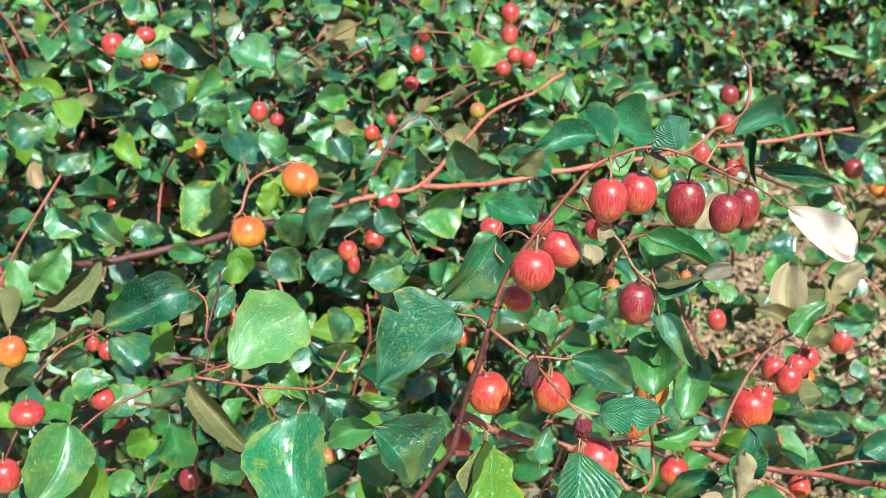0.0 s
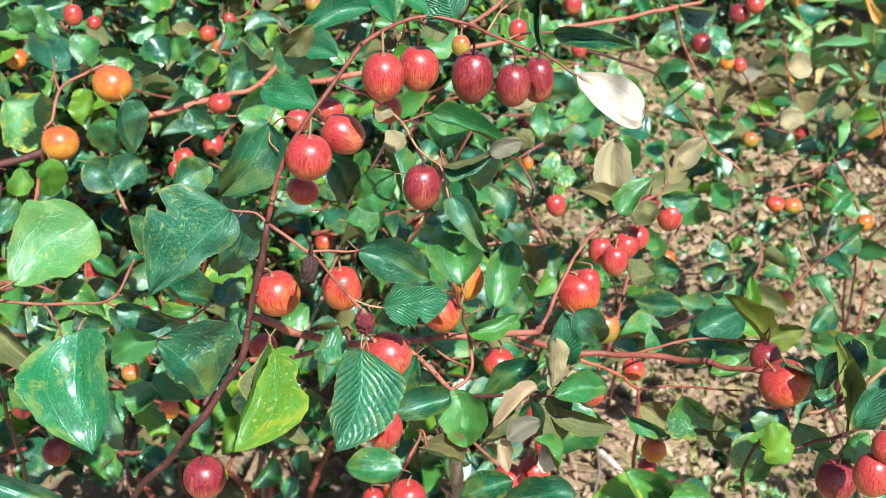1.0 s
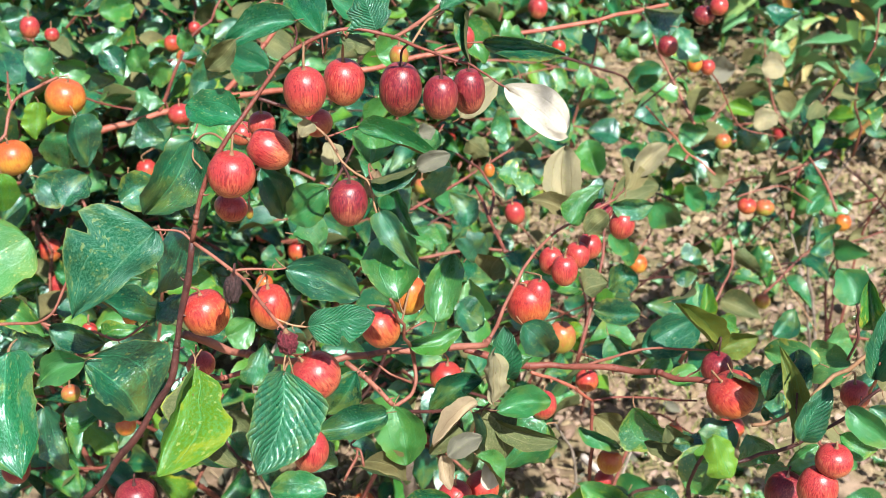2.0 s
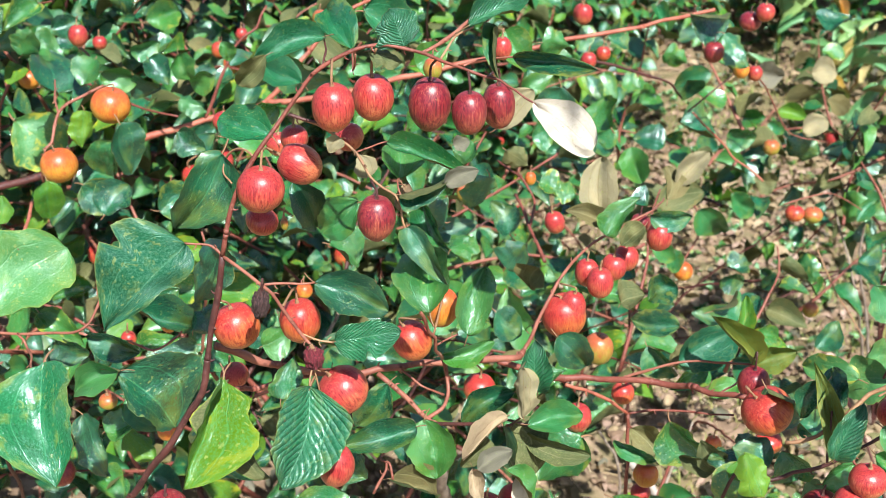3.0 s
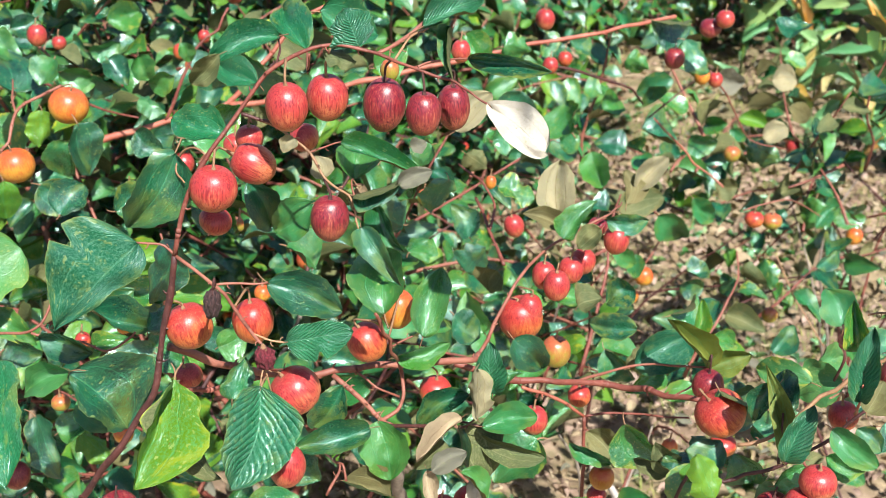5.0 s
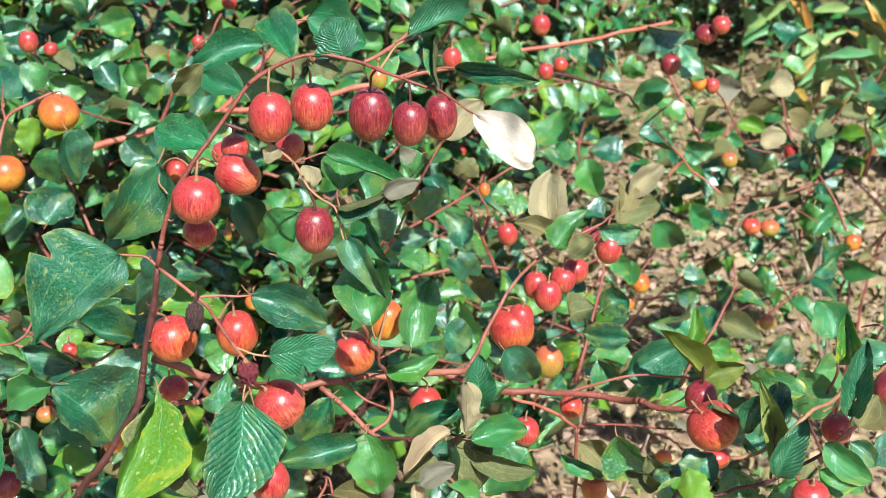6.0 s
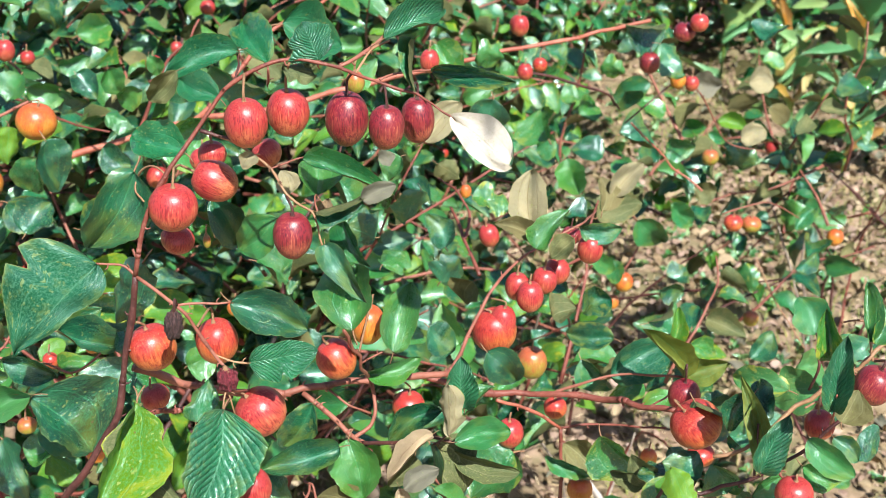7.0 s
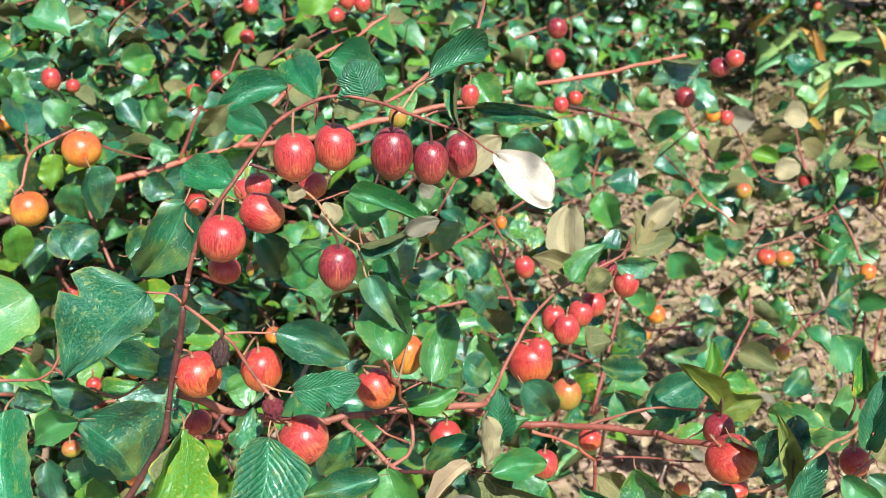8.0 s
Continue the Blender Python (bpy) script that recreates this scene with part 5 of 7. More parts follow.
leaf(near_bush, (0.2957, 1.074, 0.7998), (0.278, 1.086, 0.8359), (-0.3619, -0.9234, 0.1281), 0.0324)
leaf(near_bush, (0.2958, 1.249, 0.8138), (0.2788, 1.263, 0.8475), (0.2409, -0.8537, 0.4617), 0.0311)
leaf(near_bush, (0.353, 1.175, 0.8915), (0.3311, 1.177, 0.897), (0.1465, -0.5307, 0.8348), 0.0271, "bright", "curled")
rod(near_bush, "twig", [(0.1054, 0.3197, 0.9136), (0.1496, 0.334, 0.9005), (0.1966, 0.3551, 0.879), (0.2309, 0.3775, 0.8591), (0.2535, 0.4064, 0.829)], 0.00203, 0.0014, M_STEM)
rod(near_bush, "twig", [(0.2767, 0.4348, 0.798), (0.311, 0.4374, 0.761), (0.3422, 0.4419, 0.7274), (0.3801, 0.4253, 0.697)], 0.00125, 0.00156, M_COPPER)
rod(near_bush, "twig", [(0.2559, 0.3791, 0.8194), (0.3021, 0.4117, 0.8429), (0.3383, 0.4037, 0.874)], 0.00125, 0.000936, M_STEM)
rod(near_bush, "twig", [(0.3383, 0.4037, 0.874), (0.3807, 0.4296, 0.8171), (0.4186, 0.4538, 0.7564), (0.4878, 0.4912, 0.7243)], 0.00125, 0.00078, M_TWIG)
rod(near_bush, "twig", [(0.3768, 0.3198, 0.7098), (0.4064, 0.3229, 0.718), (0.4462, 0.3418, 0.7138), (0.497, 0.3569, 0.6806)], 0.00117, 0.00078, M_TWIG)
rod(near_bush, "twig", [(0.419, 0.2918, 0.6569), (0.4429, 0.2644, 0.6042), (0.4777, 0.236, 0.5501)], 0.00101, 0.000858, M_TAN)
rod(near_bush, "twig", [(0.2471, 0.31, 0.6367), (0.2692, 0.3459, 0.6429), (0.2814, 0.359, 0.6698), (0.2491, 0.3316, 0.7245), (0.211, 0.2512, 0.7845)], 0.00117, 0.000936, M_TWIG)
rod(near_bush, "twig", [(0.0126, 0.0076, 0.8433), (0.0218, 0.0462, 0.8537), (0.0095, 0.0756, 0.8669), (-0.0106, 0.1307, 0.8638)], 0.00156, 0.00101, M_BARK)
rod(near_bush, "twig", [(0.0209, -0.0538, 0.833), (0.0126, 0.0076, 0.8433), (0.003, 0.0678, 0.851)], 0.00172, 0.00156, M_BARK)
fruit(near_bush, (0.603, 1.44, 0.9906), 0.0218, 0.0218, (0, 0, 1), "red")
fruit(near_bush, (0.5909, 1.455, 0.9759), 0.0260, 0.0234, (0, 0, 1), "purple")
fruit(near_bush, (0.5677, 1.517, 0.9201), 0.0255, 0.0275, (0, 0, 1), "purple")
fruit(near_bush, (0.6146, 1.554, 0.8838), 0.0199, 0.0227, (0, 0, 1), "orange")
fruit(near_bush, (0.6342, 1.56, 0.8766), 0.0186, 0.0214, (0, 0, 1), "red")
fruit(near_bush, (0.6989, 1.664, 0.731), 0.0236, 0.0236, (0, 0, 1), "unripe")
fruit(near_bush, (0.4181, 1.593, 0.9497), 0.0227, 0.0284, (0, 0, 1), "red")
fruit(near_bush, (0.415, 1.519, 0.9135), 0.0192, 0.0220, (0, 0, 1), "red")
fruit(near_bush, (0.4362, 1.541, 0.9144), 0.0181, 0.0195, (0, 0, 1), "blush")
fruit(near_bush, (0.5503, 1.513, 0.6207), 0.0254, 0.0269, (0, 0, 1), "orange", (0.5516, 1.521, 0.6374))
fruit(near_bush, (0.5407, 1.528, 0.5831), 0.0167, 0.0213, (0, 0, 1), "orange")
fruit(near_bush, (0.7268, 1.509, 0.5576), 0.0213, 0.0228, (0, 0, 1), "unripe")
fruit(near_bush, (0.6911, 1.514, 0.6998), 0.0249, 0.0220, (0, 0, 1), "blush")
fruit(near_bush, (0.7209, 1.53, 0.6889), 0.0267, 0.0223, (0, 0, 1), "unripe")
fruit(near_bush, (0.253, 1.362, 0.8116), 0.0167, 0.0192, (0, 0, 1), "unripe")
fruit(near_bush, (0.3196, 1.275, 0.8657), 0.0119, 0.0155, (0, 0, 1), "orange")
leaf(near_bush, (0.5814, 1.527, 0.9396), (0.6102, 1.505, 0.906), (0.2072, -0.7312, 0.65), 0.0454, "green", "curled")
leaf(near_bush, (0.742, 1.619, 0.9107), (0.7773, 1.643, 0.9284), (-0.3272, -0.1998, 0.9236), 0.0515)
leaf(near_bush, (0.7844, 1.784, 0.797), (0.8224, 1.783, 0.798), (-0.029, -0.9425, 0.3328), 0.0412, "tan")
leaf(near_bush, (0.6745, 1.695, 0.8349), (0.7163, 1.69, 0.8274), (-0.0687, -0.9567, 0.283), 0.0358, "grey")
leaf(near_bush, (0.7522, 1.7, 0.7391), (0.7904, 1.706, 0.7543), (-0.045, -0.8775, 0.4774), 0.0321, "tan")
leaf(near_bush, (0.5409, 1.54, 0.9622), (0.6004, 1.559, 0.9466), (0.2211, -0.9212, -0.3202), 0.0429, "green", "cupped")
leaf(near_bush, (0.6482, 1.705, 0.7418), (0.6859, 1.697, 0.7232), (-0.2642, -0.955, -0.1348), 0.0394, "green", "arched")
leaf(near_bush, (0.7454, 1.742, 0.712), (0.7878, 1.721, 0.6928), (-0.431, -0.9014, 0.0422), 0.0438, "green", "curled")
leaf(near_bush, (0.5697, 1.666, 0.7708), (0.6307, 1.678, 0.7495), (0.3684, -0.4211, 0.8288), 0.0576)
leaf(near_bush, (0.4428, 1.377, 0.8551), (0.4565, 1.362, 0.8165), (-0.2386, -0.9311, 0.276), 0.0323, "bright", "cupped")
leaf(near_bush, (0.4407, 1.481, 0.8395), (0.4304, 1.508, 0.8691), (-0.7691, -0.5814, 0.2656), 0.0665, "green", "cupped")
leaf(near_bush, (0.6369, 1.62, 0.6837), (0.6756, 1.628, 0.6444), (0.3351, -0.9299, 0.1519), 0.0322, "green", "tapered")
leaf(near_bush, (0.5654, 1.522, 0.706), (0.6065, 1.522, 0.6584), (-0.0277, -0.9988, -0.0393), 0.0404, "green", "arched")
leaf(near_bush, (0.8273, 1.658, 0.6608), (0.8137, 1.657, 0.6137), (-0.8812, -0.3923, 0.2639), 0.0463, "green", "curled")
leaf(near_bush, (0.4811, 1.436, 0.753), (0.4573, 1.444, 0.7577), (0.0768, -0.3263, 0.9421), 0.0390, "green", "cupped")
leaf(near_bush, (0.7053, 1.642, 0.6873), (0.6751, 1.65, 0.6917), (-0.2293, -0.9671, 0.1104), 0.0328, "under")
leaf(near_bush, (0.5254, 1.562, 0.7824), (0.4883, 1.565, 0.798), (0.2288, -0.6945, 0.6821), 0.0371, "green", "arched")
leaf(near_bush, (0.4378, 1.569, 0.7914), (0.4661, 1.573, 0.7984), (0.1984, -0.9459, -0.2568), 0.0426)
leaf(near_bush, (0.5943, 1.684, 0.8081), (0.5786, 1.689, 0.8231), (-0.5785, -0.7289, -0.3661), 0.0566, "green", "tapered")
leaf(near_bush, (0.7042, 1.491, 0.6538), (0.7111, 1.474, 0.6152), (-0.5713, -0.7852, 0.2389), 0.0294, "bright", "curled")
leaf(near_bush, (0.6012, 1.487, 0.6387), (0.6326, 1.495, 0.6417), (0.0251, -0.4205, 0.9069), 0.0349)
leaf(near_bush, (0.592, 1.48, 0.6257), (0.623, 1.477, 0.6166), (-0.157, -0.9766, -0.1469), 0.0353)
leaf(near_bush, (0.5287, 1.5, 0.6593), (0.5388, 1.486, 0.633), (0.0803, -0.8722, 0.4826), 0.0259, "green", "arched")
leaf(near_bush, (0.6592, 1.476, 0.6216), (0.6459, 1.491, 0.6309), (-0.7422, -0.6701, -0.0036), 0.0225, "green", "tapered")
leaf(near_bush, (0.516, 1.68, 0.7951), (0.5429, 1.701, 0.8034), (0.383, -0.7212, 0.5772), 0.0360, "bright", "cupped")
leaf(near_bush, (0.4897, 1.695, 0.8233), (0.5165, 1.69, 0.8164), (0.0608, -0.6308, 0.7736), 0.0375, "bright", "tapered")
leaf(near_bush, (0.5492, 1.71, 0.8573), (0.5809, 1.706, 0.8416), (-0.2432, -0.9358, -0.2551), 0.0362, "green", "curled")
leaf(near_bush, (0.4721, 1.724, 0.8792), (0.5064, 1.742, 0.8808), (0.4439, -0.8573, 0.2608), 0.0426)
leaf(near_bush, (0.7344, 1.396, 0.6897), (0.7707, 1.415, 0.7019), (0.3008, -0.849, 0.4344), 0.0220, "green", "tapered")
leaf(near_bush, (0.3424, 1.222, 0.985), (0.3298, 1.226, 0.9484), (-0.052, -0.9927, -0.1086), 0.0398, "green", "tapered")
leaf(near_bush, (0.3226, 1.294, 0.904), (0.3475, 1.303, 0.906), (0.3244, -0.916, 0.236), 0.0366)
leaf(near_bush, (0.2623, 1.001, 1.03), (0.2923, 1.014, 1.058), (0.002, -0.9075, 0.42), 0.0251, "tan")
leaf(near_bush, (0.1612, 0.8769, 1.044), (0.1562, 0.8849, 1.059), (0.0286, -0.8853, 0.4642), 0.0165, "tan")
leaf(near_bush, (0.185, 0.8018, 1.052), (0.1899, 0.8104, 1.069), (0.0275, -0.8996, 0.4358), 0.0109, "dry")
leaf(near_bush, (0.2242, 0.9222, 1.049), (0.2366, 0.923, 1.051), (-0.0146, -0.9266, 0.3759), 0.0124, "grey")
leaf(near_bush, (0.2789, 1.104, 0.9687), (0.2995, 1.107, 0.9514), (0.136, -0.9905, -0.0191), 0.0207, "under", "curled")
leaf(near_bush, (0.3177, 1.181, 0.9018), (0.3393, 1.176, 0.8943), (0.1841, -0.4817, 0.8568), 0.0315, "bright")
leaf(near_bush, (0.2427, 0.9684, 1.031), (0.2293, 0.9647, 1.014), (-0.6609, -0.4273, 0.617), 0.0292, "bright", "cupped")
leaf(near_bush, (0.2631, 1.094, 0.9473), (0.2475, 1.09, 0.916), (0.4846, -0.8624, -0.1462), 0.0418, "green", "curled")
leaf(near_bush, (0.2208, 1.032, 0.9334), (0.1971, 1.032, 0.9449), (0.0157, -0.9999, 0.0038), 0.0363, "green", "curled")
leaf(near_bush, (0.2823, 1.145, 0.8285), (0.3049, 1.154, 0.8478), (0.4582, -0.8807, -0.1198), 0.0476, "green", "curled")
leaf(near_bush, (0.2645, 1.039, 0.8392), (0.2897, 1.036, 0.817), (0.4146, -0.6983, 0.5835), 0.0334, "green", "tapered")
leaf(near_bush, (0.2259, 1.066, 0.8892), (0.2468, 1.079, 0.8988), (-0.2147, -0.3211, 0.9224), 0.0340, "bright", "curled")
leaf(near_bush, (0.8068, 1.595, 0.6454), (0.8401, 1.611, 0.6714), (-0.0671, -0.8125, 0.5791), 0.0234)
leaf(near_bush, (0.2006, 1.141, 1.038), (0.2312, 1.146, 1.052), (0.0928, -0.9894, 0.1115), 0.0310, "bright", "arched")
leaf(near_bush, (0.2891, 1.249, 1.035), (0.3097, 1.228, 1.001), (0.1401, -0.8007, 0.5825), 0.0350, "bright", "cupped")
leaf(near_bush, (0.3478, 1.435, 0.964), (0.3817, 1.447, 0.9527), (0.2679, -0.9406, -0.2084), 0.0351, "green", "curled")

right_bush = thing("jujube_bush", "jujube shoot with veined leaves and red fruit on dark twigs", "bush", (0.75, 0.9, 0), "jujube bushes")
rod(right_bush, "branch", [(0, 0.02, -0.03), (-0.1, -0.05, 0.3), (-0.3, -0.16, 0.62), (-0.3619, -0.1796, 0.8776), (-0.3312, -0.1853, 0.8929), (-0.3085, -0.1914, 0.9065), (-0.29, -0.1972, 0.92), (-0.2718, -0.2009, 0.9377), (-0.254, -0.2036, 0.9572), (-0.2292, -0.1971, 0.9738)], 0.00312, 0.00101, M_STEM)
rod(right_bush, "twig", [(-0.549, -0.0952, 1.157), (-0.5351, -0.0831, 1.161), (-0.5169, -0.0596, 1.166), (-0.4979, -0.0375, 1.168), (-0.4878, -0.0236, 1.175), (-0.4784, 0.0264, 1.187), (-0.4611, 0.1429, 1.176)], 0.00125, 0.000936, M_TWIG)
rod(right_bush, "branch", [(-0.2211, -0.1766, 0.9938), (-0.2282, -0.1782, 0.9896), (-0.2348, -0.1813, 0.9825), (-0.2436, -0.179, 0.9746), (-0.2579, -0.178, 0.9633), (-0.2725, -0.1777, 0.9505), (-0.2966, -0.1801, 0.9311), (-0.3098, -0.1789, 0.9203), (-0.3222, -0.1751, 0.9149)], 0.0014, 0.00125, M_TAN)
rod(right_bush, "twig", [(-0.2436, -0.179, 0.9746), (-0.2351, -0.1843, 0.9762), (-0.2218, -0.1838, 0.9792)], 0.00101, 0.00101, M_TWIG)
rod(right_bush, "twig", [(-0.2671, -0.179, 1.005), (-0.264, -0.1795, 0.9932), (-0.2635, -0.1814, 0.9781), (-0.2653, -0.1757, 0.9623)], 0.00078, 0.000936, M_STEM)
rod(right_bush, "twig", [(-0.2295, -0.1809, 0.984), (-0.2301, -0.1762, 0.9933), (-0.2339, -0.1741, 1.008), (-0.2494, -0.1729, 1.008)], 0.00078, 0.000624, M_TAN)
rod(right_bush, "twig", [(-0.301, -0.1949, 0.9117), (-0.2992, -0.1879, 0.926), (-0.297, -0.1802, 0.9419)], 0.00078, 0.000624, M_STEM)
rod(right_bush, "twig", [(-0.2602, -0.2023, 0.9546), (-0.2691, -0.2251, 0.9794), (-0.2749, -0.2375, 0.9987)], 0.000936, 0.000624, M_COPPER)
rod(right_bush, "twig", [(-0.288, -0.201, 0.9239), (-0.2882, -0.2081, 0.9207), (-0.2841, -0.2133, 0.9221), (-0.284, -0.2195, 0.9209)], 0.000858, 0.000858, M_TWIG)
fruit(right_bush, (0.5002, 0.7368, 0.9265), 0.0198, 0.0205, (-0.1728, 0.0131, 0.9849), "red", (0.4828, 0.7219, 0.9505))
fruit(right_bush, (0.5238, 0.7447, 0.9459), 0.0191, 0.0205, (-0.1728, 0.0131, 0.9849), "red", (0.5047, 0.7245, 0.9701))
# an olive-green fruit; the purple skin stands in for its shaded dark tone
fruit(right_bush, (0.5124, 0.6962, 0.9818), 0.0237, 0.0258, (0.2589, -0.0197, 0.9657), "purple", (0.5195, 0.7149, 0.9866))
fruit(right_bush, (0.5096, 0.715, 0.965), 0.0205, 0.0235, (0.1, 0, 0.99), "red", (0.5061, 0.715, 0.9815))
fruit(right_bush, (0.4618, 0.6712, 0.924), 0.0230, 0.0217, (0, 0, 1), "red", (0.4655, 0.6817, 0.9233))
fruit(right_bush, (0.4579, 0.726, 0.8573), 0.0280, 0.0311, (0, 0, 1), "purple")
fruit(right_bush, (0.4541, 0.6711, 0.9037), 0.0250, 0.0307, (0, 0, 1), "red")
fruit(right_bush, (0.4621, 0.8548, 0.8208), 0.0218, 0.0174, (0, 0, 1), "blush")
leaf(right_bush, (0.4832, 0.7207, 1.004), (0.4762, 0.7407, 1.021), (-0.4058, -0.6688, 0.623), 0.0228)
leaf(right_bush, (0.4802, 0.6875, 1.005), (0.4752, 0.6922, 1.036), (-0.3173, -0.9441, 0.0896), 0.0144, "bright", "cupped")
leaf(right_bush, (0.4753, 0.6627, 0.9879), (0.4804, 0.6723, 1.03), (-0.4091, -0.8786, 0.2464), 0.0160, "ribbed", "cupped")
leaf(right_bush, (0.4809, 0.6652, 0.978), (0.4921, 0.6728, 0.9948), (-0.2989, -0.78, 0.5498), 0.0215, "under", "cupped")
leaf(right_bush, (0.456, 0.71, 0.9104), (0.4459, 0.72, 0.967), (-0.0333, -0.9892, 0.1428), 0.0150, "olive", "arched")
leaf(right_bush, (0.4597, 0.7279, 0.9368), (0.4616, 0.7491, 0.9572), (-0.2955, -0.6494, 0.7007), 0.0181)
leaf(right_bush, (0.4533, 0.7361, 0.9524), (0.4379, 0.7354, 0.9262), (-0.6839, -0.5978, 0.4182), 0.0169)
leaf(right_bush, (0.4433, 0.6821, 0.9322), (0.4595, 0.687, 0.967), (-0.2984, -0.916, 0.2682), 0.0186, "ribbed")
leaf(right_bush, (0.4732, 0.6889, 0.9502), (0.4961, 0.6681, 0.934), (-0.3769, -0.7909, 0.4821), 0.0177, "green", "arched")
leaf(right_bush, (0.5015, 0.7163, 0.9305), (0.5151, 0.7048, 0.9192), (-0.3199, -0.8276, 0.4612), 0.0150)
leaf(right_bush, (0.4811, 0.7099, 0.9147), (0.507, 0.703, 0.9044), (-0.1151, -0.9344, 0.3371), 0.0174)
leaf(right_bush, (0.5151, 0.8302, 0.8915), (0.4795, 0.8551, 0.8916), (0.08, -0.83, 0.55), 0.0229, "waxy", "flat")
leaf(right_bush, (0.5381, 0.8284, 0.8912), (0.5073, 0.8451, 0.8754), (0, -0.7, 0.7), 0.0368, "waxy", "flat")
leaf(right_bush, (0.5239, 0.8502, 0.888), (0.5579, 0.8708, 0.8892), (0.08, -0.83, 0.55), 0.0270, "waxy", "flat")
leaf(right_bush, (0.5112, 0.7079, 1.005), (0.5135, 0.7235, 1.037), (-0.048, -0.8955, 0.4425), 0.0115, "bright")
leaf(right_bush, (0.5138, 0.7069, 1.004), (0.5223, 0.7168, 1.025), (-0.0567, -0.8956, 0.4412), 0.0144, "bright")
leaf(right_bush, (0.5531, 0.7939, 0.9364), (0.541, 0.8047, 0.9533), (0.1045, -0.8017, 0.5886), 0.0217, "green", "arched")
leaf(right_bush, (0.5254, 0.7319, 0.9202), (0.539, 0.7248, 0.911), (0.1407, -0.6713, 0.7277), 0.0291, "green", "arched")
leaf(right_bush, (0.4603, 0.7352, 0.8724), (0.482, 0.7353, 0.8847), (0.0299, -0.9988, -0.0389), 0.0261)
leaf(right_bush, (0.467, 0.7915, 0.8969), (0.4472, 0.8077, 0.8992), (-0.432, -0.623, 0.652), 0.0199)
leaf(right_bush, (0.462, 0.7814, 0.8758), (0.4711, 0.7911, 0.8946), (-0.0161, -0.8848, 0.4657), 0.0190, "green", "curled")
leaf(right_bush, (0.4351, 0.7679, 0.8673), (0.4167, 0.7707, 0.8579), (-0.4685, -0.3228, 0.8224), 0.0182, "under")
leaf(right_bush, (0.4067, 0.723, 0.8856), (0.4018, 0.7359, 0.8944), (0.2517, -0.4803, 0.8402), 0.0266, "yellow")
leaf(right_bush, (0.4512, 0.7538, 0.8636), (0.437, 0.7573, 0.8808), (-0.5298, -0.8032, -0.2724), 0.0336)
leaf(right_bush, (0.5381, 0.7812, 0.9087), (0.5127, 0.7747, 0.903), (0.0169, -0.6937, 0.72), 0.0156)

left_bush = thing("jujube_bush", "jujube shoots with large leaves and orange fruit", "bush", (-0.25, 1.3, 0), "jujube bushes")
rod(left_bush, "branch", [(0, 0, -0.03), (0.01, -0.1, 0.3), (0.05, -0.2, 0.55), (0.1031, -0.4181, 0.8836), (0.1123, -0.4337, 0.9241), (0.1167, -0.4373, 0.9414)], 0.00273, 0.0014, M_STEM)
rod(left_bush, "twig", [(0.1102, -0.4415, 0.9444), (0.1352, -0.4469, 0.9445), (0.1607, -0.457, 0.9464), (0.1898, -0.4657, 0.9516), (0.2087, -0.4742, 0.9573), (0.22, -0.4695, 0.9686), (0.2285, -0.4629, 0.9845)], 0.00117, 0.000936, M_TWIG)
rod(left_bush, "twig", [(0.1401, -0.4594, 0.9666), (0.1269, -0.4471, 0.957), (0.1122, -0.4404, 0.9469)], 0.000936, 0.000936, M_TWIG)
rod(left_bush, "twig", [(0.1176, -0.4414, 0.9447), (0.1191, -0.4226, 0.9636), (0.1147, -0.4148, 0.9694), (0.1193, -0.3954, 0.9899), (0.1185, -0.3685, 1.003)], 0.00125, 0.000936, M_STEM)
rod(left_bush, "twig", [(0.0939, -0.375, 0.9868), (0.1075, -0.3856, 0.9873), (0.1136, -0.4007, 0.9773), (0.1125, -0.4107, 0.9662)], 0.00078, 0.00078, M_COPPER)
rod(left_bush, "twig", [(0.107, -0.4374, 0.941), (0.0675, -0.4062, 0.9118), (0.0308, -0.3946, 0.8876), (0.0082, -0.4012, 0.8716), (0.0155, -0.4677, 0.8941)], 0.00125, 0.000936, M_TWIG)
rod(left_bush, "twig", [(0.0734, -0.465, 0.8488), (0.0815, -0.4581, 0.8655), (0.0867, -0.4618, 0.8826)], 0.00078, 0.000702, M_TWIG)
rod(left_bush, "twig", [(0.2087, -0.4746, 0.9565), (0.2245, -0.4716, 0.9507), (0.2413, -0.4689, 0.9442), (0.259, -0.48, 0.9436), (0.2735, -0.4772, 0.9504), (0.2796, -0.4752, 0.9553)], 0.000936, 0.00078, M_TWIG)
rod(left_bush, "twig", [(0.1607, -0.457, 0.9464), (0.1676, -0.4609, 0.9371), (0.1809, -0.4997, 0.9481), (0.1879, -0.5234, 0.9563)], 0.000936, 0.000702, M_TWIG)
rod(left_bush, "twig", [(-0.0615, -0.3163, 0.8671), (-0.0434, -0.2885, 0.8818), (-0.0133, -0.2821, 0.8972), (0.012, -0.2958, 0.9164)], 0.00117, 0.000858, M_TWIG)
rod(left_bush, "branch", [(-0.1491, 0.0885, 0.7978), (-0.1013, 0.0918, 0.806), (-0.0376, 0.1164, 0.8135), (0.005, 0.1488, 0.8134), (0.0492, 0.1842, 0.8205), (0.0826, 0.2046, 0.8178)], 0.00468, 0.00468, M_STEM)
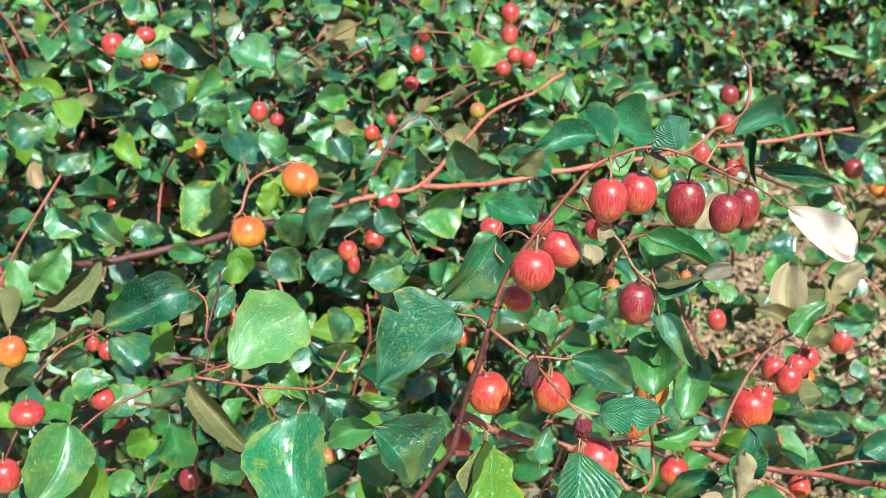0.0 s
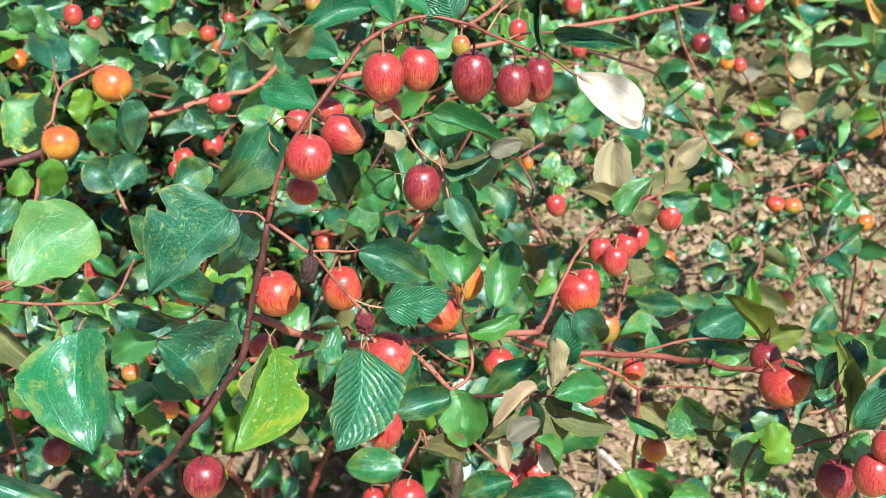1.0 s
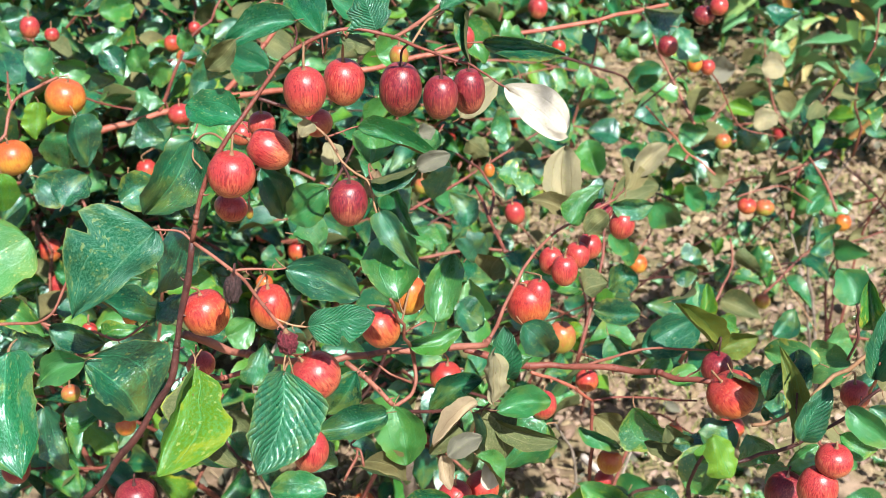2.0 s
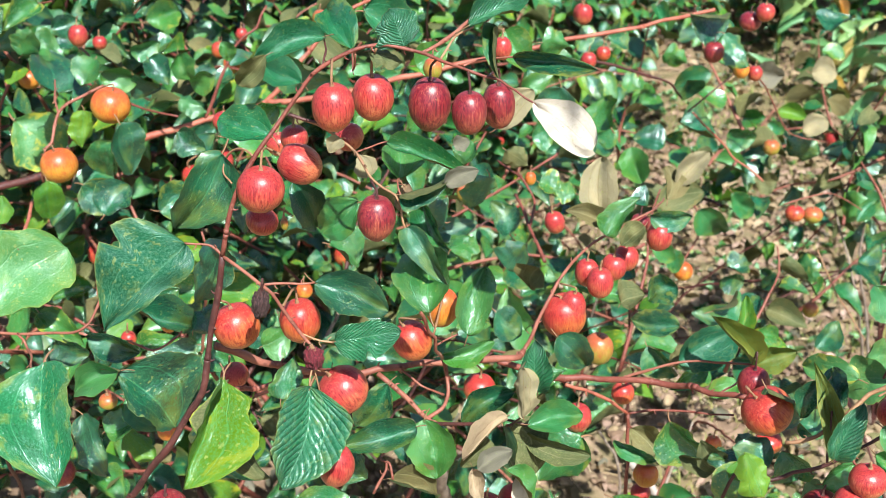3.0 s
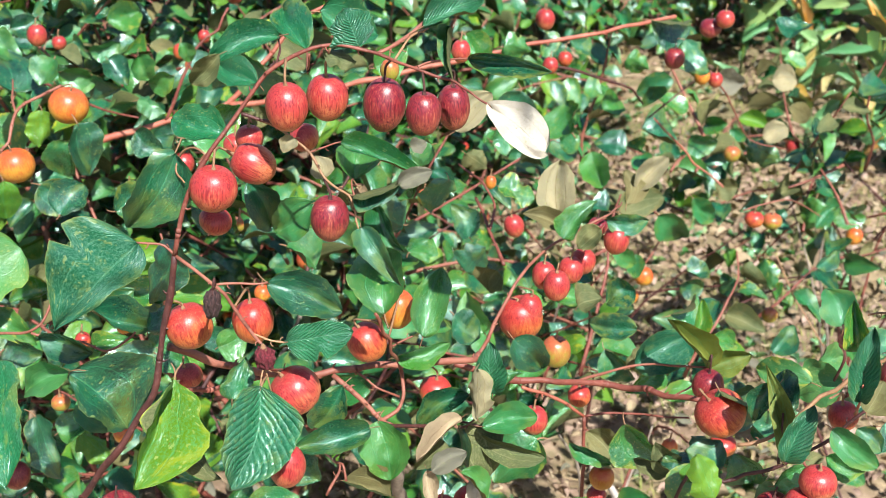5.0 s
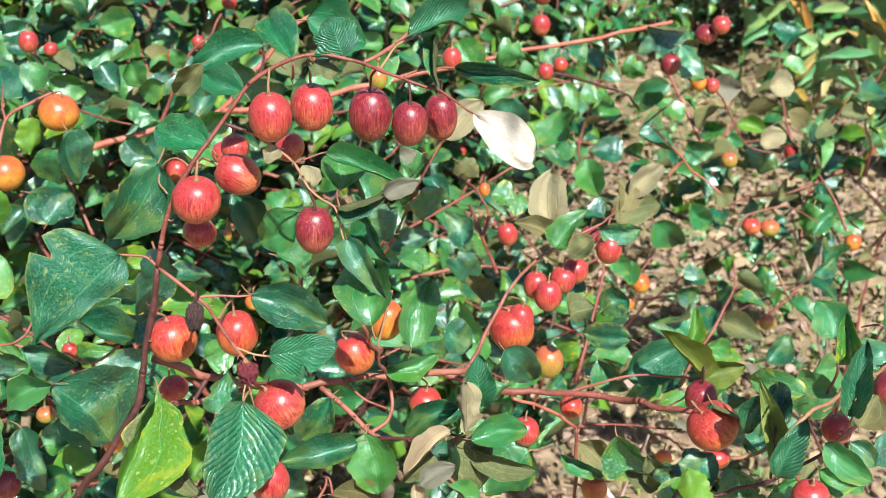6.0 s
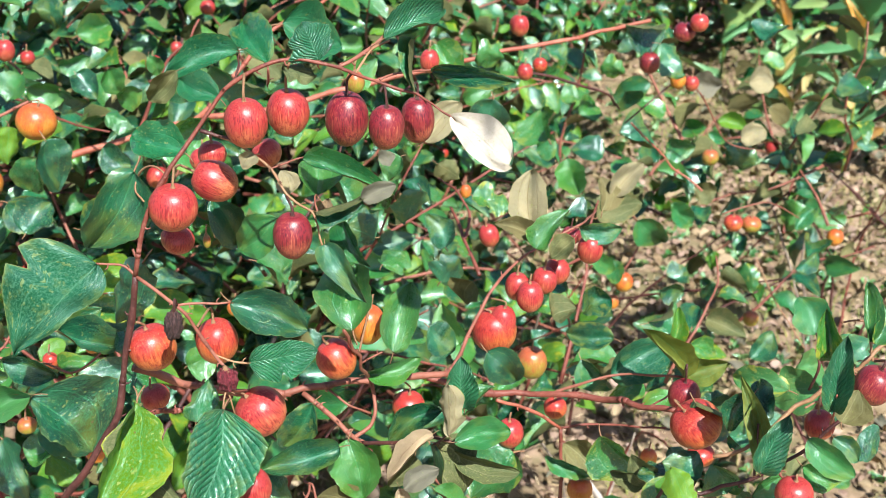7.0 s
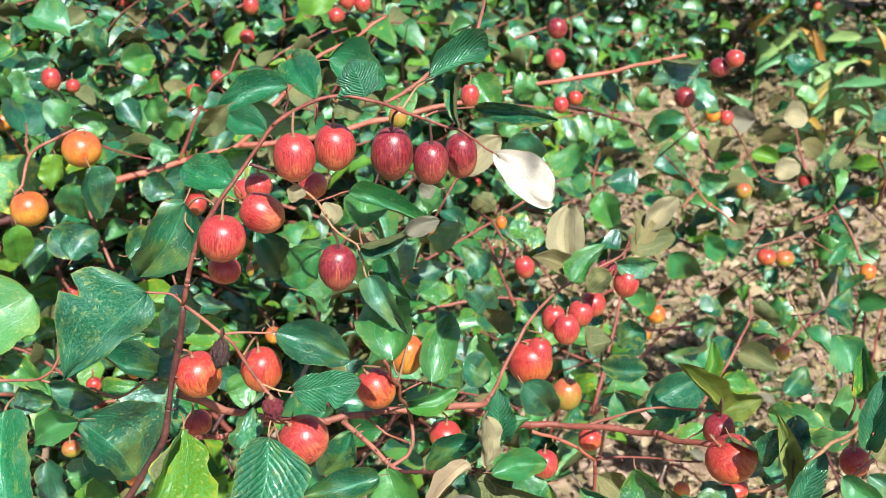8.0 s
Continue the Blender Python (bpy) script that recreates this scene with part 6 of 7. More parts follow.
rod(left_bush, "branch", [(0.0897, 0.2062, 0.8215), (0.1331, 0.2124, 0.8367), (0.1898, 0.2371, 0.8441), (0.2339, 0.2411, 0.854), (0.2669, 0.245, 0.8635), (0.306, 0.2607, 0.9014), (0.356, 0.2931, 0.9532), (0.3931, 0.3099, 0.9678), (0.4233, 0.3258, 0.9802), (0.4537, 0.3433, 0.9963)], 0.00437, 0.00172, M_COPPER, "copper-red bough")
rod(left_bush, "branch", [(0.267, 0.2444, 0.8622), (0.3297, 0.2359, 0.868), (0.3951, 0.2307, 0.882), (0.4604, 0.2367, 0.8967), (0.5622, 0.2444, 0.9155), (0.6641, 0.2514, 0.933), (0.7588, 0.2573, 0.9475), (0.8309, 0.2815, 0.9539)], 0.00359, 0.00234, M_COPPER, "copper-red bough")
rod(left_bush, "twig", [(0.1897, 0.2376, 0.8455), (0.2315, 0.2519, 0.9319), (0.2599, 0.2608, 0.9533), (0.2735, 0.2708, 0.9775)], 0.00234, 0.00117, M_BARK)
rod(left_bush, "twig", [(-0.056, 0.3231, 0.8934), (-0.0775, 0.308, 0.857), (-0.0923, 0.3148, 0.8212), (-0.094, 0.2938, 0.7708)], 0.00172, 0.00187, M_TWIG)
rod(left_bush, "twig", [(0.1329, -0.0107, 0.9772), (0.1087, -0.0146, 0.9677), (0.0861, -0.0208, 0.9527), (0.0776, -0.0363, 0.9286), (0.0729, -0.0469, 0.9161), (0.0646, -0.0391, 0.8828)], 0.00156, 0.00172, M_TWIG)
rod(left_bush, "twig", [(0.0861, -0.0208, 0.9527), (0.0779, 0.0039, 0.96), (0.0675, 0.0491, 0.9644)], 0.00125, 0.000936, M_TWIG)
rod(left_bush, "twig", [(0.0964, -0.1834, 0.9265), (0.1032, -0.2394, 0.9223), (0.1111, -0.2745, 0.9162)], 0.00156, 0.00172, M_COPPER)
fruit(left_bush, (-0.1084, 1.272, 0.9621), 0.0402, 0.0378, (0.2561, 0.0036, 0.9666), "orange", (-0.1171, 1.289, 0.9766))
fruit(left_bush, (-0.1605, 1.24, 0.9115), 0.0375, 0.0363, (-0.1747, -0.0024, 0.9846), "orange", (-0.1755, 1.256, 0.9218))
fruit(left_bush, (-0.293, 1.617, 0.8782), 0.0292, 0.0277, (0, 0, 1), "orange")
fruit(left_bush, (-0.3051, 0.9219, 0.9266), 0.0243, 0.0280, (0, 0, 1), "orange")
fruit(left_bush, (-0.2577, 1.03, 0.873), 0.0167, 0.0178, (0, 0, 1), "red")
fruit(left_bush, (-0.2765, 1.05, 0.8689), 0.0127, 0.0149, (0, 0, 1), "red")
fruit(left_bush, (-0.2493, 0.9776, 0.8527), 0.0212, 0.0181, (-0.3461, -0.0048, 0.9382), "red")
fruit(left_bush, (-0.2899, 0.9023, 0.8797), 0.0290, 0.0206, (0, 0, 1), "red")
fruit(left_bush, (-0.2719, 0.7975, 0.8884), 0.0236, 0.0270, (0, 0, 1), "red")
fruit(left_bush, (-0.0447, 1.21, 0.8921), 0.0131, 0.0214, (0, 0, 1), "red")
fruit(left_bush, (-0.0366, 1.659, 0.8758), 0.0268, 0.0252, (0, 0, 1), "orange")
fruit(left_bush, (-0.0581, 1.695, 0.8849), 0.0224, 0.0240, (0, 0, 1), "blush")
fruit(left_bush, (0.0872, 1.593, 0.9539), 0.0209, 0.0224, (0, 0, 1), "unripe")
fruit(left_bush, (-0.0051, 1.985, 0.9308), 0.0256, 0.0293, (0, 0, 1), "red")
fruit(left_bush, (-0.0123, 1.966, 0.8865), 0.0238, 0.0238, (0, 0, 1), "red")
fruit(left_bush, (0.0064, 1.998, 0.9617), 0.0220, 0.0330, (0, 0, 1), "purple")
fruit(left_bush, (0.1384, 1.913, 1.018), 0.0278, 0.0331, (0, 0, 1), "red")
fruit(left_bush, (0.1389, 1.9, 0.9876), 0.0261, 0.0331, (0, 0, 1), "red")
fruit(left_bush, (0.148, 1.888, 0.959), 0.0244, 0.0261, (0, 0, 1), "red")
fruit(left_bush, (0.1699, 1.886, 0.9543), 0.0244, 0.0278, (0, 0, 1), "red")
fruit(left_bush, (0.1306, 1.88, 0.9391), 0.0244, 0.0244, (0, 0, 1), "red")
fruit(left_bush, (-0.3892, 1.591, 1.022), 0.0308, 0.0337, (0, 0, 1), "red")
fruit(left_bush, (-0.3408, 1.583, 1.005), 0.0234, 0.0205, (0, 0, 1), "orange")
fruit(left_bush, (-0.3596, 1.645, 1.024), 0.0272, 0.0242, (0, 0, 1), "red")
fruit(left_bush, (-0.3096, 1.573, 0.9808), 0.0176, 0.0161, (0, 0, 1), "purple")
fruit(left_bush, (-0.1816, 1.464, 0.9788), 0.0220, 0.0261, (0, 0, 1), "red")
fruit(left_bush, (-0.162, 1.479, 0.9649), 0.0167, 0.0167, (0, 0, 1), "red")
fruit(left_bush, (0.0887, 0.9945, 1.025), 0.0202, 0.0192, (0, 0, 1), "red")
fruit(left_bush, (-0.0193, 1.424, 0.8848), 0.0275, 0.0234, (0, 0, 1), "red")
fruit(left_bush, (0.4229, 1.625, 0.9808), 0.0257, 0.0287, (0, 0, 1), "purple")
fruit(left_bush, (0.4184, 1.611, 0.9457), 0.0227, 0.0272, (0, 0, 1), "red")
fruit(left_bush, (-0.0333, 1.747, 0.8897), 0.0171, 0.0202, (0, 0, 1), "red")
fruit(left_bush, (0.0863, 1.13, 0.8185), 0.0165, 0.0165, (0, 0, 1), "orange")
fruit(left_bush, (-0.2209, 1.177, 0.6394), 0.0238, 0.0262, (0, 0, 1), "purple")
fruit(left_bush, (-0.1864, 1.153, 0.5974), 0.0298, 0.0298, (0, 0, 1), "purple")
fruit(left_bush, (-0.0516, 1.08, 0.6957), 0.0198, 0.0198, (0, 0, 1), "orange")
leaf(left_bush, (-0.1085, 0.8402, 0.9655), (-0.0574, 0.8849, 0.9951), (0.2555, -0.7195, 0.6458), 0.0557, "waxy", "obovate")
leaf(left_bush, (-0.1565, 0.9252, 0.9872), (-0.2196, 0.8961, 0.9691), (0.1978, -0.7902, 0.58), 0.0387, "green", "cupped")
leaf(left_bush, (-0.1522, 0.8794, 0.9294), (-0.1838, 0.8809, 0.8992), (-0.1562, -0.9813, 0.1128), 0.0262, "green", "curled")
leaf(left_bush, (-0.157, 0.8405, 0.914), (-0.1506, 0.835, 0.875), (0.2906, -0.9399, 0.1791), 0.0280, "green", "cupped")
leaf(left_bush, (-0.1447, 0.8652, 0.9345), (-0.1006, 0.8289, 0.8995), (-0.1632, -0.7795, 0.6048), 0.0204, "under", "arched")
leaf(left_bush, (-0.1263, 0.946, 0.9853), (-0.1219, 0.956, 1.005), (0.361, -0.8613, 0.3575), 0.0191, "yellow")
leaf(left_bush, (-0.1319, 0.908, 0.9723), (-0.1219, 0.9274, 0.9928), (0.1948, -0.7587, 0.6216), 0.0237)
leaf(left_bush, (-0.2284, 0.8214, 0.9199), (-0.2435, 0.7725, 0.8804), (0.3487, -0.6514, 0.6738), 0.0469, "bright")
leaf(left_bush, (-0.2381, 0.8252, 0.8771), (-0.2051, 0.8235, 0.8421), (0.3207, -0.8817, 0.346), 0.0423, "yellow", "tapered")
leaf(left_bush, (-0.162, 1.028, 0.9743), (-0.2024, 1.034, 0.9756), (-0.1114, -0.9106, 0.3979), 0.0172, "green", "arched")
leaf(left_bush, (-0.2181, 1.004, 0.8634), (-0.2495, 1.014, 0.8953), (0.3479, -0.7406, 0.5748), 0.0386, "green", "cupped")
leaf(left_bush, (-0.1857, 0.985, 0.9227), (-0.2085, 0.9859, 0.8989), (-0.4591, -0.7883, 0.4097), 0.0292, "yellow", "curled")
leaf(left_bush, (-0.3806, 1.198, 0.8615), (-0.3421, 1.198, 0.8957), (0.1644, -0.9672, -0.1935), 0.0380, "bright", "arched")
leaf(left_bush, (-0.3576, 1.144, 0.8617), (-0.2959, 1.177, 0.8876), (0.456, -0.889, 0.043), 0.0251, "under", "arched")
leaf(left_bush, (-0.2902, 1.521, 0.857), (-0.2384, 1.523, 0.8098), (0.3753, -0.8462, 0.3783), 0.0747, "waxy", "obovate")
leaf(left_bush, (-0.1864, 1.363, 0.9447), (-0.1942, 1.405, 0.9941), (0.6674, -0.5108, 0.5419), 0.0655, "green", "arched")
leaf(left_bush, (-0.3964, 1.322, 0.8981), (-0.3615, 1.306, 0.873), (-0.378, -0.9226, 0.077), 0.0376, "green", "cupped")
leaf(left_bush, (-0.3538, 1.319, 0.8914), (-0.313, 1.313, 0.8611), (0.3398, -0.7198, 0.6054), 0.0255)
leaf(left_bush, (-0.4127, 1.33, 0.917), (-0.4191, 1.342, 0.9469), (0.2939, -0.8578, 0.4217), 0.0180, "dry")
leaf(left_bush, (0.059, 1.358, 0.9879), (0.1109, 1.372, 0.9406), (-0.2168, -0.8473, -0.4848), 0.0557, "green", "tapered")
leaf(left_bush, (0.0208, 1.184, 0.9599), (0.0708, 1.218, 0.9715), (0.579, -0.8059, -0.1234), 0.0523, "green", "cupped")
leaf(left_bush, (0.0137, 1.45, 0.947), (0.0353, 1.453, 0.9179), (-0.42, -0.8153, -0.3985), 0.0509, "green", "cupped")
leaf(left_bush, (0.0975, 1.88, 0.9394), (0.0955, 1.895, 0.9817), (0.4254, -0.8477, 0.3168), 0.0605, "yellow")
leaf(left_bush, (-0.0161, 1.268, 0.9008), (-0.011, 1.278, 0.9271), (-0.7189, -0.5965, 0.3569), 0.0491, "green", "cupped")
leaf(left_bush, (-0.018, 1.021, 0.9575), (0.0138, 1.036, 0.9687), (0.3083, -0.883, 0.3539), 0.0328)
leaf(left_bush, (-0.2223, 1.413, 0.9871), (-0.1874, 1.421, 0.9654), (0.5356, -0.4966, 0.683), 0.0381, "bright", "tapered")
leaf(left_bush, (-0.1741, 1.019, 0.9515), (-0.1947, 1.014, 0.9193), (0.4785, -0.8594, -0.1801), 0.0242)
leaf(left_bush, (-0.1382, 1.574, 0.9848), (-0.1752, 1.578, 0.9972), (-0.1409, -0.9836, -0.1127), 0.0486, "green", "curled")
leaf(left_bush, (0.057, 0.875, 0.9978), (0.0279, 0.88, 0.9445), (-0.4288, -0.8908, 0.1503), 0.0317, "green", "curled")
leaf(left_bush, (-0.0183, 0.9014, 0.9308), (0.0275, 0.9196, 0.9071), (0.5443, -0.5807, 0.6053), 0.0249)
leaf(left_bush, (-0.1321, 1.345, 0.9735), (-0.096, 1.354, 0.9567), (0.202, -0.9706, -0.1312), 0.0289, "bright")
leaf(left_bush, (-0.1675, 1.389, 0.949), (-0.1859, 1.426, 0.9751), (-0.5413, -0.6505, 0.5327), 0.0347, "green", "arched")
leaf(left_bush, (-0.1375, 1.279, 0.9548), (-0.142, 1.266, 0.9196), (0.4065, -0.8736, 0.2676), 0.0302, "yellow", "curled")
leaf(left_bush, (-0.0913, 1.224, 0.9599), (-0.0808, 1.228, 0.9041), (0.8812, -0.4535, 0.1336), 0.0500, "green", "tapered")
leaf(left_bush, (-0.1282, 1.199, 0.9073), (-0.1006, 1.203, 0.8757), (0.3673, -0.9045, 0.2169), 0.0377, "green", "tapered")
leaf(left_bush, (-0.1632, 1.202, 0.9107), (-0.1612, 1.195, 0.8704), (0.408, -0.8938, 0.1862), 0.0300, "yellow", "arched")
leaf(left_bush, (-0.0156, 1.124, 0.9877), (0.0072, 1.119, 0.9702), (-0.0449, -0.9839, 0.1731), 0.0264)
leaf(left_bush, (-0.0806, 1.348, 0.9846), (-0.0601, 1.332, 0.9636), (-0.0142, -0.7888, 0.6145), 0.0262, "green", "cupped")
leaf(left_bush, (0.0121, 1.256, 1.03), (0.0198, 1.257, 1.009), (0.2858, -0.9569, 0.0505), 0.0166, "bright")
leaf(left_bush, (-0.216, 1.356, 0.9905), (-0.2022, 1.367, 1.013), (0.789, -0.5747, -0.2173), 0.0460, "bright", "curled")
leaf(left_bush, (-0.2399, 1.565, 0.9585), (-0.2052, 1.576, 0.9627), (0.2477, -0.881, 0.4031), 0.0306, "green", "cupped")
leaf(left_bush, (-0.1226, 1.451, 0.963), (-0.0873, 1.457, 0.9683), (0.1708, -0.9814, -0.0875), 0.0248, "green", "tapered")
leaf(left_bush, (-0.0686, 0.8869, 0.8472), (-0.0502, 0.8732, 0.7976), (0.7031, -0.5743, 0.4194), 0.0314, "green", "curled")
leaf(left_bush, (-0.0476, 0.9223, 0.8077), (-0.0211, 0.9057, 0.7918), (0.2321, -0.4536, 0.8605), 0.0214, "yellow", "curled")
leaf(left_bush, (-0.0198, 1.239, 0.9944), (0.0048, 1.242, 0.9985), (0.1853, -0.8349, -0.5183), 0.0338, "green", "tapered")
leaf(left_bush, (-0.0313, 1.232, 0.9798), (-0.0051, 1.231, 0.9677), (0.3044, -0.6434, 0.7024), 0.0249, "bright", "curled")
leaf(left_bush, (-0.1216, 1.563, 0.9644), (-0.0842, 1.59, 0.97), (0.5129, -0.7903, 0.3353), 0.0346, "bright", "cupped")
leaf(left_bush, (-0.0132, 0.9202, 0.9173), (0.01, 0.9228, 0.9349), (-0.0473, -0.9775, 0.2053), 0.0218)
leaf(left_bush, (-0.0841, 0.8796, 0.943), (-0.055, 0.8662, 0.926), (0.0219, -0.768, 0.6401), 0.0206, "bright", "arched")
leaf(left_bush, (0.1234, 0.9828, 0.9398), (0.1496, 0.9894, 0.92), (0.6122, -0.4133, 0.6741), 0.0358, "bright", "cupped")
leaf(left_bush, (0.0729, 0.9049, 0.8929), (0.0949, 0.9082, 0.9002), (0.0689, -0.9723, 0.2232), 0.0271, "bright", "arched")
leaf(left_bush, (-0.4249, 1.581, 1.001), (-0.3955, 1.602, 1.027), (0.6031, -0.7949, -0.0662), 0.0411, "bright")
leaf(left_bush, (-0.3651, 1.543, 1.038), (-0.3354, 1.535, 1.027), (0.2165, -0.4292, 0.8769), 0.0497, "bright", "tapered")
leaf(left_bush, (-0.3164, 1.519, 0.9811), (-0.2791, 1.513, 0.9952), (-0.0706, -0.9749, -0.211), 0.0500)
leaf(left_bush, (-0.2912, 1.565, 0.9619), (-0.2804, 1.561, 0.9333), (0.5929, -0.7314, 0.337), 0.0375, "bright", "curled")
leaf(left_bush, (-0.3196, 1.556, 0.9405), (-0.304, 1.546, 0.9136), (-0.2315, -0.9499, 0.21), 0.0324, "green", "cupped")
leaf(left_bush, (-0.3705, 1.494, 0.92), (-0.3318, 1.475, 0.8981), (0.19, -0.5592, 0.807), 0.0318, "yellow")
leaf(left_bush, (-0.4088, 1.386, 0.9216), (-0.3731, 1.405, 0.9378), (0.1833, -0.8113, 0.5551), 0.0319, "green", "curled")
leaf(left_bush, (-0.3727, 1.328, 0.9126), (-0.3263, 1.358, 0.9037), (0.4696, -0.5218, 0.7122), 0.0220, "green", "cupped")
leaf(left_bush, (-0.4456, 1.35, 0.966), (-0.4073, 1.356, 0.9859), (-0.0306, -0.9424, 0.333), 0.0431)
leaf(left_bush, (-0.4369, 1.401, 0.9573), (-0.4161, 1.415, 0.9815), (0.7419, -0.6132, -0.2713), 0.0376, "bright")
leaf(left_bush, (-0.3166, 1.597, 1.039), (-0.2603, 1.604, 1.002), (-0.0595, -0.963, -0.2627), 0.0437, "green", "cupped")
leaf(left_bush, (-0.2278, 1.59, 1.022), (-0.1813, 1.57, 1.006), (0.1275, -0.4111, 0.9026), 0.0628, "green", "cupped")
leaf(left_bush, (-0.1384, 1.357, 0.9838), (-0.1555, 1.34, 0.9619), (-0.3167, -0.6088, 0.7274), 0.0413, "bright", "tapered")
leaf(left_bush, (-0.0992, 1.35, 0.9676), (-0.0736, 1.353, 0.9476), (-0.2634, -0.8605, -0.436), 0.0391, "green", "tapered")
leaf(left_bush, (-0.0692, 1.454, 0.9565), (-0.0551, 1.454, 0.9244), (0.3152, -0.941, 0.1229), 0.0279, "bright")
leaf(left_bush, (-0.098, 1.23, 0.9384), (-0.1226, 1.232, 0.8976), (-0.2429, -0.9657, 0.0921), 0.0364, "green", "arched")
leaf(left_bush, (-0.294, 1.264, 0.89), (-0.2589, 1.274, 0.8943), (0.1299, -0.7466, 0.6525), 0.0302, "green", "arched")
leaf(left_bush, (-0.2814, 1.038, 0.8685), (-0.3112, 1.029, 0.8545), (0.4279, -0.8469, -0.3157), 0.0448, "green", "tapered")
leaf(left_bush, (-0.3121, 0.9896, 0.881), (-0.3322, 0.9821, 0.8555), (0.6644, -0.6718, -0.3274), 0.0384, "green", "tapered")
leaf(left_bush, (-0.2758, 0.9804, 0.8591), (-0.245, 0.9824, 0.8765), (-0.387, -0.5366, 0.7499), 0.0326, "bright", "arched")
leaf(left_bush, (-0.2122, 0.928, 0.8639), (-0.2336, 0.9374, 0.8685), (0.1311, -0.1806, 0.9748), 0.0323)
leaf(left_bush, (-0.1874, 0.921, 0.8471), (-0.2167, 0.9213, 0.8399), (-0.1418, -0.825, 0.5471), 0.0242, "yellow", "cupped")
leaf(left_bush, (-0.1023, 0.872, 0.8599), (-0.1285, 0.8623, 0.8435), (0.3706, -0.9277, -0.0443), 0.0339, "green", "curled")
leaf(left_bush, (-0.0294, 0.8731, 0.9151), (-0.0479, 0.8773, 0.8857), (-0.7693, -0.4869, 0.4137), 0.0460)
leaf(left_bush, (-0.0054, 0.7909, 0.9258), (0.0201, 0.7841, 0.9072), (0.2639, -0.7292, 0.6313), 0.0298, "green", "arched")
leaf(left_bush, (0.0117, 0.7755, 0.9409), (0.0526, 0.7717, 0.9264), (0.2085, -0.6241, 0.753), 0.0258, "green", "tapered")
leaf(left_bush, (0.0385, 0.8445, 0.9248), (0.0605, 0.8381, 0.9196), (-0.0557, -0.7324, 0.6785), 0.0221, "bright", "arched")
leaf(left_bush, (0.0236, 0.8949, 0.9155), (0.0457, 0.8988, 0.9352), (-0.2415, -0.8623, 0.4451), 0.0231, "green", "curled")
leaf(left_bush, (-0.0466, 0.8657, 0.8451), (-0.0196, 0.8701, 0.8596), (-0.3525, -0.4801, 0.8033), 0.0276, "bright", "tapered")
leaf(left_bush, (-0.1974, 0.8618, 0.8351), (-0.2169, 0.8688, 0.8457), (0.06, -0.782, 0.6204), 0.0229, "bright", "arched")
leaf(left_bush, (-0.3398, 1.042, 0.8759), (-0.312, 1.058, 0.887), (0.5469, -0.8106, -0.2094), 0.0347, "bright")
leaf(left_bush, (-0.0746, 0.876, 0.9216), (-0.0562, 0.8714, 0.9045), (-0.1542, -0.9834, 0.0956), 0.0255, "green", "arched")
leaf(left_bush, (-0.0283, 0.964, 0.951), (-0.0469, 0.958, 0.9316), (-0.3691, -0.7285, 0.577), 0.0324, "green", "arched")
leaf(left_bush, (-0.0633, 1.02, 0.9558), (-0.0449, 1.038, 0.9765), (0.0862, -0.7941, 0.6016), 0.0306, "green", "cupped")

stick = thing("stick", "bleached bare stick lying on the soil", "stick", (0.5808, 1.914, 0.01))
rod(stick, "stick_wood", [(0, 0, 0), (0.0218, -0.0745, 0.009), (0.0356, -0.155, 0.01)], 0.007, 0.0055, M_BLEACHED)
fruit(left_bush, (-0.0358, 0.8484, 0.8842), 0.0140, 0.0124, (0, 0, 1), "unripe")
fruit(left_bush, (-0.0377, 0.938, 0.8842), 0.0126, 0.0135, (0, 0, 1), "blush")
fruit(left_bush, (-0.0089, 0.959, 0.8833), 0.0128, 0.0128, (0, 0, 1), "orange")
fruit(left_bush, (0.0981, 0.9014, 0.9989), 0.0058, 0.0107, (0, 0, 1), "unripe")
leaf(left_bush, (-0.0974, 0.6954, 0.906), (-0.0476, 0.6829, 0.8895), (-0.0272, -0.8351, 0.5495), 0.0297, "green", "cupped")
leaf(left_bush, (0.4123, 0.7521, 0.8793), (0.4007, 0.7448, 0.8445), (-0.7758, -0.514, 0.3661), 0.0334, "bright")
leaf(left_bush, (0.4314, 0.7582, 0.8723), (0.4088, 0.7725, 0.8797), (0.1392, -0.2706, 0.9526), 0.0302, "green", "tapered")
leaf(left_bush, (0.3462, 0.8586, 0.768), (0.3876, 0.857, 0.7409), (0.1867, -0.9222, 0.3387), 0.0249, "bright", "cupped")
leaf(left_bush, (0.404, 0.7846, 0.8532), (0.3891, 0.7891, 0.8656), (-0.4208, -0.8889, -0.181), 0.0267, "under", "arched")
leaf(left_bush, (0.4549, 0.7778, 0.8926), (0.474, 0.7848, 0.8921), (0.2626, -0.6804, 0.6842), 0.0243)
leaf(left_bush, (0.4654, 0.7752, 0.8448), (0.4839, 0.7645, 0.8368), (-0.5413, -0.8296, -0.137), 0.0332, "green", "tapered")
leaf(left_bush, (0.4284, 0.7737, 0.9245), (0.4568, 0.7729, 0.8958), (-0.2196, -0.9566, -0.1914), 0.0264)

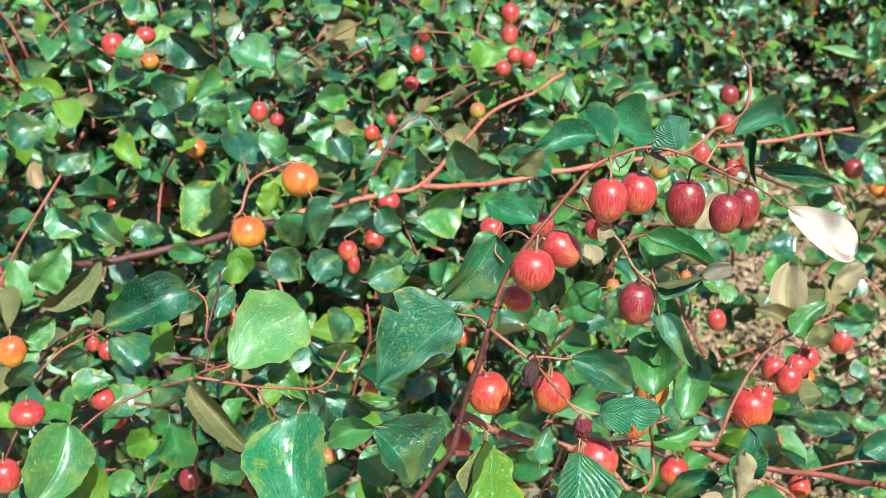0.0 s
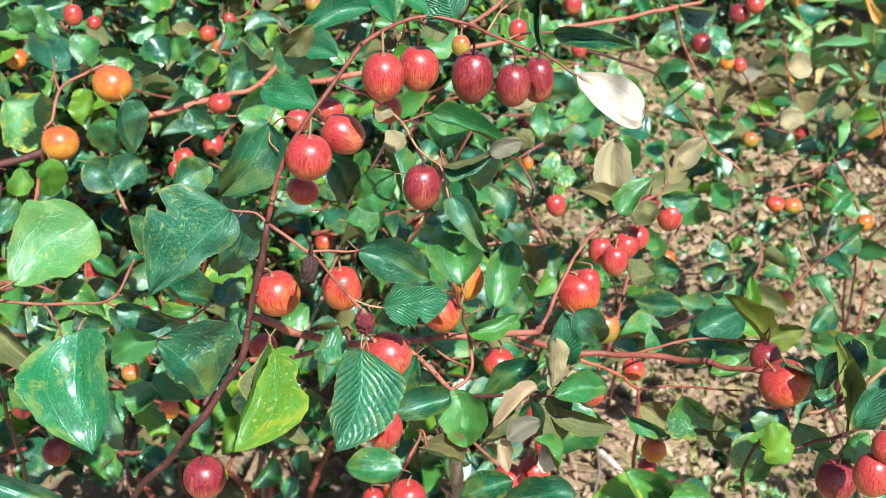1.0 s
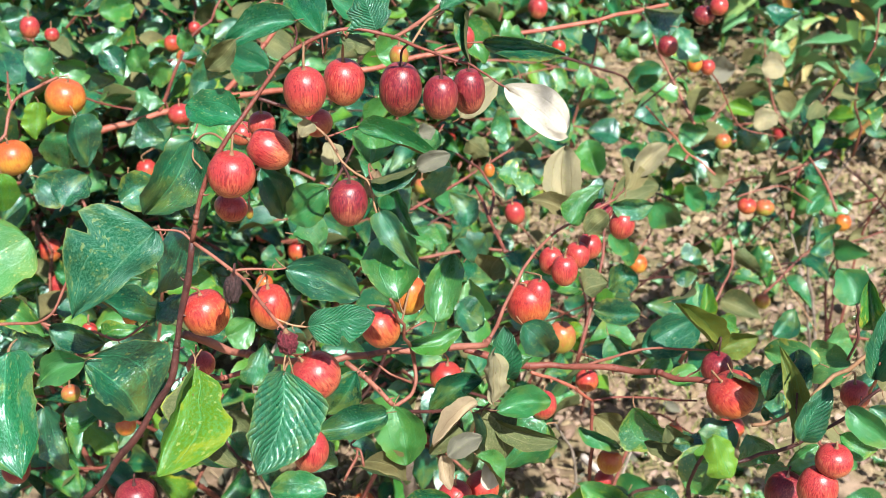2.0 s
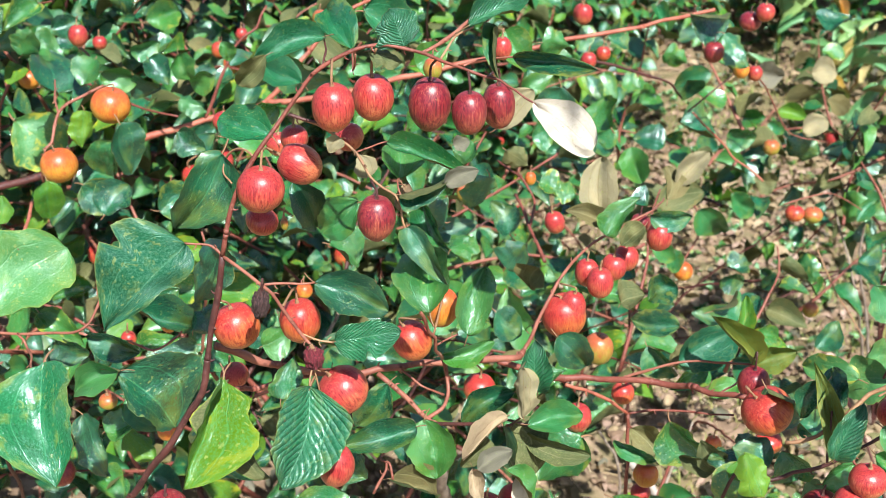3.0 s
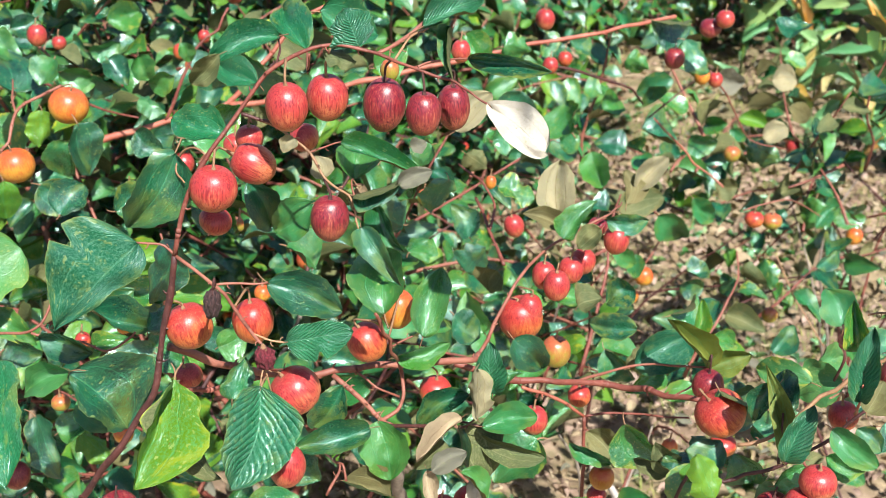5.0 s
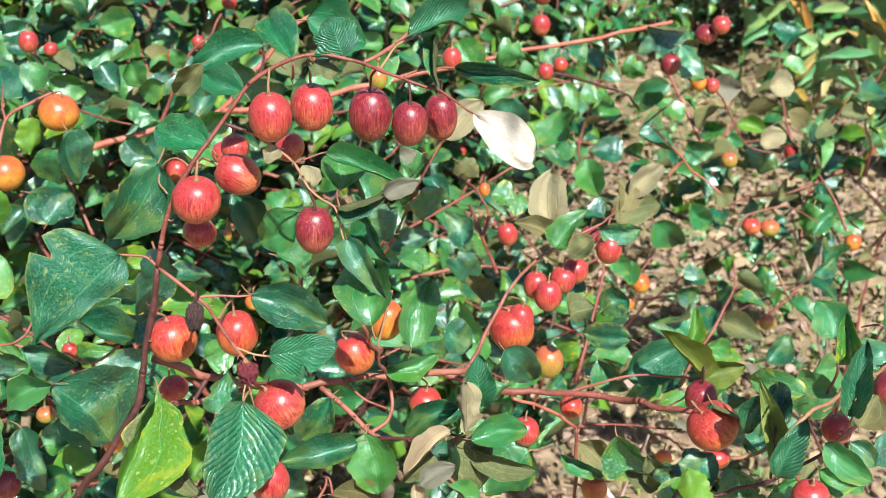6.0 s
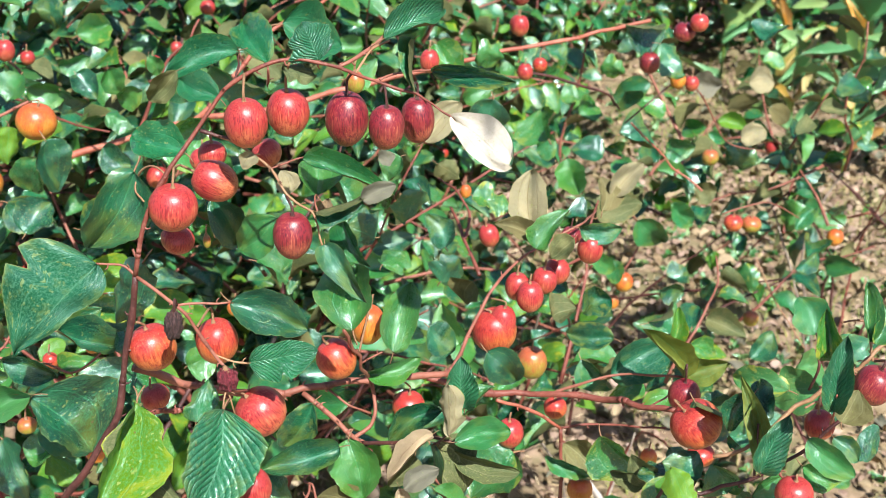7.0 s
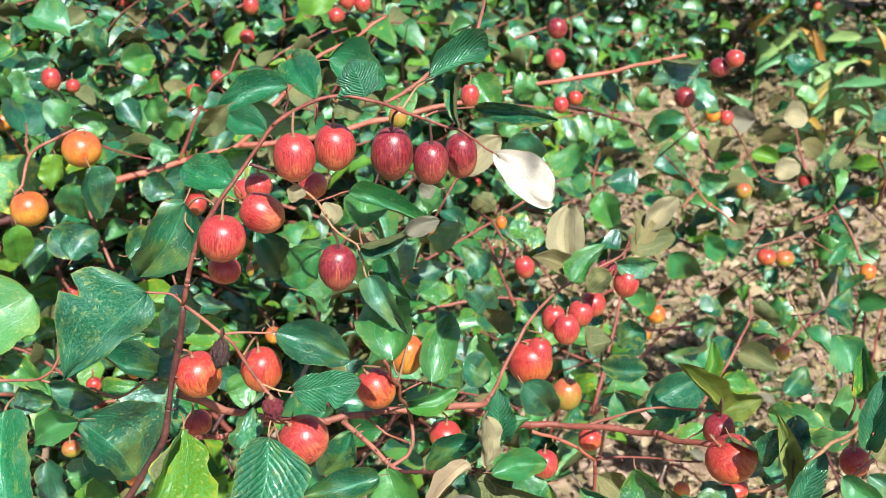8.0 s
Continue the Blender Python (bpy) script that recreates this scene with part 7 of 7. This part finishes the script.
# ---------------------------------------------------------------- the bushes round about
grow("leafy jujube bush with red and orange fruit behind the fruiting branch", (-0.3, 1.98), (-0.38, 1.97, 0.62), (0.5, 0.42, 0.38), 250, 34, 11, (0.1, 1.2, 0.9), 280)
grow("low leafy jujube bush in the shade behind the branch", (-0.02, 1.55), (0.0, 1.5, 0.5), (0.36, 0.22, 0.22), 52, 6, 12, (0.2, 1.0, 0.8), 220)
grow("dense jujube bush with small red fruit", (0.05, 2.35), (0.05, 2.35, 0.5), (0.46, 0.42, 0.36), 250, 26, 13, (0.3, 1.5, 0.8), 240)
grow("sparse jujube bush with few leaves over open soil", (0.42, 1.95), (0.7, 1.74, 0.5), (0.3, 0.25, 0.22), 17, 2, 14, (0.6, 1.2, 0.8), 200, ground_gap=0.25, thick=0.0035)
grow("low jujube shoots over the soil below the fruiting branch", (0.45, 1.5), (0.4, 1.3, 0.42), (0.28, 0.22, 0.2), 15, 2, 24, (0.35, 1.0, 0.8), 180, ground_gap=0.2, thick=0.0035)
grow("leafy jujube shoots at the rim of the open soil", (1.08, 2.05), (1.02, 1.98, 0.55), (0.17, 0.2, 0.17), 12, 1, 26, (0.98, 1.5, 0.7), 160, ground_gap=0.25, thick=0.0035)
grow("jujube bush behind the open soil", (1.5, 4.75), (1.45, 4.7, 0.42), (0.75, 0.5, 0.4), 300, 12, 25, (1.3, 4.0, 0.7), 60)
grow("dense jujube bush further down the row", (-0.8, 2.9), (-0.75, 2.9, 0.6), (0.8, 0.6, 0.42), 400, 30, 15, (-0.4, 2.2, 0.8), 120)
grow("dense jujube bush further down the row", (0.3, 3.6), (0.3, 3.6, 0.52), (0.72, 0.55, 0.4), 520, 30, 16, (0.3, 2.9, 0.8), 120)
grow("jujube bush at the edge of the open soil", (2.7, 4.0), (2.7, 4.0, 0.45), (0.7, 0.6, 0.4), 200, 14, 17, (2.2, 3.4, 0.7), 120)
grow("tall jujube bush of the next row", (-1.6, 4.6), (-1.5, 4.6, 0.7), (1.2, 0.8, 0.55), 260, 16, 18, (-1, 4, 1), 20, size=0.062)
grow("tall jujube bush of the next row", (0.6, 5.0), (0.6, 5.0, 0.7), (1.4, 0.8, 0.55), 640, 20, 19, (0.5, 4, 1), 20, size=0.062)
grow("tall jujube bush of the next row", (2.9, 5.0), (2.9, 5.0, 0.65), (1.2, 0.8, 0.5), 420, 12, 20, (2.5, 4, 1), 20, size=0.062)
grow("tall jujube bush of the far row", (-1.5, 7.0), (-1.5, 7.0, 0.9), (2.0, 0.9, 0.8), 260, 6, 21, (-1, 6, 1), 10, size=0.085)
grow("tall jujube bush of the far row", (2.2, 7.0), (2.2, 7.0, 0.9), (2.2, 0.9, 0.8), 260, 6, 22, (2, 6, 1), 10, size=0.085)


def weed_plant(x, y, seed, count, tall):
    """A weed with long narrow leaves, some of them yellow and orange."""
    rng = random.Random(seed)
    z = ground_height(x, y)
    plant = thing("weed", "tall weed with long green and yellowing leaves", "plant", (x, y, z), "tall weeds")
    rod(plant, "stem", [(0, 0, -0.02), (0.01, 0.01, tall * 0.5), (0.0, 0.02, tall)], 0.005, 0.002, M_LEAF_BRIGHT, sides=6)
    for k in range(count):
        a, h = k * 2.4 + rng.uniform(-0.4, 0.4), tall * rng.uniform(0.1, 1.0)
        dying = k % 4 == seed % 3
        long = rng.uniform(0.12, 0.2) if dying else rng.uniform(0.11, 0.2)
        skin = "weed_dry" if dying else "weed"
        key = (skin, k % 4)
        if key not in shared:
            shared[key] = leaf_mesh("leaf", MEDIUM[(2, 0, 2, 1)[k % 4]], *SKINS[skin])
        ob = link_mesh("leaf", shared[key], plant, "dying orange and cream leaf" if dying else "")
        rise = rng.uniform(1.2, 3.0) if dying else rng.uniform(0.2, 1.5)
        ob.matrix_basis = leaf_frame(Vector((0, 0, h)), Vector((math.cos(a), math.sin(a), rise)), Vector((rng.gauss(0, 0.2), 0, 0.2)) + TO_SUN, long, long * rng.uniform(0.16, 0.24))
    return plant


for k, (x, y) in enumerate(((1.48, 3.45), (1.6, 3.3), (1.56, 3.8), (1.72, 3.55), (1.74, 3.2), (1.46, 4.1), (1.9, 3.35), (1.85, 3.85))):
    weed_plant(x, y, 60 + k, 12, 0.42 + 0.04 * (k % 3))
